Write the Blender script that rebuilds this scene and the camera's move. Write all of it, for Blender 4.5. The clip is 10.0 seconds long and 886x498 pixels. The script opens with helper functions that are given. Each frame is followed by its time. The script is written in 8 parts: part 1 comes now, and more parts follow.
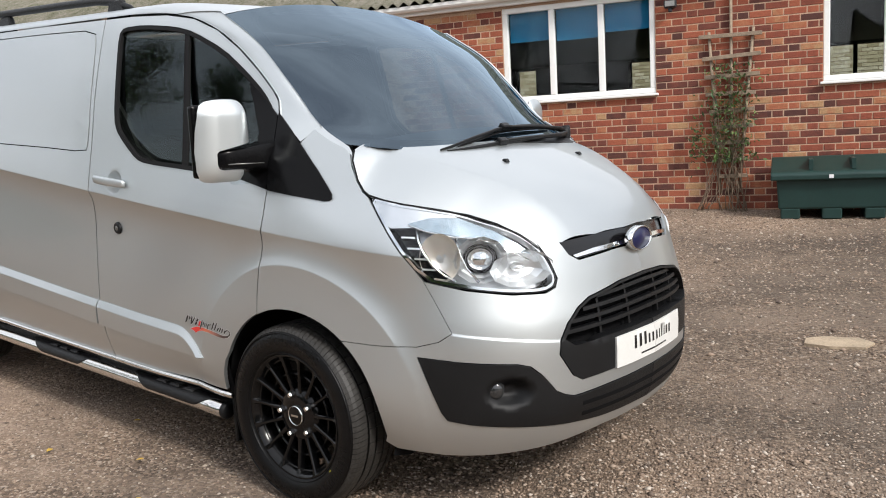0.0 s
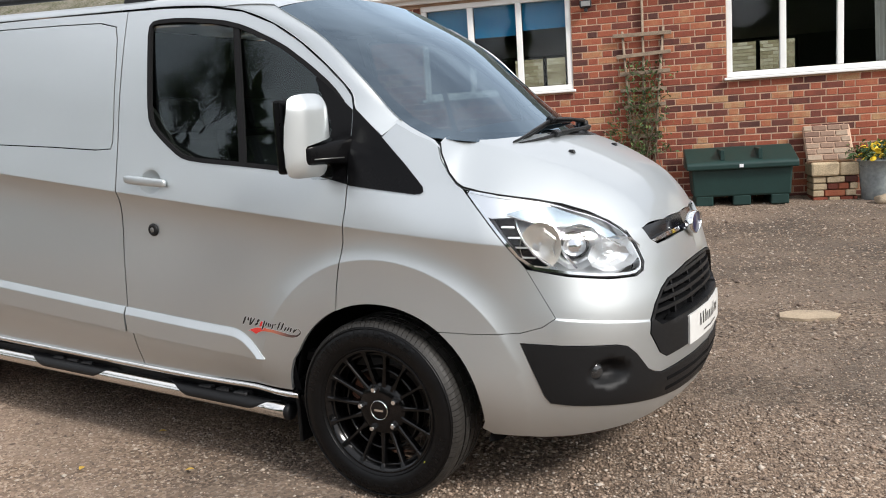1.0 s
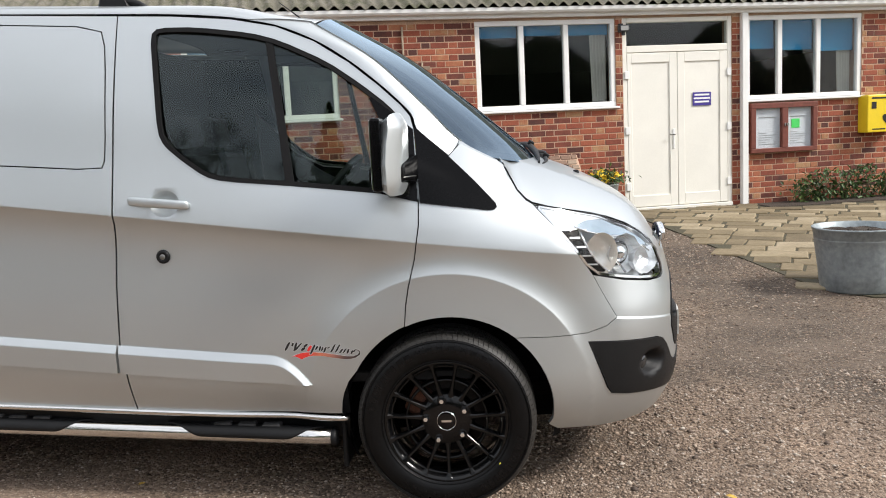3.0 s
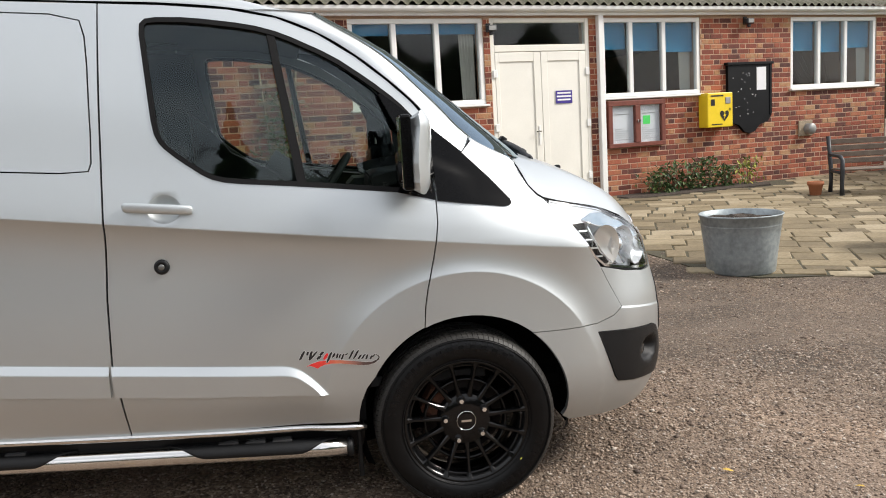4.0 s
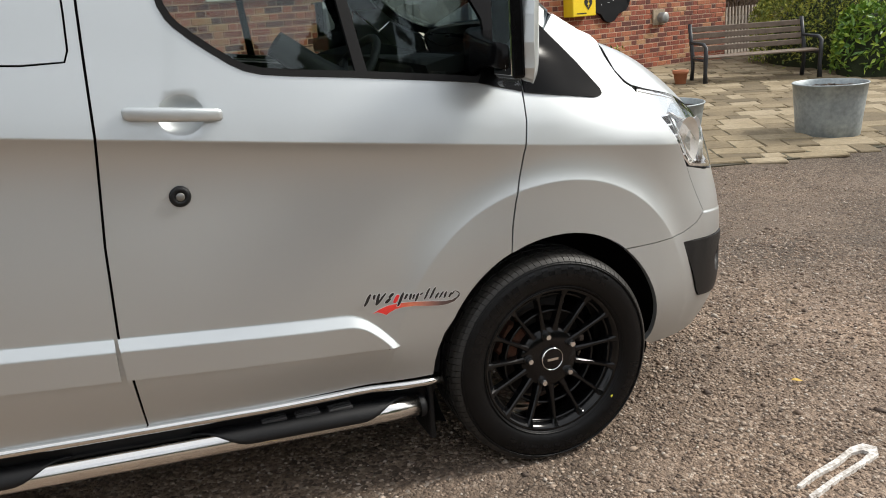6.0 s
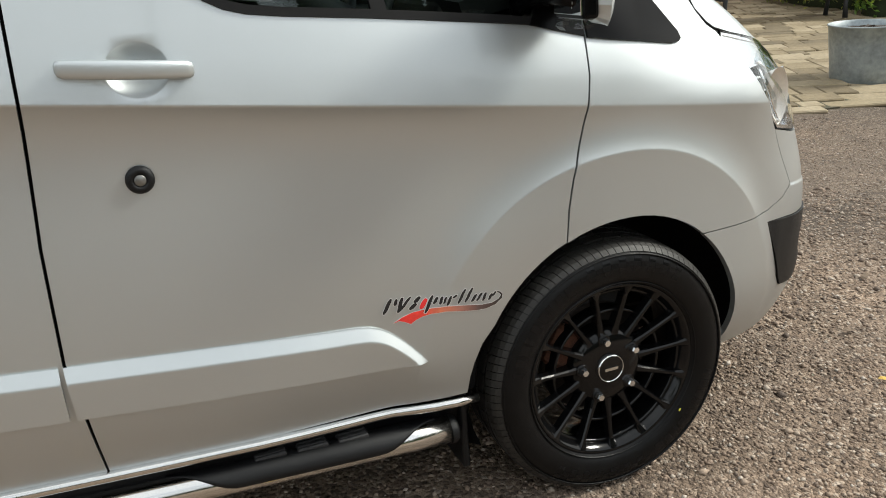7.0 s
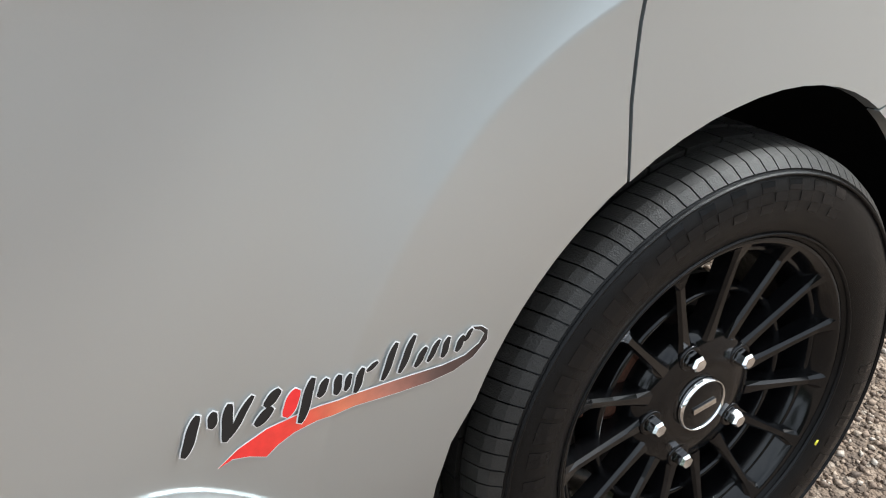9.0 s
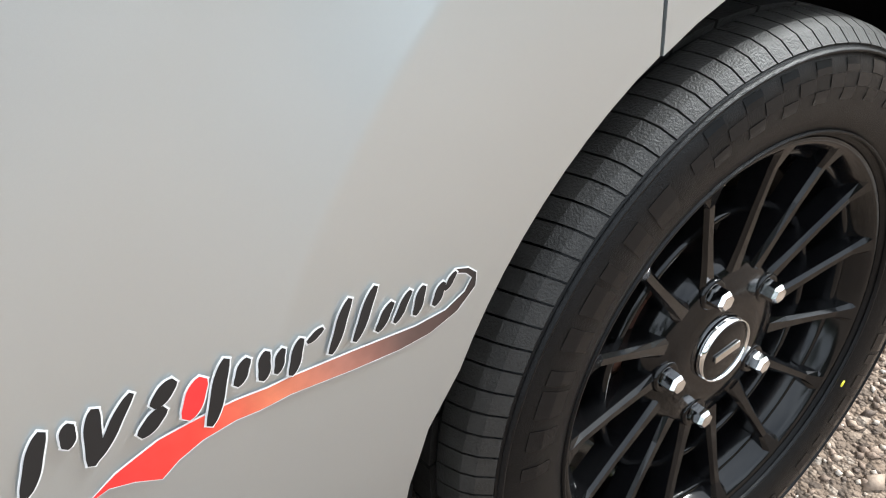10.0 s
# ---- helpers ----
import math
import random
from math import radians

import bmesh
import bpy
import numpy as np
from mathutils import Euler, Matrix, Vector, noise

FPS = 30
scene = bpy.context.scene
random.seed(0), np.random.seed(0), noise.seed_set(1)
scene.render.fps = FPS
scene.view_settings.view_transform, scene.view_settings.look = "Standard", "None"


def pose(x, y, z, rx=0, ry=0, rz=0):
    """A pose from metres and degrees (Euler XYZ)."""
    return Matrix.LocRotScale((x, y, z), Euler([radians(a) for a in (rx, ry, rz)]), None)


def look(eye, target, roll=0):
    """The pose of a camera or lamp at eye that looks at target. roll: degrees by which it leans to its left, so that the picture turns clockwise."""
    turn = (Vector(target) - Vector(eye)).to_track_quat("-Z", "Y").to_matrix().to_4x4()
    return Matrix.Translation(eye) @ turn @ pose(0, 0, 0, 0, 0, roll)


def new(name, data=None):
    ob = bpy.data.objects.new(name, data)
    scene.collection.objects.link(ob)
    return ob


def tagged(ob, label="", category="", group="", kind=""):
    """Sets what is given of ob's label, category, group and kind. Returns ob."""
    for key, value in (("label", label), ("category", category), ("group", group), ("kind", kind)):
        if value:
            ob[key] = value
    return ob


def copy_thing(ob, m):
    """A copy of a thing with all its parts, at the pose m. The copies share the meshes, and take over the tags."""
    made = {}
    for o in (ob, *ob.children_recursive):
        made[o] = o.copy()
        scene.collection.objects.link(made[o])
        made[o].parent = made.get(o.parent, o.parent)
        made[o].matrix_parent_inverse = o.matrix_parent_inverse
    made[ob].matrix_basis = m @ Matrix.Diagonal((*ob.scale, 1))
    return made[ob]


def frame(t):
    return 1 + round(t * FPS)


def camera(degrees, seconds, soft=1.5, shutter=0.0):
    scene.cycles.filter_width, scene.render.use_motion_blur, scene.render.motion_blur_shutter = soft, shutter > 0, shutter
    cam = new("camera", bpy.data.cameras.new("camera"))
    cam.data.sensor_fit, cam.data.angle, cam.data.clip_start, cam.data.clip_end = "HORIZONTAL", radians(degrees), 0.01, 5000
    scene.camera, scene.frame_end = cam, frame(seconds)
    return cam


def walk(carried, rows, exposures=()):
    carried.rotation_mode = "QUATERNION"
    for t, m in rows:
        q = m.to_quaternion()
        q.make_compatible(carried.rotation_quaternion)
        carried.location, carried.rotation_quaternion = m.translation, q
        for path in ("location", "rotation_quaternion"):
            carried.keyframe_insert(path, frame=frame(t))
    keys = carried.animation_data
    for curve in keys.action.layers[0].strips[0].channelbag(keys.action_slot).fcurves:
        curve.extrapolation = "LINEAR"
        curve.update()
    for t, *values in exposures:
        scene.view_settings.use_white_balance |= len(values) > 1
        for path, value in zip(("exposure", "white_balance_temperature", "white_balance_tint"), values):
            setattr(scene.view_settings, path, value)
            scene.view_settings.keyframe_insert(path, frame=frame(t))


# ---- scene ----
# ================= camera and its walk
cam = camera(55.8, 10.0, soft=1.0)
PATH = [
    (0, (0.149, 0.184, 1.398), (-0.625, 2.008, 1.13), -3.1),
    (0.5, (-0.201, 0.043, 1.394), (-0.841, 1.917, 1.113), -3.6),
    (1, (-0.605, -0.124, 1.425), (-1.058, 1.802, 1.134), -3.8),
    (1.5, (-0.994, -0.172, 1.426), (-1.25, 1.792, 1.148), -4.4),
    (2, (-1.369, -0.258, 1.442), (-1.413, 1.723, 1.176), -4.4),
    (2.5, (-1.757, -0.358, 1.468), (-1.576, 1.617, 1.206), -3.2),
    (3.8, (-2.703, -0.088, 1.494), (-1.989, 1.757, 1.204), -3.4),
    (4, (-2.816, -0.035, 1.505), (-2.022, 1.778, 1.212), -3.4),
    (4.5, (-3.012, 0.124, 1.484), (-2.078, 1.865, 1.169), -3.3),
    (5, (-3.157, 0.378, 1.498), (-2.152, 2.066, 1.122), -4.3),
    (5.5, (-3.242, 0.647, 1.482), (-2.16, 2.261, 1.009), -3.6),
    (5.7, (-3.266, 0.766, 1.49), (-2.151, 2.347, 0.982), -3.5),
    (6.8, (-3.099, 1.359, 1.439), (-1.935, 2.853, 0.796), -4.2),
    (7, (-3.02, 1.425, 1.445), (-1.901, 2.938, 0.767), -4.1),
    (7.5, (-2.89, 1.689, 1.378), (-1.738, 3.149, 0.642), -4.6),
    (8, (-2.726, 1.94, 1.309), (-1.534, 3.317, 0.484), -5.9),
    (8.5, (-2.483, 2.143, 1.224), (-1.313, 3.482, 0.308), -7.2),
    (9, (-2.303, 2.322, 1.152), (-1.159, 3.609, 0.137), -8.9),
    (9.5, (-2.205, 2.458, 1.054), (-1.036, 3.641, -0.058), -9.5),
    (10, (-2.193, 2.484, 1.019), (-1.011, 3.613, -0.133), -9.0),
]
walk(cam, [(t, look(eye, target, roll)) for t, eye, target, roll in PATH],
     [(0.0, -0.13, 6400, 10), (2.5, -0.10, 6400, 10), (4.5, -0.14, 6550, 10), (5.5, -0.22, 6550, 10), (7.0, -0.12, 6500, 4), (8.0, 0.0, 6300, 4), (9.0, 0.44, 5950, 5), (10.0, 0.84, 5950, 5)])

# ================= world, sun and exposure
SUN_EL, SUN_AZ = 39.0, 118.0        # degrees; azimuth clockwise from +y
world = bpy.data.worlds.new("sky")
scene.world = world
world.use_nodes = True
wn, wl = world.node_tree.nodes, world.node_tree.links
wn.clear()
w_out, w_bg, w_sky = wn.new("ShaderNodeOutputWorld"), wn.new("ShaderNodeBackground"), wn.new("ShaderNodeTexSky")
w_sky.sky_type, w_sky.sun_disc = "NISHITA", False
w_sky.sun_elevation, w_sky.sun_rotation = radians(SUN_EL), radians(SUN_AZ)
w_sky.air_density, w_sky.dust_density, w_sky.ozone_density = 1.0, 3.0, 1.0
# broken cloud over the whole dome
w_co, w_map, w_noise, w_ramp, w_mix = wn.new("ShaderNodeTexCoord"), wn.new("ShaderNodeMapping"), wn.new("ShaderNodeTexNoise"), wn.new("ShaderNodeValToRGB"), wn.new("ShaderNodeMixRGB")
w_map.inputs["Scale"].default_value = (1.0, 1.0, 2.2)
w_noise.inputs["Scale"].default_value, w_noise.inputs["Detail"].default_value, w_noise.inputs["Roughness"].default_value = 2.3, 6.0, 0.55
w_ramp.color_ramp.elements[0].position, w_ramp.color_ramp.elements[1].position = 0.36, 0.60
w_ramp.color_ramp.elements[0].color, w_ramp.color_ramp.elements[1].color = (0.45, 0.45, 0.45, 1), (0.85, 0.85, 0.85, 1)
w_mix.inputs["Color2"].default_value = (12.1, 12.2, 12.6, 1)
wl.new(w_co.outputs["Generated"], w_map.inputs["Vector"])
wl.new(w_map.outputs["Vector"], w_noise.inputs["Vector"])
wl.new(w_noise.outputs["Fac"], w_ramp.inputs["Fac"])
wl.new(w_ramp.outputs["Color"], w_mix.inputs["Fac"])
wl.new(w_sky.outputs["Color"], w_mix.inputs["Color1"])
wl.new(w_mix.outputs["Color"], w_bg.inputs["Color"])
w_bg.inputs["Strength"].default_value = 0.14
wl.new(w_bg.outputs["Background"], w_out.inputs["Surface"])
sun = new("sun", bpy.data.lights.new("sun", "SUN"))
sun.data.energy, sun.data.angle, sun.data.color = 4.4, radians(12.0), (1.0, 0.96, 0.90)
az, el = radians(SUN_AZ), radians(SUN_EL)
sun.matrix_world = look((60 * math.sin(az) * math.cos(el), 60 * math.cos(az) * math.cos(el), 60 * math.sin(el)), (0, 0, 0))
scene.view_settings.exposure = 0.0


# ================= materials
def mat(name, col, rough=0.6, metal=0.0, var=0.12, scale=6.0, fine=90.0, bump=0.0, bscale=120.0, coat=0.0, coat_rough=0.03, stain=None, spec=0.5):
    """A plain surface with variation at two scales, an optional stain colour and fine relief."""
    m = bpy.data.materials.new(name)
    m.use_nodes = True
    n, l = m.node_tree.nodes, m.node_tree.links
    b = n["Principled BSDF"]
    co, n1, n2 = n.new("ShaderNodeTexCoord"), n.new("ShaderNodeTexNoise"), n.new("ShaderNodeTexNoise")
    n1.inputs["Scale"].default_value, n1.inputs["Detail"].default_value = scale, 5.0
    n2.inputs["Scale"].default_value, n2.inputs["Detail"].default_value = fine, 3.0
    l.new(co.outputs["Object"], n1.inputs["Vector"]), l.new(co.outputs["Object"], n2.inputs["Vector"])
    add = n.new("ShaderNodeMath")
    add.operation = "ADD"
    l.new(n1.outputs["Fac"], add.inputs[0]), l.new(n2.outputs["Fac"], add.inputs[1])
    ramp = n.new("ShaderNodeMapRange")
    ramp.inputs["From Min"].default_value, ramp.inputs["From Max"].default_value = 0.7, 1.3
    l.new(add.outputs[0], ramp.inputs["Value"])
    mix = n.new("ShaderNodeMixRGB")
    lo = [c * (1 - var) for c in col] if stain is None else list(stain)
    mix.inputs["Color1"].default_value, mix.inputs["Color2"].default_value = (*lo, 1), (*[min(1, c * (1 + var)) for c in col], 1)
    l.new(ramp.outputs["Result"], mix.inputs["Fac"])
    l.new(mix.outputs["Color"], b.inputs["Base Color"])
    rr = n.new("ShaderNodeMapRange")
    rr.inputs["To Min"].default_value, rr.inputs["To Max"].default_value = rough * 0.88, min(1.0, rough * 1.12)
    l.new(n1.outputs["Fac"], rr.inputs["Value"]), l.new(rr.outputs["Result"], b.inputs["Roughness"])
    b.inputs["Metallic"].default_value, b.inputs["Specular IOR Level"].default_value = metal, spec
    b.inputs["Coat Weight"].default_value, b.inputs["Coat Roughness"].default_value = coat, coat_rough
    if bump:
        n3, bp = n.new("ShaderNodeTexNoise"), n.new("ShaderNodeBump")
        n3.inputs["Scale"].default_value, n3.inputs["Detail"].default_value = bscale, 4.0
        bp.inputs["Strength"].default_value, bp.inputs["Distance"].default_value = 1.0, bump
        l.new(co.outputs["Object"], n3.inputs["Vector"]), l.new(n3.outputs["Fac"], bp.inputs["Height"]), l.new(bp.outputs["Normal"], b.inputs["Normal"])
    return m


def glass(name, tint, rough=0.0, ior=1.5, sheen=(1, 1, 1)):
    """Thin pane: clear in the middle of the view, mirror-like at a slant."""
    m = bpy.data.materials.new(name)
    m.use_nodes = True
    n, l = m.node_tree.nodes, m.node_tree.links
    n.clear()
    out, mix, tr, gl, lw = n.new("ShaderNodeOutputMaterial"), n.new("ShaderNodeMixShader"), n.new("ShaderNodeBsdfTransparent"), n.new("ShaderNodeBsdfGlossy"), n.new("ShaderNodeLayerWeight")
    tr.inputs["Color"].default_value = (*tint, 1)
    gl.inputs["Roughness"].default_value = rough
    gl.inputs["Color"].default_value = (*sheen, 1)
    f0 = ((ior - 1) / (ior + 1)) ** 2
    pw, fr = n.new("ShaderNodeMath"), n.new("ShaderNodeMath")
    pw.operation, fr.operation = "POWER", "MULTIPLY_ADD"
    lw.inputs["Blend"].default_value, pw.inputs[1].default_value = 0.5, 5.0
    fr.inputs[1].default_value, fr.inputs[2].default_value = 1 - f0, f0
    l.new(lw.outputs["Facing"], pw.inputs[0]), l.new(pw.outputs[0], fr.inputs[0])
    l.new(fr.outputs[0], mix.inputs["Fac"]), l.new(tr.outputs[0], mix.inputs[1]), l.new(gl.outputs[0], mix.inputs[2]), l.new(mix.outputs[0], out.inputs["Surface"])
    return m


def ramp_mat(name, stops, source="random", rough=0.85, bump=0.004, bscale=60.0, spread=0.25, scale=14.0):
    """Pieces that differ in colour one by one; source: 'random' (objects) or 'island' (joined pieces)."""
    m = bpy.data.materials.new(name)
    m.use_nodes = True
    n, l = m.node_tree.nodes, m.node_tree.links
    b = n["Principled BSDF"]
    if source == "along":
        sep = n.new("ShaderNodeSeparateXYZ")
        l.new(n.new("ShaderNodeTexCoord").outputs["Generated"], sep.inputs[0])
        info, spread = sep.outputs["X"], 0.0
    elif source == "random":
        info = n.new("ShaderNodeObjectInfo").outputs["Random"]
    else:
        info = n.new("ShaderNodeNewGeometry").outputs["Random Per Island"]
    geo = n.new("ShaderNodeNewGeometry").outputs["Position"]
    n1, n2 = n.new("ShaderNodeTexNoise"), n.new("ShaderNodeTexNoise")
    n1.inputs["Scale"].default_value, n1.inputs["Detail"].default_value = scale, 6.0
    n2.inputs["Scale"].default_value, n2.inputs["Detail"].default_value = bscale, 5.0
    l.new(geo, n1.inputs["Vector"]), l.new(geo, n2.inputs["Vector"])
    sc, ad = n.new("ShaderNodeMath"), n.new("ShaderNodeMath")
    sc.operation, ad.operation = "MULTIPLY_ADD", "ADD"
    sc.inputs[1].default_value, sc.inputs[2].default_value = spread, -spread / 2
    l.new(n1.outputs["Fac"], sc.inputs[0]), l.new(info, ad.inputs[0]), l.new(sc.outputs[0], ad.inputs[1])
    rp = n.new("ShaderNodeValToRGB")
    while len(rp.color_ramp.elements) < len(stops):
        rp.color_ramp.elements.new(0.5)
    for e, (p, c) in zip(rp.color_ramp.elements, stops):
        e.position, e.color = p, (*c, 1)
    l.new(ad.outputs[0], rp.inputs["Fac"])
    hs, mr = n.new("ShaderNodeHueSaturation"), n.new("ShaderNodeMapRange")
    mr.inputs["To Min"].default_value, mr.inputs["To Max"].default_value = 0.65, 1.35
    l.new(n2.outputs["Fac"], mr.inputs["Value"]), l.new(mr.outputs["Result"], hs.inputs["Value"]), l.new(rp.outputs["Color"], hs.inputs["Color"])
    l.new(hs.outputs["Color"], b.inputs["Base Color"])
    b.inputs["Roughness"].default_value = rough
    bp = n.new("ShaderNodeBump")
    bp.inputs["Distance"].default_value = bump
    l.new(n2.outputs["Fac"], bp.inputs["Height"]), l.new(bp.outputs["Normal"], b.inputs["Normal"])
    return m


M_PAINT = mat("silver_paint", (0.530, 0.560, 0.568), 0.43, 0.88, 0.03, 1.5, 2500.0, coat=0.55, coat_rough=0.02)
M_PANEL = mat("silver_moulding", (0.530, 0.560, 0.568), 0.41, 0.88, 0.03, 1.5, 2500.0, coat=0.7, coat_rough=0.03)
M_SHELL = mat("inner_shell_black", (0.004, 0.004, 0.0045), 0.85, var=0.3, spec=0.1)
M_PLASTIC = mat("grained_black_plastic", (0.006, 0.0063, 0.007), 0.46, var=0.15, spec=0.28, bump=0.0006, bscale=900.0)
M_GLOSSBLACK = mat("gloss_black", (0.004, 0.004, 0.0045), 0.18, var=0.1, spec=0.4)
M_SEAL = mat("rubber_seal", (0.006, 0.006, 0.0065), 0.7, var=0.2, spec=0.2)
M_GREYMETAL = mat("dull_grey_metal", (0.22, 0.22, 0.21), 0.4, 0.8)
M_CHROME = mat("chrome", (0.78, 0.79, 0.80), 0.10, 1.0, 0.05, 8, 200)
M_STEEL = mat("polished_steel", (0.70, 0.69, 0.67), 0.16, 1.0, 0.06, 10, 300)
M_TYRE = mat("tyre_rubber", (0.0040, 0.0040, 0.0043), 0.34, var=0.35, scale=25, fine=300, bump=0.0006, bscale=700, spec=0.20)
M_TREAD = mat("tyre_tread_rubber", (0.026, 0.0245, 0.0225), 0.46, var=0.30, scale=30, fine=400, bump=0.0008, bscale=500, spec=0.30)
M_TYREMARK = mat("tyre_raised_mark", (0.005, 0.005, 0.0055), 0.26, var=0.2, spec=0.2)
M_RIM = mat("gloss_black_alloy", (0.0035, 0.0035, 0.0038), 0.13, var=0.2, spec=0.32)
M_DISC = mat("brake_disc", (0.035, 0.028, 0.024), 0.6, 0.6, 0.35, 30, 200)
M_RUST = mat("rusty_iron", (0.10, 0.040, 0.022), 0.8, 0.2, 0.5, 30, 200)
M_CAR_GLASS = glass("tinted_glass", (0.64, 0.70, 0.65), ior=1.56, sheen=(0.84, 0.97, 1.0))
M_SCREEN = glass("windscreen_glass", (0.14, 0.17, 0.19), ior=2.3, sheen=(0.68, 0.85, 1.0))
M_LENS = glass("clear_lens", (0.93, 0.95, 0.96), ior=1.45)
M_REFLECT = mat("lamp_reflector", (0.80, 0.81, 0.82), 0.36, 0.80, 0.05, 20, 100)
M_STRIP = mat("blue_grey_lamp_strip", (0.34, 0.41, 0.47), 0.15, 0.5, 0.2, 30, 120)
M_BEZEL = mat("lamp_bezel", (0.70, 0.71, 0.73), 0.22, 0.85, 0.05, 20, 100)
M_BOWL = mat("warm_lamp_reflector", (0.86, 0.81, 0.74), 0.38, 0.75, 0.05, 20, 100)
M_FOG = mat("fog_lamp_glass", (0.07, 0.072, 0.075), 0.10, 0.7)
M_BLUE = mat("badge_blue", (0.006, 0.009, 0.050), 0.3, coat=0.25)
M_PLATE = mat("plate_white", (0.62, 0.62, 0.60), 0.35, var=0.03)
M_INK = mat("printed_black", (0.010, 0.010, 0.011), 0.4)
M_RED = mat("printed_red", (0.75, 0.03, 0.03), 0.4, var=0.1)
M_WHITEVINYL = mat("white_vinyl", (0.82, 0.82, 0.82), 0.4, var=0.03)
M_SWOOSH = ramp_mat("red_fading_print", [(0.0, (0.75, 0.03, 0.03)), (0.24, (0.76, 0.05, 0.035)), (0.42, (0.60, 0.17, 0.09)), (0.60, (0.36, 0.15, 0.11)), (0.76, (0.12, 0.07, 0.06)), (1.0, (0.012, 0.011, 0.011))], "along", 0.4, 0.0)
M_MIRROR = mat("mirror_glass", (0.80, 0.82, 0.83), 0.03, 1.0, 0.02)
M_COVER = mat("satin_black_cover", (0.003, 0.003, 0.0034), 0.22, var=0.15, spec=0.12)
M_FABRIC = mat("dark_seat_fabric", (0.030, 0.031, 0.034), 0.9, var=0.3, bump=0.001, bscale=700)
M_DASH = mat("dark_dash_plastic", (0.016, 0.016, 0.017), 0.6, var=0.2, bump=0.0005, bscale=600)
M_TRIMGREY = mat("grey_headlining", (0.12, 0.12, 0.117), 0.9, var=0.08)
M_DARKTRIM = mat("dark_trim_board", (0.022, 0.022, 0.023), 0.8, var=0.15, spec=0.2)


# ================= shapes of the van's skin
def hermite(pts):
    """Smooth curve through (u, v, ...) points; returns a function of u."""
    us = [p[0] for p in pts]
    vs = [p[1:] for p in pts]
    n, dim = len(pts), len(pts[0]) - 1
    ms = []
    for i in range(n):
        a, b = max(i - 1, 0), min(i + 1, n - 1)
        ms.append([(vs[b][k] - vs[a][k]) / (us[b] - us[a]) for k in range(dim)])

    def at(u):
        r = spot(u)
        return r if dim > 1 else r[0]

    def spot(u):
        if u <= us[0]:
            return [vs[0][k] + ms[0][k] * (u - us[0]) for k in range(dim)]
        if u >= us[-1]:
            return [vs[-1][k] + ms[-1][k] * (u - us[-1]) for k in range(dim)]
        i = max(0, min(n - 2, int(np.searchsorted(us, u)) - 1))
        h = us[i + 1] - us[i]
        q = (u - us[i]) / h
        q2, q3 = q * q, q * q * q
        return [(2 * q3 - 3 * q2 + 1) * vs[i][k] + (q3 - 2 * q2 + q) * h * ms[i][k] + (3 * q2 - 2 * q3) * vs[i + 1][k] + (q3 - q2) * h * ms[i + 1][k] for k in range(dim)]
    return at


def smooth(a, b, v):
    q = min(1.0, max(0.0, (v - a) / (b - a)))
    return q * q * (3 - 2 * q)


# the van's plan: its outline from the rear corner along the flank round to the nose
PLAN = [(-3.92, -0.60), (-3.90, -0.80), (-3.80, -0.90), (-3.4, -0.928), (-2.5, -0.942), (-1.5, -0.945), (-0.8, -0.940), (-0.3, -0.926),
        (0.0, -0.911), (0.25, -0.886), (0.45, -0.852), (0.60, -0.808), (0.71, -0.755), (0.81, -0.670), (0.89, -0.565), (0.95, -0.42), (0.992, -0.22), (1.008, 0.0)]
run, knots = [0.0], []
for p, q in zip(PLAN, PLAN[1:]):
    run.append(run[-1] + math.hypot(q[0] - p[0], q[1] - p[1]))
shift = -0.8 - run[6]
plan_at = hermite([(r + shift, *p) for r, p in zip(run, PLAN)])
NOSE = run[-1] + shift
above = hermite([(0.0, -0.005), (0.02, -0.0018), (0.06, 0.0055), (0.12, 0.0172), (0.2, 0.0325), (0.43, 0.072), (0.73, 0.145), (0.9, 0.21)])


def fold(dz, soft=0.043):
    """Inset of the flank over and under its crease; soft: how far the undercut runs down."""
    return above(dz) if dz > 0 else -0.005 + 0.031 * (1 - math.exp(dz / soft)) - 0.016 * smooth(0.06, 0.55, -dz)


low = hermite([(0.1, 0.16), (0.2, 0.09), (0.28, 0.045), (0.36, 0.018), (0.45, 0.004), (0.52, 0.0), (2.2, 0.0)])
prow = hermite([(0.15, 0.16), (0.22, 0.10), (0.3, 0.045), (0.38, 0.012), (0.45, 0.002), (0.6, 0.0), (0.7, 0.008), (0.8, 0.030), (0.9, 0.055), (0.96, 0.075), (1.05, 0.13), (1.2, 0.24)])


CREST = 0.555


def crease(s):
    return 1.035 - 0.1326 * (min(s, 0.6) + 0.068)


def bumper_line(s):
    return 0.700 - 0.140 * (s - 0.677)


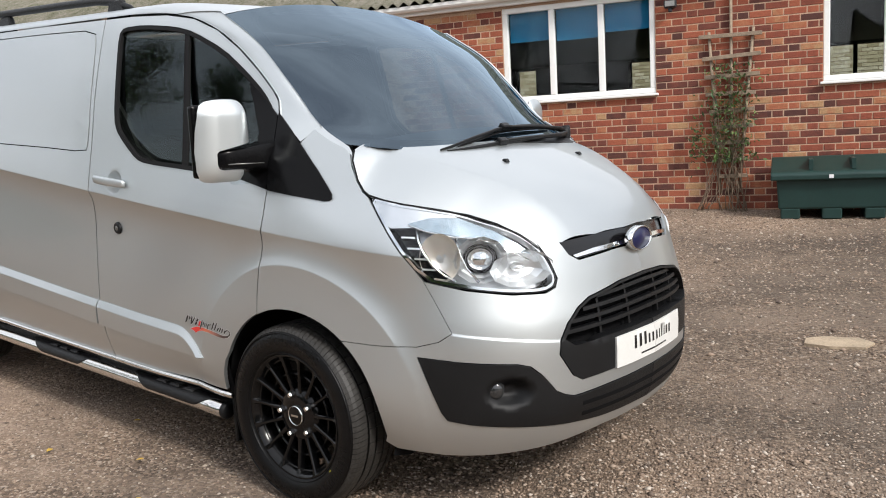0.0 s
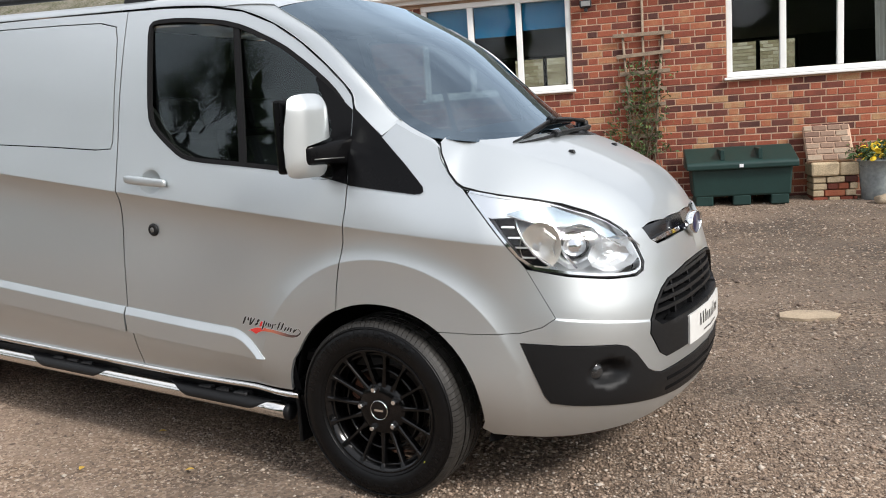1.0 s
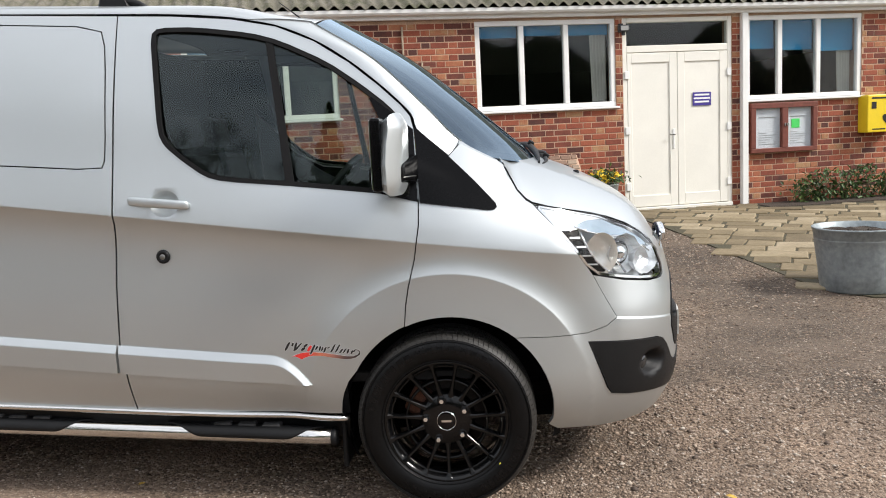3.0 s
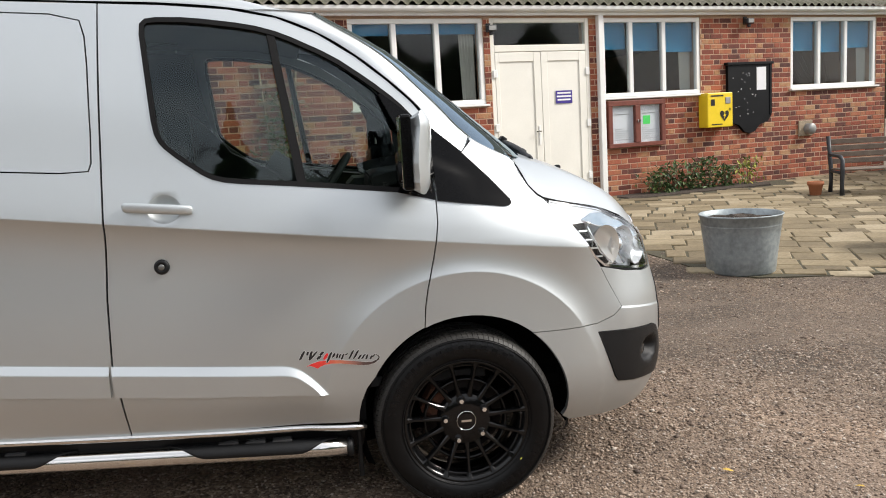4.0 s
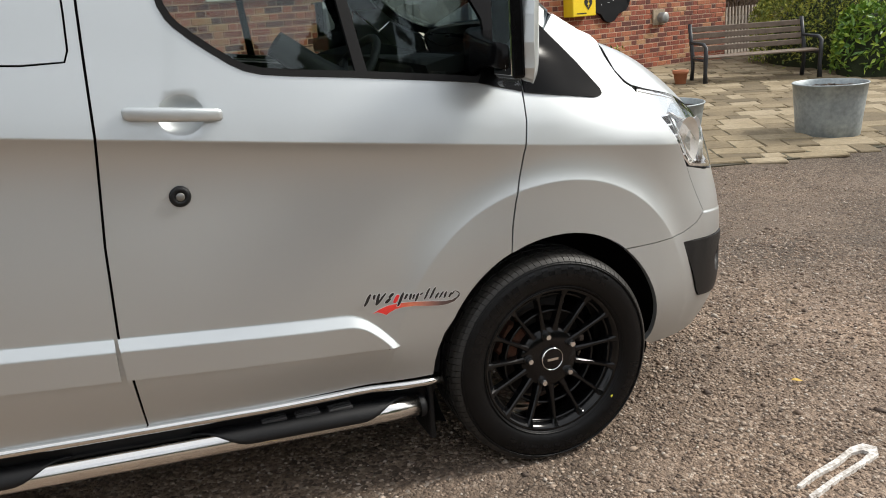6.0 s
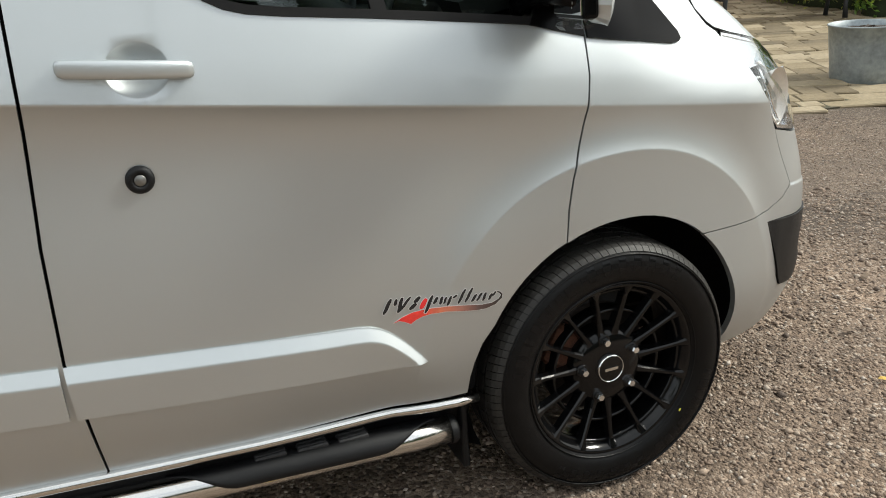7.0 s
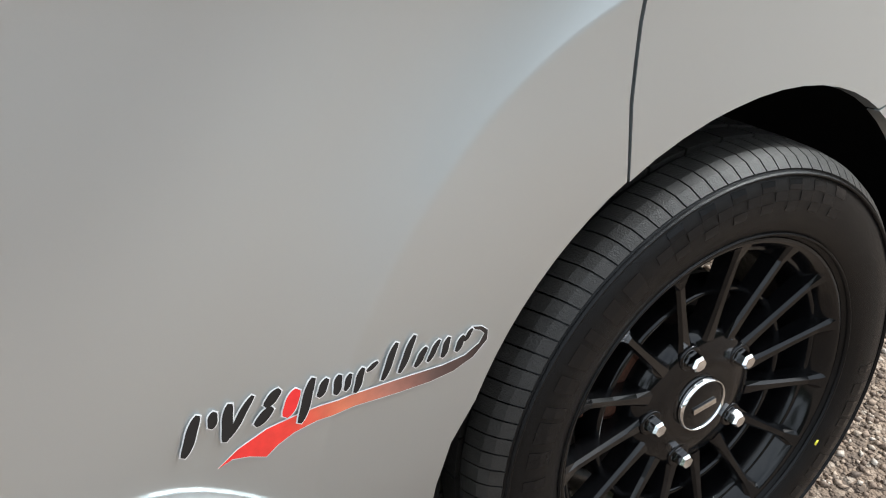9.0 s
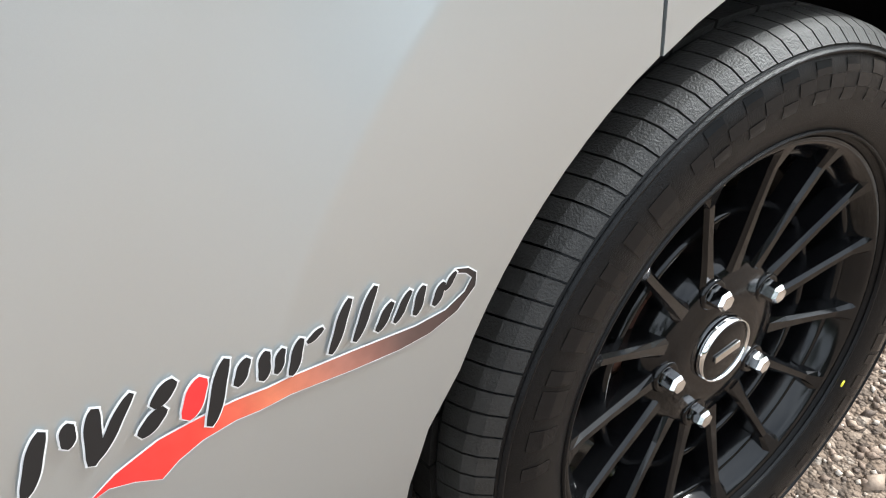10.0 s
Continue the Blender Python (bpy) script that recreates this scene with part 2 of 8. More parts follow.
def flank(s, z, out=0.0):
    """The body's skin at the run s along the plan and the height z; out: metres outward."""
    x, y = plan_at(s)
    x2, y2 = plan_at(s + 0.002)
    tx, ty = x2 - x, y2 - y
    k = math.hypot(tx, ty)
    nx, ny = ty / k, -tx / k
    dz = z - crease(s)
    d = fold(dz, 0.043 + 0.085 * smooth(-0.45, 0.15, s)) + low(z)
    # the screen pillar rounds inward
    if s > -1.6 and dz > 0:
        d += 0.064 * smooth(-1.0, 0.05, s) * smooth(0.05, 0.5, dz) + 0.03 * smooth(0.0, 0.35, s) * smooth(0.0, 0.2, dz)
    w = smooth(0.42, 0.85, s)
    if w > 0:
        d = (1 - w) * d + w * prow(z)
    for cx, cz in ((0.018, 0.36), (-2.915, 0.50)):
        r = math.hypot(s - cx, z - cz)
        if r < 0.70:
            q = max(0.0, min(1.0, (r - CREST) / 0.105))
            amp = 0.021 * (1 - 0.50 * smooth(0.0, 0.32, cx - s))
            d -= (amp * (1 - q) ** 2 + 0.004 * max(0.0, CREST - r) / 0.165) * (1 - smooth(0.40, 0.66, s - cx)) * smooth(cz - 0.15, cz + 0.10, z)
    if -0.9 < s < 0.0:
        d += 0.028 * smooth(-0.95, -0.30, s) * smooth(-0.80, -0.30, -z)
    # a soft ledge runs across the bumper from the wing's corner to the grille
    if s > 0.65:
        d -= 0.0030 * (1 - smooth(-0.004, 0.003, z - bumper_line(s))) * smooth(0.50, 0.66, z) * smooth(0.655, 0.70, s)
    # the foot of the door tucks under, below the moulding
    if -2.6 < s < -0.42:
        d += 0.024 * smooth(0.0, 0.17, 0.580 - 0.1003 * (s + 1.238) - z) * smooth(-2.6, -2.4, s) * smooth(0.42, 0.60, -s)
    d -= out
    return (x - nx * d, y - ny * d, z)


spine = hermite([(0.15, 1.40), (0.25, 1.365), (0.35, 1.330), (0.5, 1.275), (0.65, 1.205), (0.78, 1.125), (0.86, 1.042), (0.90, 0.975), (0.93, 0.91)])


hood_edge = hermite([(0.20, 0.70, 0.008), (0.245, 0.705, 0.010), (0.262, 0.765, 0.030), (0.302, 0.788, 0.095), (0.357, 0.797, 0.124), (0.474, 0.766, 0.109), (0.581, 0.693, 0.092),
                     (0.651, 0.630, 0.083), (0.728, 0.577, 0.070), (0.785, 0.537, 0.057), (0.834, 0.501, 0.045), (0.862, 0.485, 0.035), (0.90, 0.47, 0.03)])


def hood(x, y, out=0.0):
    """The bonnet's skin over the plan: flat-topped, dropping to the lamps outside a soft ridge."""
    a = abs(y)
    half, drop = hood_edge(x)
    r = a / half
    z = spine(x + 0.2 * y * y) - drop * (0.20 * min(r, 1.1) ** 2 + 0.80 * max(0.0, (r - 0.70) / 0.30) ** 1.25)
    return (x, y, z + out)


glass_side = hermite([(0.0, 0.235, 0.745, 1.315), (0.25, 0.089, 0.742, 1.402), (0.5, -0.056, 0.738, 1.555), (0.75, -0.222, 0.732, 1.72), (1.0, -0.438, 0.722, 1.862)])
glass_mid = hermite([(0.0, 0.43, 1.285), (0.25, 0.27, 1.425), (0.5, 0.08, 1.59), (0.75, -0.15, 1.775), (1.0, -0.45, 1.952)])


def screen(u, v, out=0.0):
    """The windscreen: u across from -1 to 1, v from its foot to its top."""
    ex, ey, ez = glass_side(v)
    mx, mz = glass_mid(v)
    w = abs(u) ** 2.2
    return (mx + (ex - mx) * w + out * 0.6, u * ey, mz + (ez - mz) * w + out * 0.7)


# ================= building tools
from mathutils.geometry import delaunay_2d_cdt

def mesh_of(name, verts, faces, material, shade=False, normals=None):
    me = bpy.data.meshes.new(name)
    me.from_pydata([tuple(v) for v in verts], [], faces)
    me.materials.append(material)
    if shade or normals:
        me.shade_smooth()
    if normals:
        me.normals_split_custom_set_from_vertices(normals)
    me.update()
    return me


def part(name, me, parent=None, label="", m=None):
    """Links a mesh or a bmesh as one object under a thing or a part."""
    ob = new(name, me)
    if parent is not None:
        ob.parent = parent
    if m is not None:
        ob.matrix_basis = m
    return tagged(ob, label)


def thing(name, label, category, m=None, group="", kind=""):
    ob = new(name)
    ob.empty_display_size = 0.1
    if m is not None:
        ob.matrix_basis = m
    return tagged(ob, label, category, group, kind)


def from_bm(name, bm, material, shade=False):
    bmesh.ops.recalc_face_normals(bm, faces=bm.faces)
    me = bpy.data.meshes.new(name)
    bm.to_mesh(me)
    bm.free()
    me.materials.append(material)
    if shade:
        me.shade_smooth()
    return me


def box_bm(bm, lo, hi, bevel=0.0, m=None, taper=None, seg=1):
    """A bevelled box added to bm; taper: (x, y) scale of the top."""
    r = bmesh.ops.create_cube(bm, size=1.0)
    vs = r["verts"]
    for v in vs:
        top = v.co.z > 0
        v.co = Vector([(lo[k] + hi[k]) / 2 + v.co[k] * (hi[k] - lo[k]) for k in range(3)])
        if taper and top:
            cx, cy = (lo[0] + hi[0]) / 2, (lo[1] + hi[1]) / 2
            v.co.x, v.co.y = cx + (v.co.x - cx) * taper[0], cy + (v.co.y - cy) * taper[1]
    if bevel:
        es = list({e for v in vs for e in v.link_edges})
        vs = list({v for f in bmesh.ops.bevel(bm, geom=es, offset=bevel, segments=seg, affect="EDGES", profile=0.5)["faces"] for v in f.verts} | {v for v in vs if v.is_valid})
    if m is not None:
        bmesh.ops.transform(bm, matrix=m, verts=vs)
    return vs


def box(name, lo, hi, material, parent=None, bevel=0.004, label="", m=None, taper=None, seg=1):
    bm = bmesh.new()
    box_bm(bm, lo, hi, bevel, m, taper, seg)
    return part(name, from_bm(name, bm, material), parent, label)


def lathe(name, profile, material, n=64, axis="y", closed=False, smooth_shade=True):
    """A mesh turned round an axis from (radius, along) points."""
    vs, fs, k = [], [], len(profile)
    for i in range(n):
        a = 2 * math.pi * i / n
        c, s = math.cos(a), math.sin(a)
        for r, h in profile:
            vs.append((r * c, h, r * s) if axis == "y" else (r * c, r * s, h))
    for i in range(n):
        j = (i + 1) % n
        for p in range(k if closed else k - 1):
            q = (p + 1) % k
            fs.append((i * k + p, j * k + p, j * k + q, i * k + q) if axis != "y" else (i * k + p, i * k + q, j * k + q, j * k + p))
    me = mesh_of(name, vs, fs, material, smooth_shade)
    return me


def tube(name, pts, radius, material, n=10, caps=True, flat=1.0):
    """A round bar along points; radius: one number or one for each point."""
    rs = radius if isinstance(radius, (list, tuple)) else [radius] * len(pts)
    ps = [Vector(p) for p in pts]
    vs, fs = [], []
    side = None
    for i, p in enumerate(ps):
        d = (ps[min(i + 1, len(ps) - 1)] - ps[max(i - 1, 0)]).normalized()
        if side is None:
            side = d.orthogonal().normalized()
        side = (side - d * side.dot(d)).normalized()
        up = d.cross(side)
        for k in range(n):
            a = 2 * math.pi * k / n
            vs.append(p + side * (rs[i] * math.cos(a)) + up * (rs[i] * flat * math.sin(a)))
    for i in range(len(ps) - 1):
        for k in range(n):
            q = (k + 1) % n
            fs.append((i * n + k, i * n + q, (i + 1) * n + q, (i + 1) * n + k))
    if caps:
        fs.append(tuple(reversed(range(n))))
        fs.append(tuple(range((len(ps) - 1) * n, len(ps) * n)))
    return mesh_of(name, vs, fs, material, True)


def inside(poly, x, y):
    hit = False
    for (x1, y1), (x2, y2) in zip(poly, poly[1:] + poly[:1]):
        if (y1 > y) != (y2 > y) and x < (x2 - x1) * (y - y1) / (y2 - y1) + x1:
            hit = not hit
    return hit


def dense(poly, step):
    out = []
    for (x1, y1), (x2, y2) in zip(poly, poly[1:] + poly[:1]):
        k = max(1, int(math.hypot(x2 - x1, y2 - y1) / step))
        out += [(x1 + (x2 - x1) * i / k, y1 + (y2 - y1) * i / k) for i in range(k)]
    return out


def rounded(poly, times=2):
    """Corner cutting: a smoother closed outline."""
    for _ in range(times):
        out = []
        for (x1, y1), (x2, y2) in zip(poly, poly[1:] + poly[:1]):
            out += [(0.8 * x1 + 0.2 * x2, 0.8 * y1 + 0.2 * y2), (0.2 * x1 + 0.8 * x2, 0.2 * y1 + 0.8 * y2)]
        poly = out
    return poly


def shrink(poly, d):
    """The outline moved inward by d."""
    area = sum(x1 * y2 - x2 * y1 for (x1, y1), (x2, y2) in zip(poly, poly[1:] + poly[:1]))
    sg, out, n = (1 if area > 0 else -1), [], len(poly)
    for i in range(n):
        (x0, y0), (x1, y1), (x2, y2) = poly[i - 1], poly[i], poly[(i + 1) % n]
        ax, ay, bx, by = x1 - x0, y1 - y0, x2 - x1, y2 - y1
        la, lb = math.hypot(ax, ay) or 1e-9, math.hypot(bx, by) or 1e-9
        nx, ny = -(ay / la + by / lb) * sg, (ax / la + bx / lb) * sg
        k = math.hypot(nx, ny) or 1e-9
        out.append((x1 + nx / k * d, y1 + ny / k * d))
    return out


def skin(name, surf, outline, material, step=0.03, depth=0.012, out=0.0, holes=(), mirror=False, both=False, gap=0.0, edge=None, flip=False, folds=()):
    """A sheet cut to an outline on a curved surface, with turned-in edges and the surface's own normals.
    mirror: on the van's other side; both: the two sides in one mesh."""
    if gap:
        outline = shrink(outline, gap)
        holes = [shrink(h, -gap) for h in holes]
    loops = [dense(outline, edge or step)] + [dense(h, edge or step) for h in holes]
    pts, edges = [], []
    for lp in loops:
        b = len(pts)
        pts += lp
        edges += [(b + i, b + (i + 1) % len(lp)) for i in range(len(lp))]
    nb = len(pts)
    for line in folds:
        last = None
        for u, v in line:
            ok = inside(outline, u, v) and not any(inside(h, u, v) for h in holes)
            if ok:
                pts.append((u, v))
                if last is not None:
                    edges.append((last, len(pts) - 1))
            last = len(pts) - 1 if ok else None
    xs, ys = [p[0] for p in outline], [p[1] for p in outline]
    rim = np.array(pts)
    near = np.full(len(pts), (0.45 * step) ** 2)
    near[nb:] = 0.006 ** 2
    ny = int((max(ys) - min(ys)) / step) + 1
    nx = int((max(xs) - min(xs)) / step) + 1
    for j in range(ny + 1):
        for i in range(nx + 1):
            x, y = min(xs) + (i + 0.5 * (j % 2)) * step, min(ys) + j * step
            if inside(outline, x, y) and not any(inside(h, x, y) for h in holes) and np.all((rim[:, 0] - x) ** 2 + (rim[:, 1] - y) ** 2 > near):
                pts.append((x, y))
    vv, _, ff, *_ = delaunay_2d_cdt([Vector(p) for p in pts], edges, [], 0, 1e-6)
    uv = [(v.x, v.y) for v in vv]
    tris = []
    for f in ff:
        cx, cy = sum(uv[i][0] for i in f) / 3, sum(uv[i][1] for i in f) / 3
        if inside(outline, cx, cy) and not any(inside(h, cx, cy) for h in holes):
            tris.append(list(f))
    e = 0.003
    P, N = [], []
    for u, v in uv:
        p = Vector(surf(u, v, out))
        du, dv = Vector(surf(u + e, v, out)) - Vector(surf(u - e, v, out)), Vector(surf(u, v + e, out)) - Vector(surf(u, v - e, out))
        nn = du.cross(dv)
        nn = nn.normalized() if nn.length > 1e-12 else Vector((0, 0, 1))
        P.append(p), N.append(-nn if flip else nn)
    F = []
    for f in tris:
        a, b, c = (P[i] for i in f)
        F.append(f if (b - a).cross(c - a).dot(N[f[0]]) > 0 else f[::-1])
    if depth:
        count = {}
        for f in F:
            for a, b in zip(f, f[1:] + f[:1]):
                count[(a, b)] = 1
        for a, b in [k for k in count if (k[1], k[0]) not in count]:
            i = len(P)
            t = (P[b] - P[a]).normalized()
            nn = t.cross((N[a] + N[b]).normalized())
            P += [P[a].copy(), P[b].copy(), P[b] - N[b] * depth, P[a] - N[a] * depth]
            N += [nn] * 4
            F.append([i + 1, i, i + 3, i + 2])
    if mirror or both:
        P2, N2, F2 = [Vector((p.x, -p.y, p.z)) for p in P], [Vector((n.x, -n.y, n.z)) for n in N], [f[::-1] for f in F]
        if both:
            k = len(P)
            P, N, F = P + P2, N + N2, F + [[i + k for i in f] for f in F2]
        else:
            P, N, F = P2, N2, F2
    return mesh_of(name, P, F, material, True, [tuple(n) for n in N])


def glyph_bars(name, material, strokes, surf, out, width, outline_extra=0.0):
    """Flat strokes laid on a curved surface: polylines in its two coordinates, each with its own width."""
    vs, fs = [], []
    for st in strokes:
        k = len(vs)
        if len(st) > 2:
            curve = hermite([(float(i), *q) for i, q in enumerate(st)])
            st = [tuple(curve(i / 5.0)) for i in range(5 * (len(st) - 1) + 1)]
        n = len(st)
        for i, (u, v, w) in enumerate(st):
            a, b = st[max(i - 1, 0)], st[min(i + 1, n - 1)]
            du, dv = b[0] - a[0], b[1] - a[1]
            L = math.hypot(du, dv) or 1e-9
            h = w * width / 2 + outline_extra
            ext = outline_extra * (-1 if i == 0 else 1 if i == n - 1 else 0)
            uu, v2 = u + du / L * ext, v + dv / L * ext
            vs += [surf(uu - dv / L * h, v2 + du / L * h, out), surf(uu + dv / L * h, v2 - du / L * h, out)]
        for i in range(n - 1):
            fs.append((k + 2 * i + 1, k + 2 * i + 3, k + 2 * i + 2, k + 2 * i))
    return mesh_of(name, vs, fs, material, True)


# ================= the van
van = thing("van", "silver panel van with black alloy wheels parked on gravel", "van", pose(-1.3106, 3.5745, 0.054, 0, 0, -16.0))
AX, AZ, AR = 0.018, 0.354, 0.399


def arc(cx, cz, r, a0, a1, n=14):
    return [(cx + r * math.cos(radians(a0 + (a1 - a0) * i / n)), cz + r * math.sin(radians(a0 + (a1 - a0) * i / n))) for i in range(n + 1)]


def angle_at(x, z):
    return math.degrees(math.atan2(z - AZ, x - AX))


DOOR_TOP = [(-1.179, 1.933), (-0.973, 1.922), (-0.745, 1.900), (-0.579, 1.866), (-0.436, 1.804), (-0.306, 1.717), (-0.197, 1.626), (-0.113, 1.546), (-0.079, 1.503), (-0.067, 1.452)]
DOOR_FRONT = [(-0.058, 1.30), (-0.061, 1.184), (-0.064, 1.102), (-0.086, 0.975), (-0.114, 0.871), (-0.128, 0.80)]
B_LINE = [(-1.204, 0.420), (-1.219, 0.575), (-1.235, 0.692), (-1.228, 0.921), (-1.206, 1.191), (-1.201, 1.366), (-1.189, 1.693)]
a_door = angle_at(-0.135, 0.72)
DOOR = DOOR_TOP + DOOR_FRONT + arc(AX, AZ, AR, a_door, 150, 10) + [(-0.360, 0.515), (-0.381, 0.468), (-0.391, 0.430), (-0.397, 0.383)] + B_LINE
WINDOW = rounded([(-0.100, 1.470), (-0.166, 1.546), (-0.263, 1.627), (-0.392, 1.721), (-0.566, 1.807), (-0.676, 1.840), (-0.878, 1.870), (-1.020, 1.875), (-1.047, 1.850), (-1.035, 1.683),
                  (-1.022, 1.487), (-1.000, 1.438), (-0.942, 1.385), (-0.852, 1.318), (-0.784, 1.298), (-0.517, 1.268), (-0.214, 1.228), (-0.085, 1.208)], 1)
PANE_FIT = np.polyfit([-1.05 + 0.12 * i for i in range(9)], [flank(-1.05 + 0.12 * i, 1.80)[1] for i in range(9)], 2)


def pane_skin(s, z, out=0.0):
    """Side glass: nearly upright at its foot and leaning in towards the roof."""
    e = z - 1.25
    return (plan_at(s)[0], float(np.polyval(PANE_FIT, s)) - out + 0.0524 * e + 0.16 * e * e - 0.0772, z)


WING = [(-0.061, 1.184), (-0.064, 1.440), (0.056, 1.344), (0.108, 1.392), (0.150, 1.368), (0.20, 1.340), (0.245, 1.322), (0.272, 1.300), (0.285, 1.257), (0.318, 1.203), (0.348, 1.167), (0.373, 1.151), (0.454, 1.055), (0.592, 0.875),
        (0.687, 0.701), (0.640, 0.672), (0.560, 0.653), (0.40, 0.655), (0.290, 0.660)] + arc(AX, AZ, AR, 50.2, a_door, 12) + DOOR_FRONT[::-1][:-2]
SIDE = [(-3.86, 0.56)] + [(p[0], p[1]) for p in arc(-2.915, 0.50, AR, 178, 2, 24)] + B_LINE + [(-1.179, 1.933), (-1.7, 1.965), (-2.6, 2.01), (-3.86, 2.05)]
PRESSED = rounded([(-3.5, 2.0), (-2.6, 1.975), (-1.7, 1.926), (-1.245, 1.893), (-1.222, 1.80), (-1.228, 1.40), (-1.245, 1.358), (-1.689, 1.398), (-3.5, 1.53)], 1)


def pillar_skin(u, v, out=0.0):
    """Between the door's upper edge (u = 0) and the windscreen's edge (u = 1); v runs up."""
    s, z = pillar_door(v)
    a = Vector(flank(s, z, out))
    ex, ey, ez = glass_side(pillar_glass(v))
    b = Vector((ex + 0.3 * out, -ey - 0.3 * out, ez + 0.4 * out + 0.003))
    mid = (a + b) / 2 + Vector((0.006, -0.010, 0.010)) * smooth(0.0, 0.25, v)
    return tuple(a * (1 - u) ** 2 + mid * 2 * u * (1 - u) + b * u * u)


pillar_door = hermite([(0.0, 0.056, 1.346), (0.06, -0.004, 1.398), (0.11, -0.062, 1.452), (0.15, -0.077, 1.503), (0.19, -0.113, 1.547), (0.27, -0.197, 1.628), (0.4, -0.306, 1.719), (0.6, -0.436, 1.804), (0.8, -0.579, 1.866), (1.0, -0.70, 1.893)])
pillar_glass = hermite([(0.0, 0.235), (0.10, 0.33), (0.27, 0.46), (0.4, 0.60), (0.6, 0.78), (0.8, 0.93), (1.0, 1.02)])


def roof_wrap(u, v, out=0.0):
    """The roof from the door's upper edge (v = 0) to its middle (v = 1), at the run u."""
    z0 = roof_edge(u)
    x0, y0, _ = flank(u, z0)
    z1 = roof_mid(u)
    v = min(v, 1.0)
    a = (1 - v) * math.pi / 2
    sh = max(0.0, math.sin(a)) ** 0.62
    y = y0 * sh
    z = z0 + (z1 - z0) * (1 - (1 - v) ** 3.2)
    w = smooth(-0.85, -0.44, u)
    z = (1 - w) * z + w * (z1 - (z1 - z0) * sh ** 2.2)
    return (x0 - 0.012 * v * w, y, z + out)


roof_edge = hermite([(-3.9, 2.05), (-2.6, 2.01), (-1.7, 1.965), (-1.179, 1.936), (-0.973, 1.925), (-0.745, 1.903), (-0.579, 1.874), (-0.44, 1.862)])
roof_mid = hermite([(-3.9, 2.14), (-2.6, 2.075), (-1.7, 2.022), (-1.18, 1.994), (-0.973, 1.985), (-0.745, 1.972), (-0.579, 1.960), (-0.44, 1.950)])

def crease_lines(s0, s1):
    n = int((s1 - s0) / 0.012)
    return [[(s0 + (s1 - s0) * i / n, crease(s0 + (s1 - s0) * i / n) + o) for i in range(n + 1)] for o in (-0.0035, 0.0035, -0.014, -0.026)]


def crest_lines(cx, cz, a0, a1):
    n = 70
    return [[(cx + (CREST + o) * math.cos(radians(a0 + (a1 - a0) * i / n)), cz + (CREST + o) * math.sin(radians(a0 + (a1 - a0) * i / n))) for i in range(n + 1)] for o in (-0.0035, 0.0035)]


def corner_fill(u, v, out=0.0):
    """Between the wing's upper edge (u = 0) and the windscreen's edge (u = 1), from the bonnet's corner up to the pillar."""
    s, z = fill_wing(v)
    a = Vector(flank(s, z, out))
    ex, ey, ez = glass_side(0.02 + 0.23 * v)
    b = Vector((ex, -ey, ez + 0.004 + out))
    return tuple(a + (b - a) * u)


fill_wing = hermite([(0.0, 0.268, 1.302), (0.2, 0.243, 1.320), (0.45, 0.200, 1.338), (0.72, 0.150, 1.366), (1.0, 0.100, 1.388)])


mould_end = hermite([(-0.72, 0.637), (-0.66, 0.631), (-0.63, 0.625), (-0.60, 0.611), (-0.576, 0.592), (-0.55, 0.567), (-0.52, 0.532), (-0.50, 0.507)])


def mould_top(s):
    """The upper edge of the side moulding, turning down at its front end."""
    return 0.692 - 0.1055 * (s + 1.242) if s < -0.72 else mould_end(min(s, -0.50))


def cover_skin(s, z, out=0.0):
    """The pillar's foot cover, with a blunt ridge that carries the mirror arm's line forward."""
    e = 1.330 - 0.42 * (s + 0.06) - z
    return flank(s, z, out + 0.013 * smooth(-0.020, 0.030, e) * (1 - smooth(0.04, 0.16, e)) * (1 - smooth(-0.06, 0.11, s)))


def door_skin(s, z, out=0.0):
    """The door's skin with the dish behind its handle."""
    r = math.hypot((s + 1.006) / 0.056, (z - 1.222) / 0.049)
    return flank(s, z, out - 0.016 * (1 - r ** 2.5) if r < 1 else out)


DISH = [[(-1.006 + 0.056 * q * math.cos(k * 0.1745), 1.222 + 0.049 * q * math.sin(k * 0.1745)) for k in range(37)] for q in (1.03, 0.97, 0.8, 0.6, 0.4)]

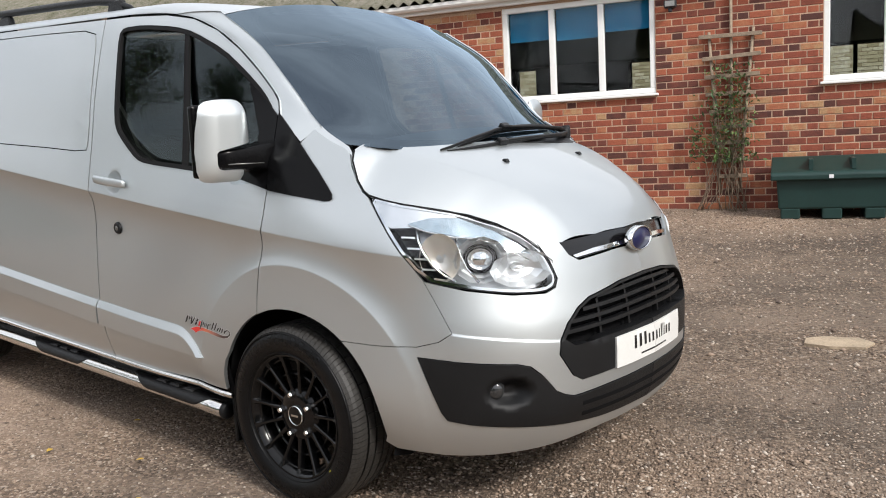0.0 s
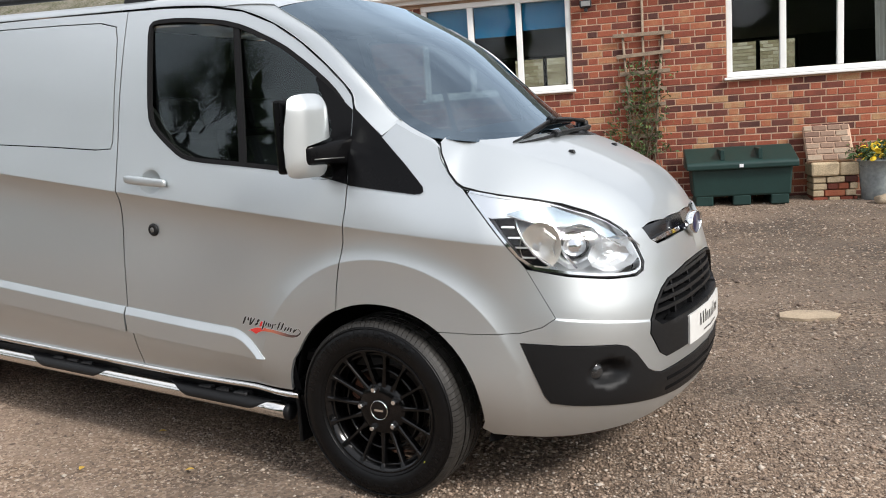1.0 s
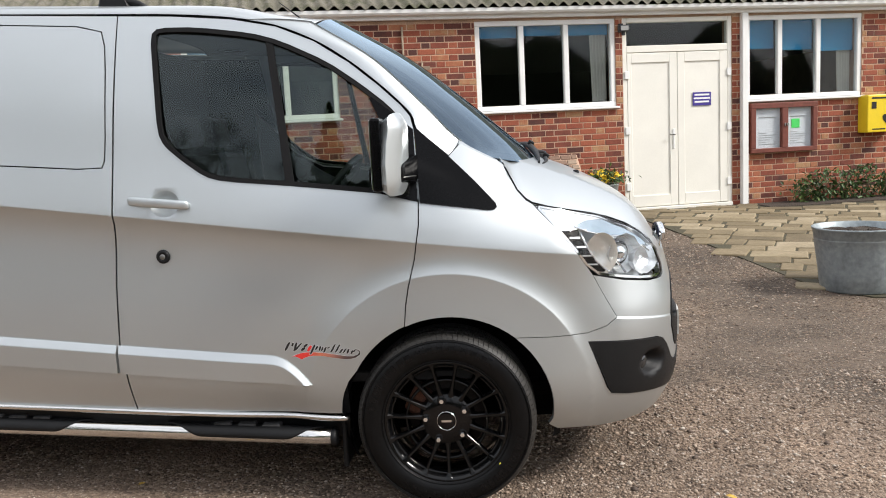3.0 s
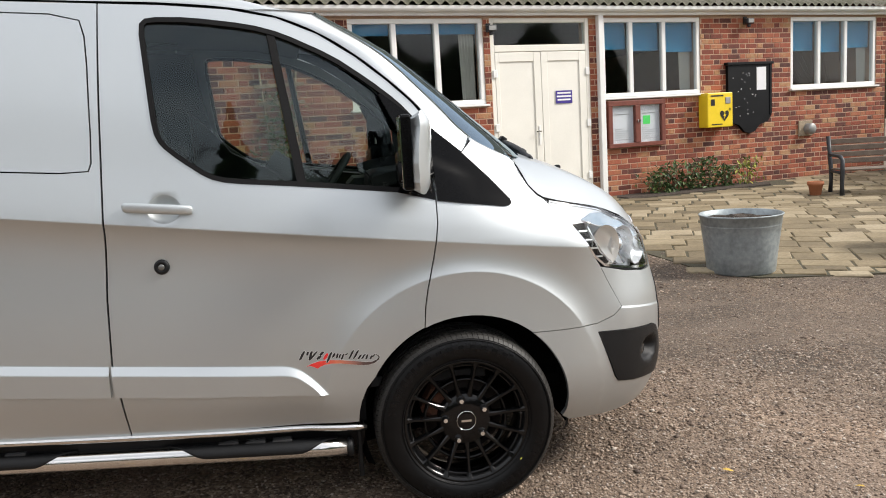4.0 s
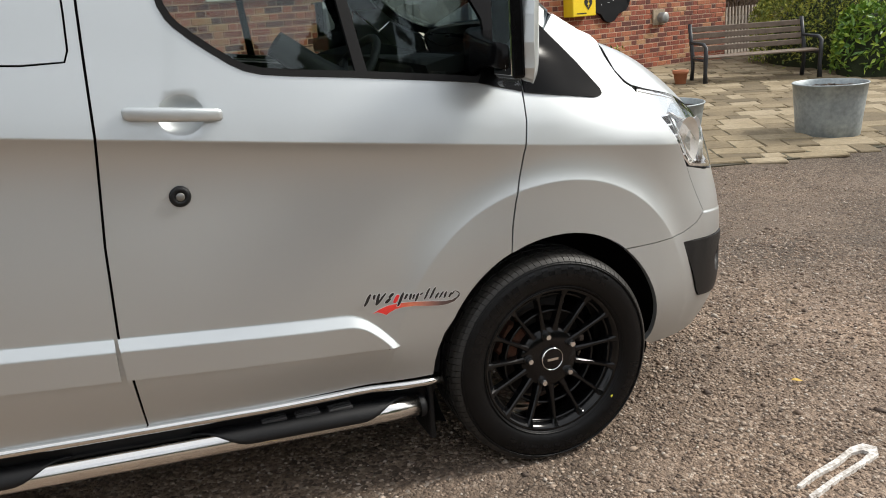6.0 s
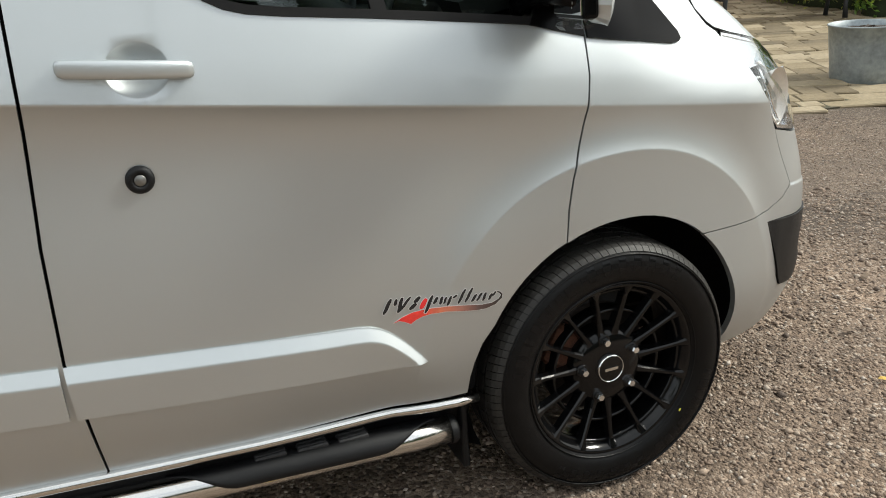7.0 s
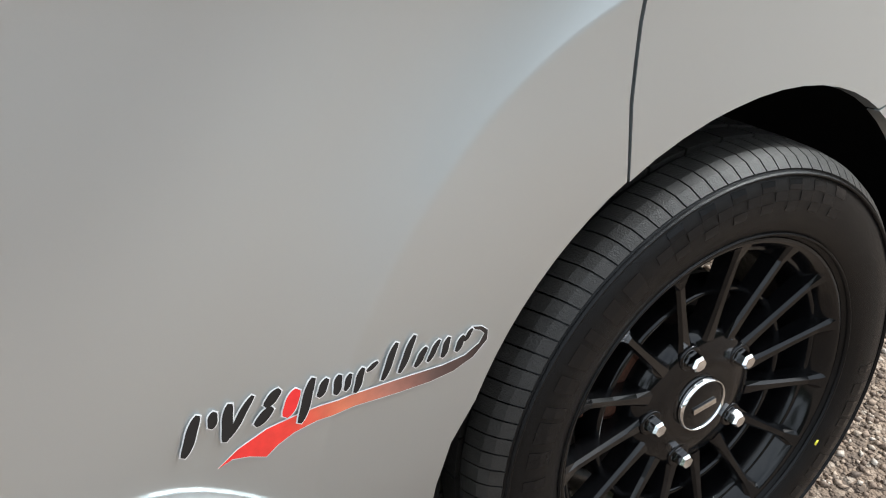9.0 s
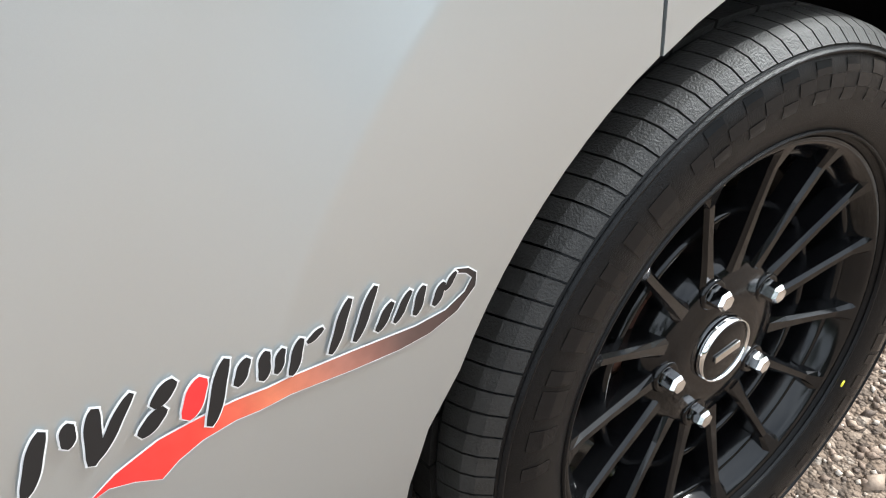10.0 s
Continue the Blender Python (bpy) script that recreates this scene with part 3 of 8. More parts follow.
for far in (False, True):
    tag = dict(mirror=far)
    # inner shell behind the joints
    part("inner_shell", skin("inner_shell", flank, [(-3.86, 0.52), (-3.30, 0.50), (-3.30, 0.85), (-2.53, 0.85), (-2.53, 0.46), (-0.37, 0.38), (-0.37, 0.76), (0.40, 0.76), (0.62, 0.65), (0.72, 0.72),
                                                            (0.60, 0.87), (0.38, 1.12), (0.02, 1.15), (-0.12, 1.17), (-0.85, 1.25), (-1.04, 1.40), (-1.10, 1.90), (-3.86, 2.04)],
                             M_SHELL, 0.05, 0, -0.020, **tag), van)
    part("pillar_core", skin("pillar_core", pillar_skin, [(-0.15, 0.1), (0.9, 0.1), (0.9, 0.92), (-0.15, 0.92)], M_SHELL, 0.08, 0, -0.016, **tag, flip=True), van)
    part("side_panel", skin("side_panel", flank, SIDE, M_PAINT, 0.035, 0.014, holes=[PRESSED], gap=0.003, folds=crease_lines(-3.8, -1.21), **tag), van)
    part("pressed_panel", skin("pressed_panel", flank, PRESSED, M_PAINT, 0.05, 0.01, 0.0015, gap=0.002, **tag), van)
    wing = part("front_wing", skin("front_wing", flank, WING, M_PAINT, 0.02, 0.016, gap=0.0012, edge=0.014, folds=crease_lines(-0.08, 0.56) + crest_lines(AX, 0.36, 20, 130), **tag), van)
    part("screen_pillar", skin("screen_pillar", pillar_skin, [(0.03, 0), (1, 0), (1, 1), (0.05, 1), (0.04, 0.4), (0.04, 0.2), (0.03, 0.11)], M_PAINT, 0.05, 0.006, edge=0.014, **tag, flip=True), van)
    part("scuttle_corner", skin("scuttle_corner", corner_fill, [(0, -0.12), (0.5, -0.12), (1, -0.05), (1, 1), (0, 1)], M_PAINT, 0.08, 0, **tag, flip=True), wing)
    part("quarter_cover", skin("quarter_cover", cover_skin, [(-0.067, 1.462), (0.000, 1.402), (0.060, 1.346), (0.154, 1.250), (0.228, 1.166), (0.232, 1.150), (0.222, 1.143), (0.20, 1.142), (-0.057, 1.182), (-0.060, 1.30)], M_COVER, 0.012, 0.012, 0.006, **tag), wing,
         "black triangular cover at the foot of the pillar")
    door = part("front_door", skin("front_door", door_skin, DOOR, M_PAINT, 0.02, 0.016, holes=[WINDOW], gap=0.0034, edge=0.014, folds=DISH + crease_lines(-1.20, -0.07) + crest_lines(AX, 0.36, 100, 175), **tag), van)
    part("window_seal", skin("window_seal", flank, shrink(WINDOW, -0.003), M_SEAL, 0.02, 0.014, 0.004, holes=[shrink(WINDOW, 0.014)], **tag), door)
    part("side_window", skin("side_window", pane_skin, shrink(WINDOW, 0.004), M_CAR_GLASS, 0.04, 0, -0.012, **tag), door, "dark tinted side window glass")
    part("window_divider", skin("window_divider", flank, [(-0.618, 1.815), (-0.590, 1.808), (-0.520, 1.282), (-0.552, 1.282)], M_SEAL, 0.03, 0.01, 0.001, **tag), door)
    part("mirror_mount", skin("mirror_mount", flank, [(-0.064, 1.186), (-0.066, 1.30), (-0.072, 1.452), (-0.104, 1.480), (-0.160, 1.527), (-0.226, 1.580), (-0.234, 1.574), (-0.150, 1.392), (-0.152, 1.30), (-0.20, 1.222)], M_COVER, 0.025, 0.012, 0.005, **tag), door)
    # raised moulding along the foot of the door and the flank
    def moulding(s, z, out=0.0):
        return flank(s, z, out + 0.016 * min(1.0, max(0.0, (mould_top(s) - z) / 0.031)))
    ribs = [[(-2.5 + 0.01 * i, mould_top(-2.5 + 0.01 * i) - k) for i in range(200)] for k in (0.004, 0.016, 0.0275, 0.0345, 0.044)]
    end = [(q, mould_top(q)) for q in (-0.512, -0.53, -0.55, -0.57, -0.59, -0.61, -0.63, -0.65, -0.68, -0.72)]
    part("side_moulding", skin("side_moulding", moulding, [(-1.232, 0.582), (-0.502, 0.509)] + end + [(-1.238, 0.690)], M_PANEL, 0.012, 0.024, 0.003, folds=ribs, **tag), door)
    part("side_moulding", skin("side_moulding", moulding, [(-2.50, 0.712), (-1.246, 0.583), (-1.246, 0.690), (-2.50, 0.825)], M_PANEL, 0.015, 0.024, 0.003, folds=ribs, **tag), van)
    # bright sill strip and the dark sill below it
    bead = [Vector(flank(q, 0.363 - 0.0654 * (q + 0.372), 0.004)) for q in [-2.52 + 0.0537 * i for i in range(41)]]
    part("sill_strip", tube("sill_strip", [(p.x, p.y * (-1 if far else 1), p.z) for p in bead], 0.0125, M_STEEL, 12), van, "bright polished sill strip")
    part("sill", skin("sill", flank, [(-2.52, 0.40), (-0.385, 0.27), (-0.375, 0.352), (-2.52, 0.492)], M_PLASTIC, 0.04, 0.012, -0.02, **tag), van)

    # door handle in its cup, and the round lock cover
    sgn = 1 if far else -1

    bm = bmesh.new()
    rings = []
    for q, half, deep in ((0.0, 0.006, 0.004), (0.012, 0.0125, 0.008), (0.05, 0.0165, 0.010), (0.25, 0.0175, 0.011), (0.5, 0.0175, 0.011), (0.75, 0.0170, 0.011), (0.95, 0.0160, 0.010), (0.988, 0.0125, 0.008), (1.0, 0.006, 0.004)):
        c = Vector(flank(-1.139 + 0.229 * q, 1.240 - 0.0255 * q, 0.025 - 0.011 * (2 * q - 1) ** 2))
        ring = []
        for i in range(20):
            a = 2 * math.pi * i / 20
            ca, sa = math.cos(a), math.sin(a)
            ring.append(bm.verts.new((c.x, (c.y + deep * abs(ca) ** 0.6 * (1 if ca > 0 else -1)) * -sgn, c.z + half * abs(sa) ** 0.7 * (1 if sa > 0 else -1))))
        rings.append(ring)
    for r1, r2 in zip(rings, rings[1:]):
        for i in range(20):
            bm.faces.new((r1[i], r1[(i + 1) % 20], r2[(i + 1) % 20], r2[i]))
    bm.faces.new(rings[0]), bm.faces.new(rings[-1])
    part("door_handle", from_bm("door_handle", bm, M_PAINT, True), door)
    lk = Vector(flank(-1.036, 1.023, 0.0))
    part("lock_cover", lathe("lock_cover", [(0.0, -0.010), (0.012, -0.010), (0.0125, -0.012), (0.022, -0.011), (0.0265, -0.005), (0.0265, 0.004)], M_PLASTIC, 28), door, "round black lock cover",
         pose(lk.x, lk.y * -sgn, lk.z, 0, 0, 180 if far else 0))
    part("lock_barrel", lathe("lock_barrel", [(0.0, -0.0125), (0.0095, -0.0125), (0.011, -0.011), (0.011, -0.008)], M_GREYMETAL, 20), door, "", pose(lk.x, lk.y * -sgn, lk.z, 0, 0, 180 if far else 0))

# plain back that closes the body
box("rear_panel", (-3.885, -0.885, 0.50), (-3.845, 0.885, 2.04), M_PAINT, van, 0.015, "plain silver back of the van", taper=(1.0, 0.83))
box("rear_bumper", (-3.97, -0.90, 0.46), (-3.84, 0.90, 0.66), M_PLASTIC, van, 0.03, "black rear bumper", seg=2)
# roof, in one sheet with both sides
part("roof", skin("roof", roof_wrap, [(-3.86, 0.012), (-1.7, 0.012), (-1.18, 0.02), (-0.75, 0.014), (-0.69, 0.016), (-0.60, 0.045), (-0.52, 0.10), (-0.44, 0.190), (-0.44, 1), (-3.86, 1)], M_PAINT, 0.06, 0, both=True, flip=True), van)
for sg in (-1, 1):
    rail = part("roof_rail", tube("roof_rail", [(-3.5, 0.68 * sg, 2.13), (-3.3, 0.69 * sg, 2.175), (-2.4, 0.70 * sg, 2.115), (-1.7, 0.70 * sg, 2.07), (-1.40, 0.70 * sg, 2.048), (-1.26, 0.70 * sg, 2.027), (-1.13, 0.70 * sg, 1.985), (-1.09, 0.70 * sg, 1.962)],
                                  [0.016, 0.018, 0.018, 0.018, 0.018, 0.018, 0.014, 0.010], M_PLASTIC, 12), van, "black roof rail")
    for x0 in (-3.45, -2.3, -1.22):
        z0 = roof_mid(x0)
        box("rail_foot", (x0 - 0.09, 0.70 * sg - 0.02, z0 - 0.06), (x0 + 0.07, 0.70 * sg + 0.02, z0 + 0.035), M_PLASTIC, rail, 0.008, taper=(0.6, 0.8))
part("aerial", tube("aerial", [(-0.62, 0.15, 1.955), (-0.80, 0.15, 2.10)], [0.006, 0.002], M_PLASTIC, 8), van)

# bonnet
HOOD_HALF = [(0.235, 0.0), (0.235, -0.45), (0.240, -0.690), (0.250, -0.742), (0.268, -0.772), (0.302, -0.787), (0.333, -0.795), (0.357, -0.796), (0.415, -0.784), (0.474, -0.765), (0.530, -0.730), (0.581, -0.692), (0.651, -0.629), (0.728, -0.576), (0.785, -0.536), (0.836, -0.500), (0.868, -0.40), (0.895, -0.20), (0.903, 0.0)]
part("bonnet", skin("bonnet", hood, HOOD_HALF + [(x, -y) for x, y in HOOD_HALF[::-1][1:-1]], M_PAINT, 0.022, 0.010, edge=0.014), van)


# thin black tubes added in place of the shade in the bonnet's shut gap
for sg in (-1, 1):
    edge_run = [hood(x, y, -0.0015) for x, y in HOOD_HALF[3:-2]]
    part("bonnet_seal", tube("bonnet_seal", [(x, y * -sg, z) for x, y, z in edge_run], 0.0032, M_SEAL, 8), van, "black line added for the shade in the gap along the bonnet edge")


def foot_x(y):
    return 0.43 - 0.195 * abs(y / 0.745) ** 2.2


COWL = [(foot_x(y) - 0.03, y) for y in (-0.10, 0.1, 0.3, 0.5, 0.70)] + [(foot_x(y) + w, y) for y, w in ((0.73, 0.015), (0.66, 0.050), (0.5, 0.062), (0.3, 0.045), (0.1, 0.020), (-0.10, 0.0))]
part("cowl", skin("cowl", hood, COWL, M_PLASTIC, 0.03, 0.006, 0.003), van, "black plastic scuttle below the windscreen")
for y0 in (-0.27, 0.27):
    hx, hy, hz = hood(0.565, y0)
    box("washer_jet", (hx - 0.016, hy - 0.010, hz - 0.004), (hx + 0.016, hy + 0.010, hz + 0.010), M_PLASTIC, van, 0.003, taper=(0.6, 0.7))

# windscreen with its dark border
FRAME = [(-1.0, 0.060), (-0.95, 0.040), (-0.86, 0.016), (-0.72, -0.003), (-0.5, -0.022), (0.5, -0.022), (0.72, -0.003), (0.86, 0.016), (0.95, 0.040), (1.0, 0.060), (1.0, 1.0), (-1.0, 1.0)]
scr = part("windscreen", skin("windscreen", screen, FRAME, M_SCREEN, 0.07, 0), van, "sloping windscreen glass")
part("screen_border", skin("screen_border", screen, FRAME, M_GLOSSBLACK, 0.04, 0, -0.003, holes=[rounded([(-0.93, 0.13), (-0.6, 0.075), (0.6, 0.075), (0.93, 0.13), (0.93, 0.93), (0.6, 0.96), (-0.6, 0.96), (-0.93, 0.93)], 2)]), scr, "black printed border")


def wiper(blade_run, arm_run, clamp):
    """An arm from its pivot, a curved blade with a slim spoiler, and the clamp that joins them."""
    w = part("wiper", tube("wiper", [screen(u, v, o) for u, v, o in arm_run], [0.017, 0.013, 0.010, 0.008], M_PLASTIC, 8, flat=0.7), van, "black windscreen wiper")
    run = hermite([(float(i), *q) for i, q in enumerate(blade_run)])
    n = 4 * (len(blade_run) - 1)
    line = [tuple(run(i / 4.0)) for i in range(n + 1)]
    thick = [0.005 + 0.007 * min(1.0, 4.0 * i / n, 4.0 * (n - i) / n) for i in range(n + 1)]
    part("blade", tube("blade", [screen(u, v, 0.022) for u, v in line], thick, M_PLASTIC, 8, flat=0.6), w)
    part("rubber_lip", tube("rubber_lip", [screen(u, v - 0.006, 0.008) for u, v in line], 0.0045, M_SEAL, 6), w)
    c = Vector(screen(*clamp, 0.034))
    bm = bmesh.new()
    box_bm(bm, (-0.014, -0.026, -0.012), (0.014, 0.026, 0.012), 0.004)
    part("clamp", from_bm("clamp", bm, M_PLASTIC), w, "", pose(c.x, c.y, c.z, 0, 35, 0))
    part("pivot", lathe("pivot", [(0.0, 0.03), (0.018, 0.03), (0.022, 0.015), (0.022, -0.02)], M_PLASTIC, 16, "z"), w, "", Matrix.Translation(screen(*arm_run[0])))


wiper([(-0.60, -0.035), (-0.38, 0.030), (-0.19, 0.075), (0.0, 0.108), (0.33, 0.118), (0.66, 0.114)], [(0.92, 0.02, 0.02), (0.62, 0.045, 0.045), (0.33, 0.078, 0.045), (0.0, 0.102, 0.036)], (0.0, 0.108))
wiper([(-0.57, -0.045), (-0.36, -0.022), (-0.15, 0.002), (0.10, 0.012), (0.37, 0.018)], [(0.80, 0.01, 0.02), (0.5, -0.005, 0.045), (0.2, 0.002, 0.045), (-0.14, 0.004, 0.036)], (-0.15, 0.002))

# headlamps
LAMP = [(0.372, 1.153), (0.50, 1.126), (0.637, 1.101), (0.76, 1.075), (0.878, 1.041), (0.96, 1.011), (1.030, 0.968), (1.066, 0.905), (1.085, 0.852), (1.070, 0.825), (1.028, 0.812), (0.90, 0.818), (0.74, 0.842), (0.592, 0.872), (0.454, 1.053)]
LAMP = rounded(LAMP, 1)
for far in (False, True):
    lamp = part("headlamp", skin("headlamp", flank, LAMP, M_REFLECT, 0.03, 0.004, -0.075, mirror=far), van, "clear headlamp with chrome reflectors")
    part("lamp_lens", skin("lamp_lens", flank, LAMP, M_LENS, 0.03, 0, 0.003, mirror=far, gap=0.002), lamp, "clear lens")
    part("lamp_surround", skin("lamp_surround", flank, shrink(LAMP, -0.001), M_SEAL, 0.02, 0.05, -0.003, holes=[shrink(LAMP, 0.0015)], mirror=far), lamp)
    part("lamp_trim", skin("lamp_trim", flank, shrink(LAMP, 0.003), M_CHROME, 0.02, 0.03, -0.006, holes=[shrink(LAMP, 0.012)], mirror=far), lamp, "thin chrome rim inside the lens")
    part("lamp_bezel", skin("lamp_bezel", flank, [(0.385, 1.143), (0.50, 1.116), (0.62, 1.092), (0.735, 1.078), (0.70, 1.070), (0.60, 1.074), (0.53, 1.060), (0.558, 1.046), (0.482, 1.048), (0.464, 1.054), (0.43, 1.090)], M_BEZEL, 0.02, 0.012, -0.009, mirror=far), lamp, "bright silver bezel")
    strip = part("side_lens", skin("side_lens", flank, [(0.53, 1.060), (0.60, 1.074), (0.716, 1.068), (0.864, 1.020), (0.949, 0.975), (1.0, 0.938), (0.93, 0.952), (0.854, 0.991), (0.705, 1.012), (0.598, 1.035)], M_STRIP, 0.03, 0.004, -0.008, mirror=far), lamp, "blue-tinted running lamp strip")
    for k in range(7):
        s0, z0 = 0.62 + 0.042 * k, 1.062 - 0.0125 * k - 0.0016 * k * k
        part("prism", skin("prism", flank, [(s0, z0), (s0 + 0.022, z0 - 0.005), (s0 + 0.030, z0 - 0.030), (s0 + 0.006, z0 - 0.026)], M_LENS, 0.02, 0.006, -0.004, mirror=far), strip)
    sg = 1 if far else -1
    edge_line = [Vector(flank(u, v, -0.006)) for u, v in ((0.535, 1.056), (0.598, 1.032), (0.70, 1.009), (0.78, 1.001), (0.854, 0.987), (0.93, 0.948), (0.985, 0.920))]
    part("strip_edge", tube("strip_edge", [(p.x, p.y * -sg, p.z) for p in edge_line], 0.0032, M_CHROME, 8), lamp, "chrome line under the strip")
    part("lamp_mask", skin("lamp_mask", flank, [(0.484, 1.044), (0.560, 1.044), (0.578, 0.985), (0.622, 0.920), (0.700, 0.866), (0.60, 0.882)], M_SHELL, 0.03, 0.004, -0.030, mirror=far), lamp, "black louvred side of the lamp")
    rim_line = [Vector(flank(u, v, -0.018)) for u, v in ((0.560, 1.040), (0.572, 1.000), (0.590, 0.965), (0.622, 0.920), (0.660, 0.888), (0.705, 0.866))]
    part("bowl_rim", tube("bowl_rim", [(p.x, p.y * -sg, p.z) for p in rim_line], 0.004, M_CHROME, 8), lamp)
    for k in range(4):
        s0, z0 = 0.512 + 0.024 * k, 1.020 - 0.036 * k
        part("lamp_rib", skin("lamp_rib", flank, [(s0, z0), (s0 + 0.046, z0 - 0.004), (s0 + 0.046, z0 - 0.009), (s0, z0 - 0.005)], M_REFLECT, 0.03, 0.012, -0.020, mirror=far), lamp)
    fin = [Vector(flank(u, v, -0.022)) for u, v in ((0.700, 1.004), (0.716, 0.960), (0.745, 0.905), (0.790, 0.858))]
    part("reflector_fin", tube("reflector_fin", [(p.x, p.y * -sg, p.z) for p in fin], 0.0045, M_CHROME, 8), lamp)
    for s0, z0, r0, wide, tall, mm, nm in ((0.648, 0.945, 0.078, 0.90, 1.05, M_BOWL, "indicator_reflector"), (0.800, 0.930, 0.080, 1.15, 1.0, M_REFLECT, "main_reflector"), (0.955, 0.893, 0.066, 1.75, 0.95, M_REFLECT, "side_reflector")):
        c = Vector(flank(s0, z0, -0.050))
        d = Vector((flank(s0, z0, 0.0))) - c
        q = Vector((d.x, d.y * -sg, d.z)).to_track_quat("Y", "Z").to_matrix().to_4x4() @ Matrix.Diagonal((wide, 1, tall, 1))
        spot = Matrix.Translation((c.x, c.y * -sg, c.z)) @ q
        facets = 40 if nm == "indicator_reflector" else 11
        part(nm, lathe(nm, [(0.005, -0.024), (r0 * 0.30, -0.022), (r0 * 0.58, -0.012), (r0 * 0.82, 0.006), (r0, 0.036)], mm, facets, smooth_shade=facets > 20), lamp, "", spot)
        if nm == "main_reflector":
            part("projector", lathe("projector", [(0.0, 0.034), (0.012, 0.032), (0.024, 0.026), (0.034, 0.016), (0.040, 0.003), (0.042, -0.012)], M_CHROME, 32), lamp, "round projector lens", spot)
            part("projector_ring", lathe("projector_ring", [(0.042, -0.004), (0.044, 0.004), (0.048, 0.004), (0.050, -0.004)], M_SHELL, 32), lamp, "", spot)
        elif nm == "side_reflector":
            part("bulb", lathe("bulb", [(0.0, 0.016), (r0 * 0.16, 0.013), (r0 * 0.22, 0.002), (r0 * 0.20, -0.018)], M_REFLECT, 16), lamp, "", spot)

# bumper, one piece round the nose, with openings
GRILLE = [(1.060, 0.648), (1.095, 0.700), (1.150, 0.745), (1.213, 0.772), (1.40, 0.800), (NOSE, 0.808), (NOSE, 0.505), (1.33, 0.500), (1.150, 0.495), (1.105, 0.520), (1.052, 0.600)]
CORNER = [(0.559, 0.620), (0.75, 0.604), (0.90, 0.590), (0.945, 0.577), (0.985, 0.543), (1.040, 0.478), (1.075, 0.460), (1.113, 0.448), (1.30, 0.455), (NOSE, 0.458), (NOSE, 0.325), (1.264, 0.332), (1.098, 0.346), (0.90, 0.368), (0.735, 0.388), (0.655, 0.402), (0.635, 0.43)]
UPPER = [(1.130, 0.960), (1.160, 0.920), (1.205, 0.896), (1.30, 0.902), (1.421, 0.908), (NOSE, 0.908), (NOSE, 0.968), (1.40, 0.968), (1.25, 0.964)]
BUMPER = [(0.290, 0.6585)] + [(0.40, 0.6535), (0.56, 0.6515), (0.641, 0.6705), (0.6888, 0.7008), (0.5955, 0.870), (0.74, 0.836), (0.90, 0.812), (1.030, 0.806), (1.074, 0.820), (1.090, 0.850), (1.070, 0.91), (1.035, 0.968), (1.130, 0.966), (1.160, 0.920), (1.205, 0.896), (1.421, 0.908), (NOSE, 0.908),
          (NOSE, 0.285), (1.30, 0.288), (1.04, 0.270), (0.82, 0.262), (0.62, 0.262), (0.44, 0.275), (0.402, 0.30)] + arc(AX, AZ, AR, -4, 49.6, 10)
bumper = part("front_bumper", skin("front_bumper", flank, BUMPER, M_PAINT, 0.02, 0.016, holes=[[(p[0] if p[0] < NOSE else NOSE + 0.001, p[1]) for p in GRILLE], [(p[0] if p[0] < NOSE else NOSE + 0.001, p[1]) for p in CORNER]], both=True, edge=0.014, folds=[[(0.66 + 0.01 * i, bumper_line(0.66 + 0.01 * i) + o) for i in range(41)] for o in (-0.0095, -0.0065, -0.0035, -0.0005, 0.0025, 0.0055)]), van, "silver front bumper")


def corner_skin(s, z, out=0.0):
    r = math.hypot((s - 0.872) / 0.088, (z - 0.494) / 0.056)
    return flank(s, z, out - 0.050 * (1 - smooth(0.25, 1.05, r)) + 0.006 * smooth(0.56, 0.62, s))


part("bumper_insert", skin("bumper_insert", corner_skin, CORNER, M_PLASTIC, 0.016, 0.02, -0.001, both=True, gap=0.003), bumper, "grained black plastic bumper insert")
part("grille_back", skin("grille_back", flank, GRILLE, M_SHELL, 0.05, 0, -0.06, both=True), bumper)
part("grille_frame", skin("grille_frame", flank, GRILLE, M_PLASTIC, 0.02, 0.05, 0.004, holes=[[(1.083, 0.648), (1.115, 0.698), (1.160, 0.735), (1.215, 0.758), (1.40, 0.786), (NOSE + 0.001, 0.794), (NOSE + 0.001, 0.632), (1.30, 0.630), (1.12, 0.624)]], both=True, gap=0.003), bumper, "black plastic grille frame")
for k in range(4):
    z0 = 0.658 + 0.033 * k
    s0 = 1.088 + 0.030 * k + 0.010 * k * k
    part("grille_bar", skin("grille_bar", flank, [(s0, z0), (NOSE, z0 + 0.010), (NOSE, z0 + 0.023), (s0, z0 + 0.013)], M_PLASTIC, 0.03, 0.035, -0.012, both=True), bumper)
for s0 in (1.27, 1.45):
    for far in (False, True):
        part("grille_post", skin("grille_post", flank, [(s0, 0.632), (s0 + 0.012, 0.632), (s0 + 0.012, 0.785), (s0, 0.785)], M_PLASTIC, 0.03, 0.02, -0.022, mirror=far), bumper)
upper = part("upper_grille", skin("upper_grille", flank, UPPER, M_GLOSSBLACK, 0.03, 0.01, -0.022, both=True), van, "black slot with a chrome bar")
part("chrome_bar", skin("chrome_bar", flank, [(1.185, 0.915), (1.200, 0.906), (1.30, 0.912), (NOSE, 0.917), (NOSE, 0.933), (1.30, 0.927)], M_CHROME, 0.02, 0.012, -0.004, both=True), upper, "chrome bar")
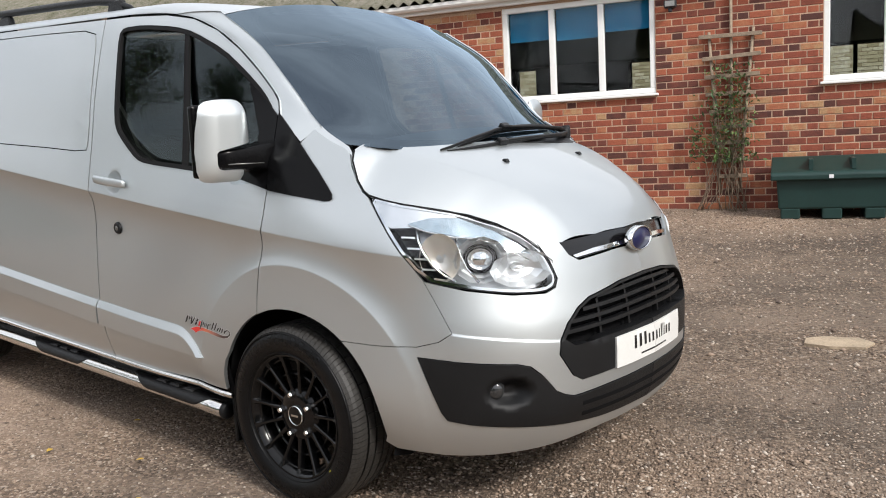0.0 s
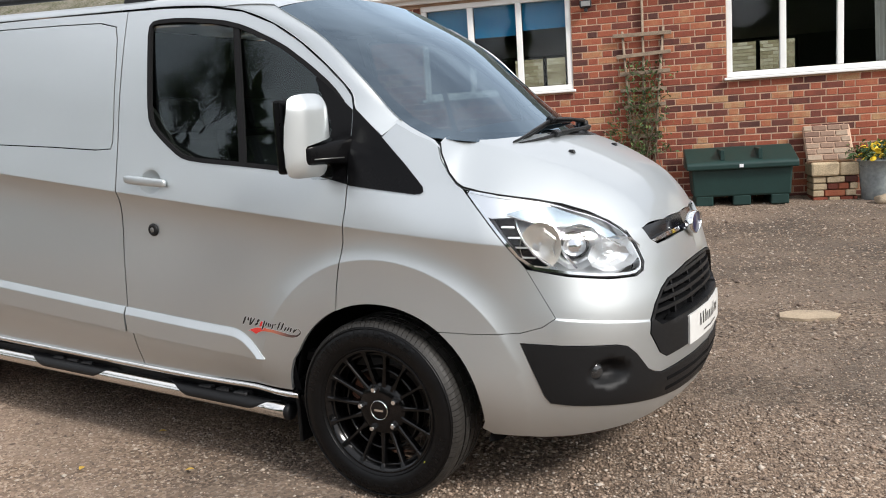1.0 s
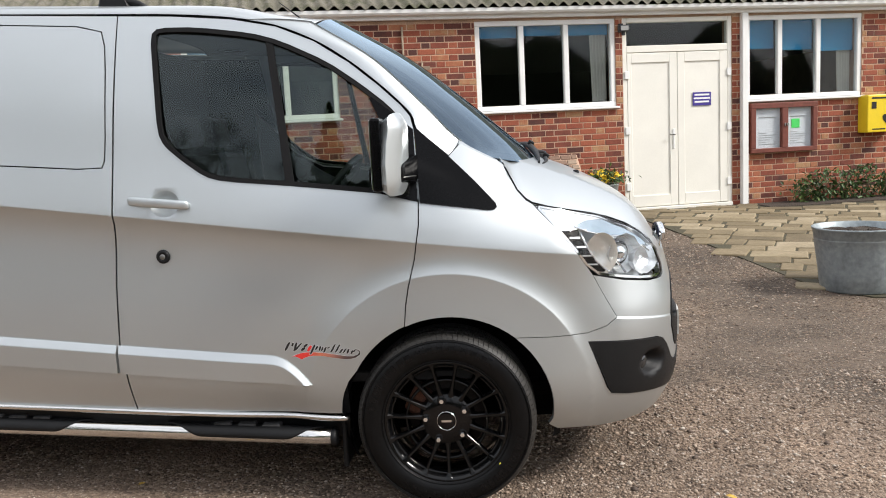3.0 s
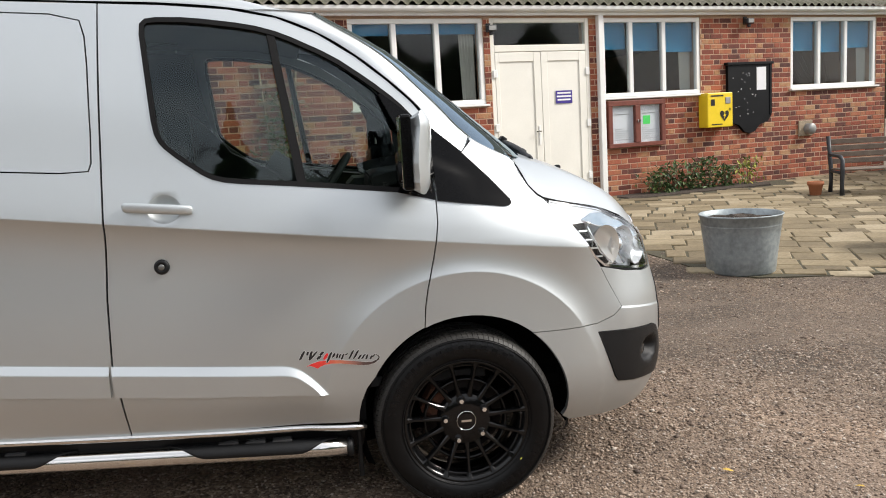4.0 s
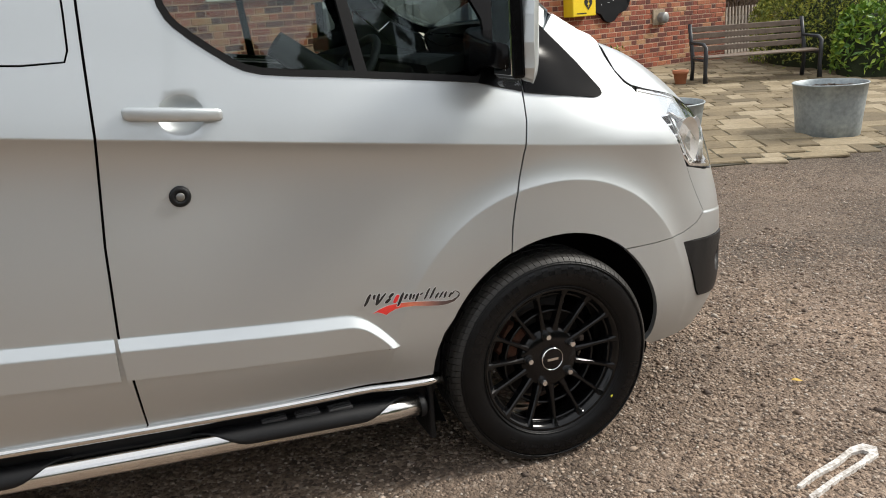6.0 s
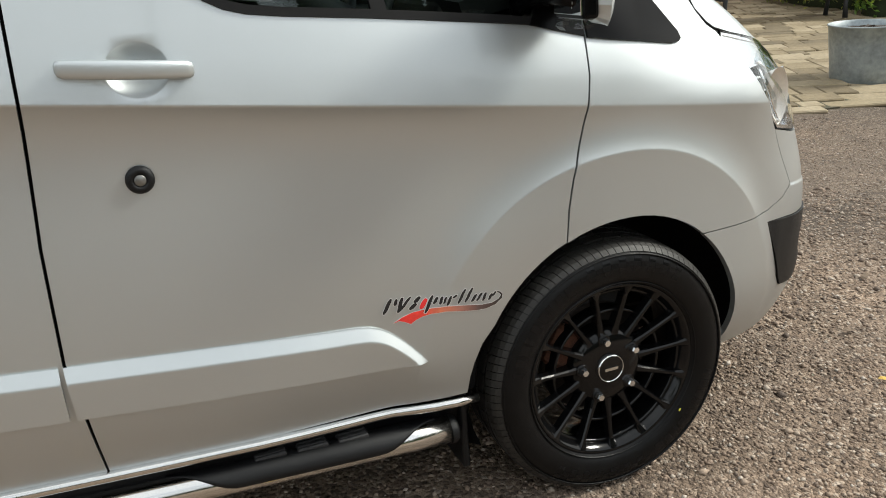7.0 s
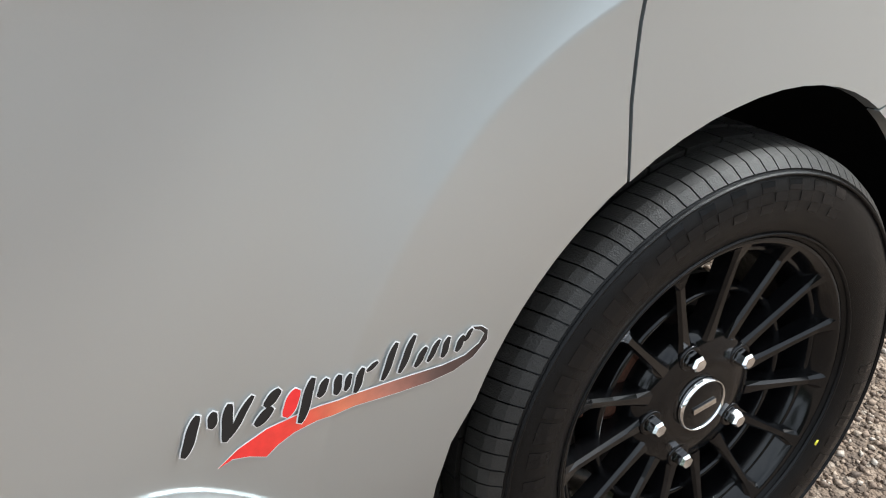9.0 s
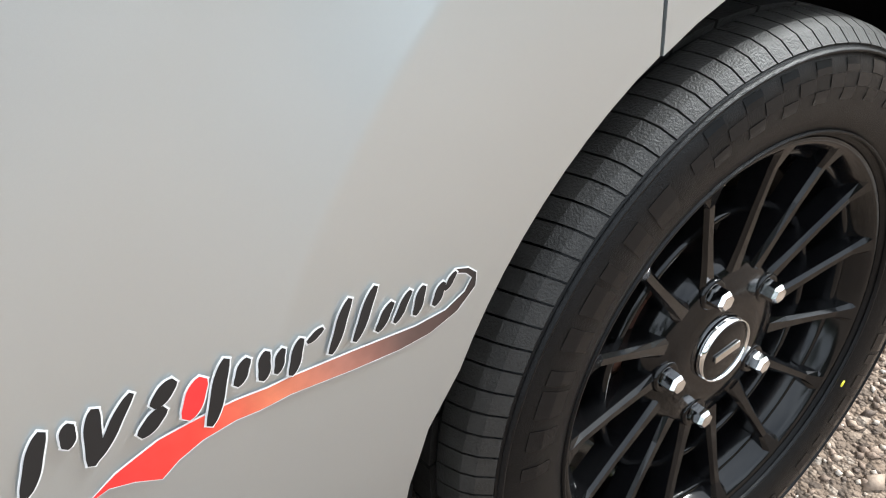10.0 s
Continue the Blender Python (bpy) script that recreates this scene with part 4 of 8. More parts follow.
for z0 in (0.365, 0.405):
    part("intake_bar", skin("intake_bar", flank, [(1.15, z0), (NOSE, z0), (NOSE, z0 + 0.014), (1.15, z0 + 0.014)], M_SHELL, 0.03, 0.01, 0.006, both=True), bumper)
for far in (False, True):
    sg = 1 if far else -1
    c = Vector(flank(0.822, 0.500, -0.030))
    d = (Vector(flank(0.79, 0.5, 0.1)) - Vector(flank(0.79, 0.5))).normalized()
    q = Vector((-d.x, -d.y * -sg, 0)).to_track_quat("Y", "Z").to_matrix().to_4x4()
    part("fog_lamp", lathe("fog_lamp", [(0.0, -0.022), (0.022, -0.020), (0.032, -0.010), (0.036, 0.012)], M_FOG, 20), bumper, "round fog lamp", Matrix.Translation((c.x, c.y * -sg, c.z)) @ q)
# maker's oval, plain
nx0 = flank(NOSE, 0.925, 0.016)[0]
badge = part("badge", lathe("badge", [(0.0, -0.012), (0.060, -0.010), (0.066, -0.004), (0.066, 0.015)], M_BLUE, 40), van, "blue oval badge with a bright rim", pose(nx0, 0, 0.930, 0, 0, 90) @ Matrix.Diagonal((1.22, 1, 0.62, 1)))
part("badge_rim", lathe("badge_rim", [(0.064, -0.012), (0.067, -0.016), (0.073, -0.012), (0.073, 0.012), (0.064, 0.010)], M_CHROME, 40, closed=True), badge)
# number plate: white with plain bars
plate = part("number_plate", skin("number_plate", flank, [(NOSE - 0.262, 0.500), (NOSE, 0.500), (NOSE, 0.612), (NOSE - 0.262, 0.612)], M_PLATE, 0.03, 0.010, 0.012, both=True), van, "white front plate with plain dark bars")
for k, (y0, w) in enumerate([(-0.165, 0.024), (-0.130, 0.026), (-0.094, 0.024), (-0.062, 0.020), (-0.034, 0.022), (-0.005, 0.022), (0.024, 0.014), (0.045, 0.012), (0.062, 0.006), (0.075, 0.006), (0.092, 0.020), (0.120, 0.022)]):
    h = 0.048 if k in (0, 1, 2, 7, 8, 9) else 0.034
    a, b = y0 + 0.012, y0 + 0.012 + w * 0.62
    lo_, hi_ = (a, b) if b < 0 else (-b, -a)
    part("bar", skin("bar", flank, [(NOSE + lo_, 0.548), (NOSE + hi_, 0.548), (NOSE + hi_, 0.548 + h), (NOSE + lo_, 0.548 + h)], M_INK, 0.02, 0.0, 0.0135, mirror=b > 0), plate)
part("bar", skin("bar", flank, [(NOSE - 0.105, 0.518), (NOSE, 0.518), (NOSE, 0.524), (NOSE - 0.105, 0.524)], M_INK, 0.02, 0.0, 0.0135, both=True), plate)

# door mirrors
def mirror_shell(y, z, out=0.0):
    """The housing's domed front; it narrows towards its top and is bitten out for the arm."""
    b = (z - 1.367) / 0.147
    a = (y + 1.022) / (0.1035 - 0.008 * b)
    x = -0.082 + 0.17 * (y + 1.018) - 0.045 * (1.50 - z)
    x -= 0.030 * min(abs(a), 1.1) ** 4 + 0.020 * min(abs(b), 1.1) ** 6 + 0.012 * smooth(0.60, 1.0, b) + 0.012 * smooth(-0.25, -0.9, a)
    return (x + out, y, z)


HOUSING = [(-1.112, 1.236), (-1.100, 1.227), (-1.080, 1.223), (-0.985, 1.223), (-0.970, 1.230), (-0.962, 1.246), (-0.962, 1.262), (-1.040, 1.264), (-1.056, 1.270), (-1.062, 1.286), (-1.062, 1.322), (-1.054, 1.331), (-0.930, 1.358), (-0.923, 1.364),
           (-0.927, 1.430), (-0.934, 1.474), (-0.942, 1.494), (-0.956, 1.505), (-0.978, 1.510), (-1.012, 1.511), (-1.050, 1.509), (-1.080, 1.503), (-1.098, 1.490), (-1.107, 1.468), (-1.118, 1.400), (-1.123, 1.330), (-1.121, 1.265)]
for far in (False, True):
    sg = 1 if far else -1
    mirror = part("door_mirror", skin("door_mirror", mirror_shell, HOUSING, M_PAINT, 0.012, 0.078, edge=0.008, mirror=far), van, "silver door mirror on a black arm")
    bm = bmesh.new()
    rings = []
    for x0, y0, z0, hx, hz in ((-0.128, -0.78, 1.296, 0.066, 0.074), (-0.130, -0.835, 1.300, 0.068, 0.060), (-0.132, -0.880, 1.303, 0.066, 0.048), (-0.140, -0.930, 1.303, 0.062, 0.041), (-0.150, -0.990, 1.301, 0.058, 0.037), (-0.158, -1.066, 1.297, 0.052, 0.034)):
        ring = []
        for i in range(40):
            a = 2 * math.pi * i / 40
            ca, sa = math.cos(a), math.sin(a)
            ring.append(bm.verts.new((x0 + hx * abs(ca) ** 0.34 * (1 if ca > 0 else -1), y0 * -sg, z0 + hz * abs(sa) ** 0.34 * (1 if sa > 0 else -1))))
        rings.append(ring)
    for r1, r2 in zip(rings, rings[1:]):
        for i in range(40):
            bm.faces.new((r1[i], r1[(i + 1) % 40], r2[(i + 1) % 40], r2[i]))
    bm.faces.new(rings[0]), bm.faces.new(rings[-1])
    arm = part("mirror_arm", from_bm("mirror_arm", bm, M_COVER, True), mirror, "satin black arm")
    part("arm_seam", tube("arm_seam", [(-0.098, -1.020 * -sg, 1.284), (-0.082, -0.945 * -sg, 1.283), (-0.068, -0.885 * -sg, 1.282)], 0.0022, M_GREYMETAL, 6), arm)
    gl = sorted((-1.106 * -sg, -0.985 * -sg))
    box("mirror_bezel", (-0.196, gl[0], 1.240), (-0.160, gl[1], 1.494), M_COVER, mirror, 0.010, "black bezel round the glass", seg=2)
    gl = sorted((-1.098 * -sg, -0.993 * -sg))
    box("mirror_glass", (-0.199, gl[0], 1.250), (-0.194, gl[1], 1.486), M_MIRROR, mirror, 0.001, "mirror glass")
    y1, y2 = sorted((-0.976 * -sg, -0.930 * -sg))
    box("indicator_lens", (-0.165, y1, 1.210), (-0.086, y2, 1.262), M_LENS, mirror, 0.008, "clear indicator lens")


# wheels
def build_wheel(parent_name):
    w = new(parent_name)
    w.parent = van
    R, half = 0.345, 0.118
    # carcass
    prof = [(0.232, -0.098), (0.246, -0.110), (0.262, -0.118), (0.285, -0.121), (0.305, -0.118), (0.322, -0.110), (0.332, -0.098), (0.336, -0.085), (0.3365, 0.0), (0.336, 0.085), (0.322, 0.11), (0.29, 0.12), (0.25, 0.11), (0.232, 0.098)]
    tyre = part("tyre", squash(lathe("tyre", prof, M_TYRE, 120)), w, "black road tyre")
    # tread blocks: shoulder, two ribs, far shoulder
    vs, fs = [], []
    ribs = [([(0.3235, -0.1115), (0.3345, -0.1005), (0.3405, -0.088), (0.3435, -0.070), (0.3440, -0.060)], 104, 0.90, 0.7), ([(0.3445, -0.050), (0.3450, -0.020)], 40, 0.93, 0.25), ([(0.3450, -0.010), (0.3450, 0.020)], 40, 0.93, -0.25),
            ([(0.3448, 0.030), (0.3440, 0.055)], 40, 0.93, 0.25), ([(0.3435, 0.066), (0.3405, 0.088), (0.3345, 0.1005), (0.3235, 0.1115)], 74, 0.915, -1.4)]
    for pr, cnt, fill, skew in ribs:
        for i in range(cnt):
            a0 = 2 * math.pi * i / cnt
            da = 2 * math.pi / cnt * fill
            k = len(vs)
            m = len(pr)
            cols = 3
            for deep in (0.0, 0.012):
                for c in range(cols):
                    for r, h in pr:
                        a = a0 + da * c / (cols - 1) + skew * (h - pr[0][1])
                        vs.append(((r - deep) * math.cos(a), h * (1 if not deep else 0.94), (r - deep) * math.sin(a)))
            for c in range(cols - 1):
                for p in range(m - 1):
                    b = k + c * m + p
                    fs.append((b, b + 1, b + m + 1, b + m))
            o = cols * m
            for p in range(m - 1):
                b = k + p
                fs.append((b, b + o, b + o + 1, b + 1))
                b = k + (cols - 1) * m + p
                fs.append((b, b + 1, b + o + 1, b + o))
            for c in range(cols - 1):
                b = k + c * m
                fs.append((b, b + m, b + o + m, b + o))
                b = k + c * m + m - 1
                fs.append((b, b + o, b + o + m, b + m))
    part("tread", squash(mesh_of("tread", vs, fs, M_TREAD)), tyre, "worn tread blocks with side slots")
    # moulded rings and a chequered band on the sidewall
    for r0, h0 in ((0.2435, -0.110), (0.318, -0.1145)):
        part("sidewall_ring", lathe("sidewall_ring", [(r0 - 0.002, h0 + 0.002), (r0 - 0.001, h0 - 0.0022), (r0 + 0.001, h0 - 0.0022), (r0 + 0.002, h0 + 0.002)], M_TYRE, 96), tyre)
    vs, fs = [], []

    def wall_y(r):
        return float(np.interp(r, [0.232, 0.246, 0.262, 0.285, 0.305, 0.322], [-0.098, -0.110, -0.118, -0.121, -0.118, -0.110])) - 0.0006

    def patch(r0, r1, a0, a1):
        k = len(vs)
        for i in range(4):
            a = a0 + (a1 - a0) * i / 3
            for r in (r0, (r0 + r1) / 2, r1):
                vs.append((r * math.cos(a), wall_y(r), r * math.sin(a)))
        for i in range(3):
            for j in range(2):
                b = k + i * 3 + j
                fs.append((b, b + 1, b + 4, b + 3))
    for base in (52, 232):
        for i in range(14):
            for j in range(3):
                if (i + j) % 2 == 0:
                    a = radians(base + i * 4.2)
                    patch(0.276 + 0.0125 * j, 0.2875 + 0.0125 * j, a, a + radians(4.0))
    # plain bars in place of the maker's letters
    for base in (168, 348):
        for i in range(9):
            a = radians(base - i * 6.0)
            patch(0.272, 0.302, a, a - radians(2.6 + 1.2 * (i % 3)))
    tagged(part("sidewall_relief", mesh_of("sidewall_relief", vs, fs, M_TYREMARK), tyre), "raised chequers and plain bars", kind="stuff")
    part("paint_dot", lathe("paint_dot", [(0.0, -0.0015), (0.005, -0.0012), (0.006, 0.0)], M_YELLOWDOT, 16), tyre, "small yellow paint dot", Matrix.Translation((0.200, -0.1145, -0.165)))
    # rim
    rim = part("rim", lathe("rim", [(0.228, 0.10), (0.222, 0.06), (0.205, 0.02), (0.203, -0.03), (0.212, -0.075), (0.222, -0.094), (0.228, -0.101), (0.234, -0.104), (0.238, -0.102), (0.238, -0.092)], M_RIM, 96), w, "gloss black alloy wheel with fine spokes")
    part("hub", lathe("hub", [(0.0, -0.080), (0.040, -0.081), (0.052, -0.082), (0.088, -0.078), (0.100, -0.070), (0.108, -0.055), (0.108, -0.02)], M_RIM, 60), rim)
    for i in range(15):
        bm = bmesh.new()
        a = radians(90 + 24 * i + 12)
        secs = [(0.090, 0.0135, -0.040, -0.078), (0.120, 0.0095, -0.052, -0.0815), (0.165, 0.0075, -0.060, -0.087), (0.205, 0.0075, -0.066, -0.093), (0.222, 0.014, -0.075, -0.099), (0.230, 0.020, -0.085, -0.102)]
        rings = []
        for r, hw, yb, yf in secs:
            rings.append([bm.verts.new(p) for p in ((r, yb, -hw), (r, yf + 0.004, -hw * 0.85), (r, yf, -hw * 0.45), (r, yf, hw * 0.45), (r, yf + 0.004, hw * 0.85), (r, yb, hw))])
        for r1, r2 in zip(rings, rings[1:]):
            for k in range(6):
                bm.faces.new((r1[k], r1[(k + 1) % 6], r2[(k + 1) % 6], r2[k]))
        bm.faces.new(rings[0]), bm.faces.new(rings[-1])
        part("spoke", from_bm("spoke", bm, M_RIM), rim, "", Matrix.Rotation(-a, 4, "Y"))
    part("step_ring", lathe("step_ring", [(0.150, -0.030), (0.150, -0.066), (0.153, -0.070), (0.157, -0.070), (0.160, -0.066), (0.160, -0.030)], M_RIM, 72), rim)
    part("step_ring", lathe("step_ring", [(0.208, -0.040), (0.208, -0.076), (0.211, -0.080), (0.216, -0.080), (0.219, -0.076)], M_RIM, 72), rim)
    cap = part("centre_cap", lathe("centre_cap", [(0.0, -0.089), (0.026, -0.089), (0.0352, -0.087)], M_RIM, 40), rim, "black cap with a bright ring")
    part("cap_ring", lathe("cap_ring", [(0.0352, -0.086), (0.0355, -0.0898), (0.0368, -0.0898), (0.0374, -0.082)], M_CHROME, 48), cap)
    box("cap_bar", (-0.019, -0.0915, -0.004), (0.019, -0.0898, 0.004), M_STEEL, cap, 0.0)
    for i in range(5):
        a = radians(101 + 72 * i)
        c = (0.080 * math.cos(a), -0.078, 0.080 * math.sin(a))
        nut = part("wheel_nut", lathe("wheel_nut", [(0.0, -0.020), (0.0085, -0.020), (0.0108, -0.016), (0.0112, 0.0)], M_CHROME, 6, smooth_shade=False), rim, "bright wheel nut", Matrix.Translation(c))
        part("nut_seat", lathe("nut_seat", [(0.0110, -0.002), (0.0155, -0.004), (0.0175, -0.0015), (0.0185, 0.004)], M_RIM, 20), nut)
    part("brake_disc", lathe("brake_disc", [(0.07, 0.0), (0.15, 0.0), (0.152, 0.003), (0.152, 0.025), (0.15, 0.028)], M_DISC, 48), w, "dull brake disc")
    bm = bmesh.new()
    box_bm(bm, (0.085, -0.045, -0.055), (0.165, 0.05, 0.055), 0.012)
    part("brake_caliper", from_bm("brake_caliper", bm, M_RUST), w, "", Matrix.Rotation(radians(-150), 4, "Y"))
    return w


def squash(me):
    """The tyre flattens where it stands."""
    for v in me.vertices:
        if v.co.z < -0.322:
            v.co.z = -0.322 - 0.1 * (-0.322 - v.co.z)
    return me


M_GRIP = mat("ribbed_grip_rubber", (0.028, 0.028, 0.029), 0.7, var=0.25)
M_YELLOWDOT = mat("yellow_paint_dot", (0.75, 0.68, 0.05), 0.5)
WY = -0.805
wheel_f = build_wheel("wheel")
wheel_f.matrix_basis = Matrix.Translation((0, WY, 0.345))
tagged(wheel_f, "black alloy wheel with a road tyre")
for x0, z0, far in ((-2.933, 0.50, False), (0.0, 0.345, True), (-2.933, 0.50, True)):
    wc = copy_thing(wheel_f, Matrix.Translation((x0, -WY if far else WY, z0)) @ pose(0, 0, 0, 0, 0, 180 if far else 0))
    wc.parent = van

# wheel housings and the under-body
for x0, z0 in ((AX, AZ), (-2.915, 0.50)):
    for sg in (-1, 1):
        vs, fs = [], []
        n = 28
        for i in range(n + 1):
            a = radians(204 - 220 * i / n)
            for r, inset in ((AR + 0.003, 0.020), (0.432, 0.075), (0.43, 0.30)):
                lip = abs(flank(x0 + AR * math.cos(a), max(0.30, z0 + AR * math.sin(a)))[1])
                vs.append((x0 + r * math.cos(a), (lip - inset) * sg, z0 + r * math.sin(a)))
        for i in range(n):
            for j in range(2):
                b = i * 3 + j
                fs.append((b, b + 1, b + 4, b + 3))
        vs.append((x0, 0.60 * sg, z0 - 0.1))
        c = len(vs) - 1
        for i in range(n):
            fs.append((i * 3 + 2, c, i * 3 + 5))
        part("wheel_housing", mesh_of("wheel_housing", vs, fs, M_SHELL, True), van)
box("underbody", (-3.8, -0.60, 0.34), (0.75, 0.60, 0.42), M_SHELL, van, 0.02)
box("underbody", (-2.48, -0.86, 0.38), (-0.42, 0.86, 0.44), M_SHELL, van, 0.02)

# side steps: polished tube with black tread pads
TR = 0.034
for sg in (-1, 1):
    p0, p1 = Vector((-2.48, 0.900 * sg, 0.413)), Vector((-0.437, 0.873 * sg, 0.286))
    pts = [p0 + (p1 - p0) * i / 16 for i in range(17)]
    step = part("side_step", tube("side_step", pts, TR, M_STEEL, 28), van, "polished steel side step tube")
    part("end_cap", lathe("end_cap", [(0.0, -0.006), (0.024, -0.006), (0.032, -0.002), (0.0352, 0.004), (0.0352, 0.016)], M_PLASTIC, 24), step, "black end plug", Matrix.Translation(p1 + Vector((0.004, 0, 0))) @ pose(0, 0, 0, 0, 0, 90))

    def axis_at(s):
        return p0 + (p1 - p0) * ((s - p0.x) / (p1.x - p0.x))
    for s0, s1 in ((-1.10, -0.483), (-2.02, -1.40)):
        vs, fs = [], []
        n, m = 32, 12
        for i in range(n + 1):
            q = i / n
            c = axis_at(s0 + (s1 - s0) * q)
            e = smooth(0, 0.24, q) * smooth(0, 0.24, 1 - q)
            a0 = 88 - 100 * e
            for j in range(m):
                a = radians(a0 + (112 - a0) * j / (m - 1))
                rr = TR + 0.0035 * (1 if 0 < j else 0.2)
                vs.append((c.x, c.y + sg * rr * math.cos(a), c.z + rr * math.sin(a)))
            vs.append((c.x, c.y - sg * 0.030, c.z + 0.030 - 0.004 * e))
            vs.append((c.x, c.y - sg * (0.04 + 0.05 * e), c.z + 0.026 - 0.004 * e))
            vs.append((c.x, c.y - sg * (0.04 + 0.05 * e), c.z - 0.010))
        w = m + 3
        for i in range(n):
            for j in range(w - 1):
                b = i * w + j
                fs.append((b, b + 1, b + w + 1, b + w))
        pad = part("step_pad", mesh_of("step_pad", vs, fs, M_PLASTIC, True), step, "black moulded step pad")
        for k in range(3):
            c = axis_at(s0 + (s1 - s0) * (0.36 + 0.155 * k))
            g = box("grip", (c.x - 0.036, min(c.y + sg * -0.072, c.y + sg * 0.012), c.z + 0.026), (c.x + 0.036, max(c.y + sg * -0.072, c.y + sg * 0.012), c.z + TR + 0.008), M_GRIP, pad, 0.003, "ribbed grip insert")
            for r_ in range(5):
                yy = c.y + sg * (-0.064 + 0.016 * r_)
                box("rib", (c.x - 0.033, yy - 0.004, c.z + TR + 0.006), (c.x + 0.033, yy + 0.004, c.z + TR + 0.0105), M_GRIP, g, 0.001)
    for x0 in (-0.72, -1.6, -2.3):
        c = p0 + (p1 - p0) * ((x0 - p0.x) / (p1.x - p0.x))
        part("bracket", tube("bracket", [c, (c.x, 0.84 * sg, c.z + 0.02), (c.x, 0.78 * sg, c.z + 0.07)], 0.018, M_PLASTIC, 8), step)
    y0, y1 = sorted((0.72 * sg, 0.868 * sg))
    box("mudflap", (-0.412, y0, 0.16), (-0.394, y1, 0.42), M_PLASTIC, van, 0.004, "black mudflap")

# cab inside
cab = part("dashboard", skin("dashboard", lambda u, v, out=0.0: (0.20 - 0.47 * v, u, 1.20 + 0.06 * math.sin(v * 2.6) - 0.02 * abs(u) ** 2 + out), [(-0.70, 0), (0.70, 0), (0.70, 1), (-0.70, 1)], M_DASH, 0.08, 0.05, flip=True), van, "dark dashboard")
box("dash_front", (-0.30, -0.72, 0.75), (-0.18, 0.72, 1.20), M_DASH, cab, 0.03, taper=(1.0, 1.0))
box("binnacle", (-0.30, -0.60, 1.20), (-0.08, -0.20, 1.285), M_DASH, cab, 0.03, taper=(0.8, 0.85), seg=3)
box("centre_console", (-0.36, -0.16, 0.85), (-0.18, 0.16, 1.24), M_DASH, cab, 0.03)
for i in range(2):
    box("air_vent", (-0.315, 0.45 + 0.16 * i, 1.10), (-0.295, 0.57 + 0.16 * i, 1.17), M_PLASTIC, cab, 0.01)
sw = part("steering_wheel", lathe("steering_wheel", [(0.185 + 0.014 * math.cos(i * 0.7854), 0.014 * math.sin(i * 0.7854)) for i in range(8)], M_DASH, 40, closed=True), van, "black steering wheel", pose(-0.47, -0.42, 1.205, 0, 0, -90) @ pose(0, 0, 0, -38))
part("column", lathe("column", [(0.0, 0.03), (0.05, 0.03), (0.06, 0.0), (0.045, -0.10), (0.04, -0.25)], M_DASH, 20), sw)
for a in (0, 120, 240):
    box("wheel_arm", (0.03, -0.012, -0.016), (0.18, 0.010, 0.016), M_DASH, sw, 0.004, m=Matrix.Rotation(radians(a + 90), 4, "Y"))
for y0 in (-0.45, 0.12, 0.52):
    seat = box("cab_seat", (-1.15, y0 - 0.21, 0.72), (-0.62, y0 + 0.21, 0.92), M_FABRIC, van, 0.05, "dark fabric cab seat", seg=3)
    box("backrest", (-0.06, -0.21, 0.0), (0.06, 0.21, 0.56), M_FABRIC, seat, 0.05, m=pose(-1.13, y0, 0.84, 0, -14), seg=3)
    box("headrest", (-0.045, -0.13, 0.0), (0.045, 0.13, 0.16), M_FABRIC, seat, 0.04, m=pose(-1.29, y0, 1.42, 0, -10), seg=3)
    part("belt", tube("belt", [(-1.19, y0 + 0.14, 1.42), (-1.10, y0 + 0.05, 1.15), (-1.02, y0 - 0.12, 0.95)], 0.02, M_SEAL, 6, flat=0.15), seat)
box("bulkhead", (-1.44, -0.80, 0.5), (-1.42, 0.80, 1.90), M_DARKTRIM, van, 0.005, "dark cab bulkhead")
box("cab_floor", (-1.42, -0.80, 0.48), (0.10, 0.80, 0.52), M_DASH, van, 0.005)
for sg in (-1, 1):
    part("door_lining", skin("door_lining", flank, [(-1.15, 0.50), (-0.42, 0.48), (-0.30, 0.75), (-0.10, 0.80), (-0.08, 1.19), (-0.52, 1.255), (-0.79, 1.285), (-0.95, 1.37), (-1.03, 1.48), (-1.15, 1.60)], M_DASH, 0.08, 0.02, -0.06, mirror=sg > 0), van)
part("headlining", skin("headlining", roof_wrap, [(-1.4, 0.12), (-0.55, 0.12), (-0.5, 1), (-1.4, 1)], M_TRIMGREY, 0.1, 0, -0.035, both=True), van)
part("rear_mirror", lathe("rear_mirror", [(0.0, -0.01), (0.10, -0.008), (0.11, 0.01), (0.0, 0.02)], M_PLASTIC, 20), van, "", pose(-0.42, 0, 1.80, 0, 0, -90) @ Matrix.Diagonal((1, 1, 0.3, 1)))

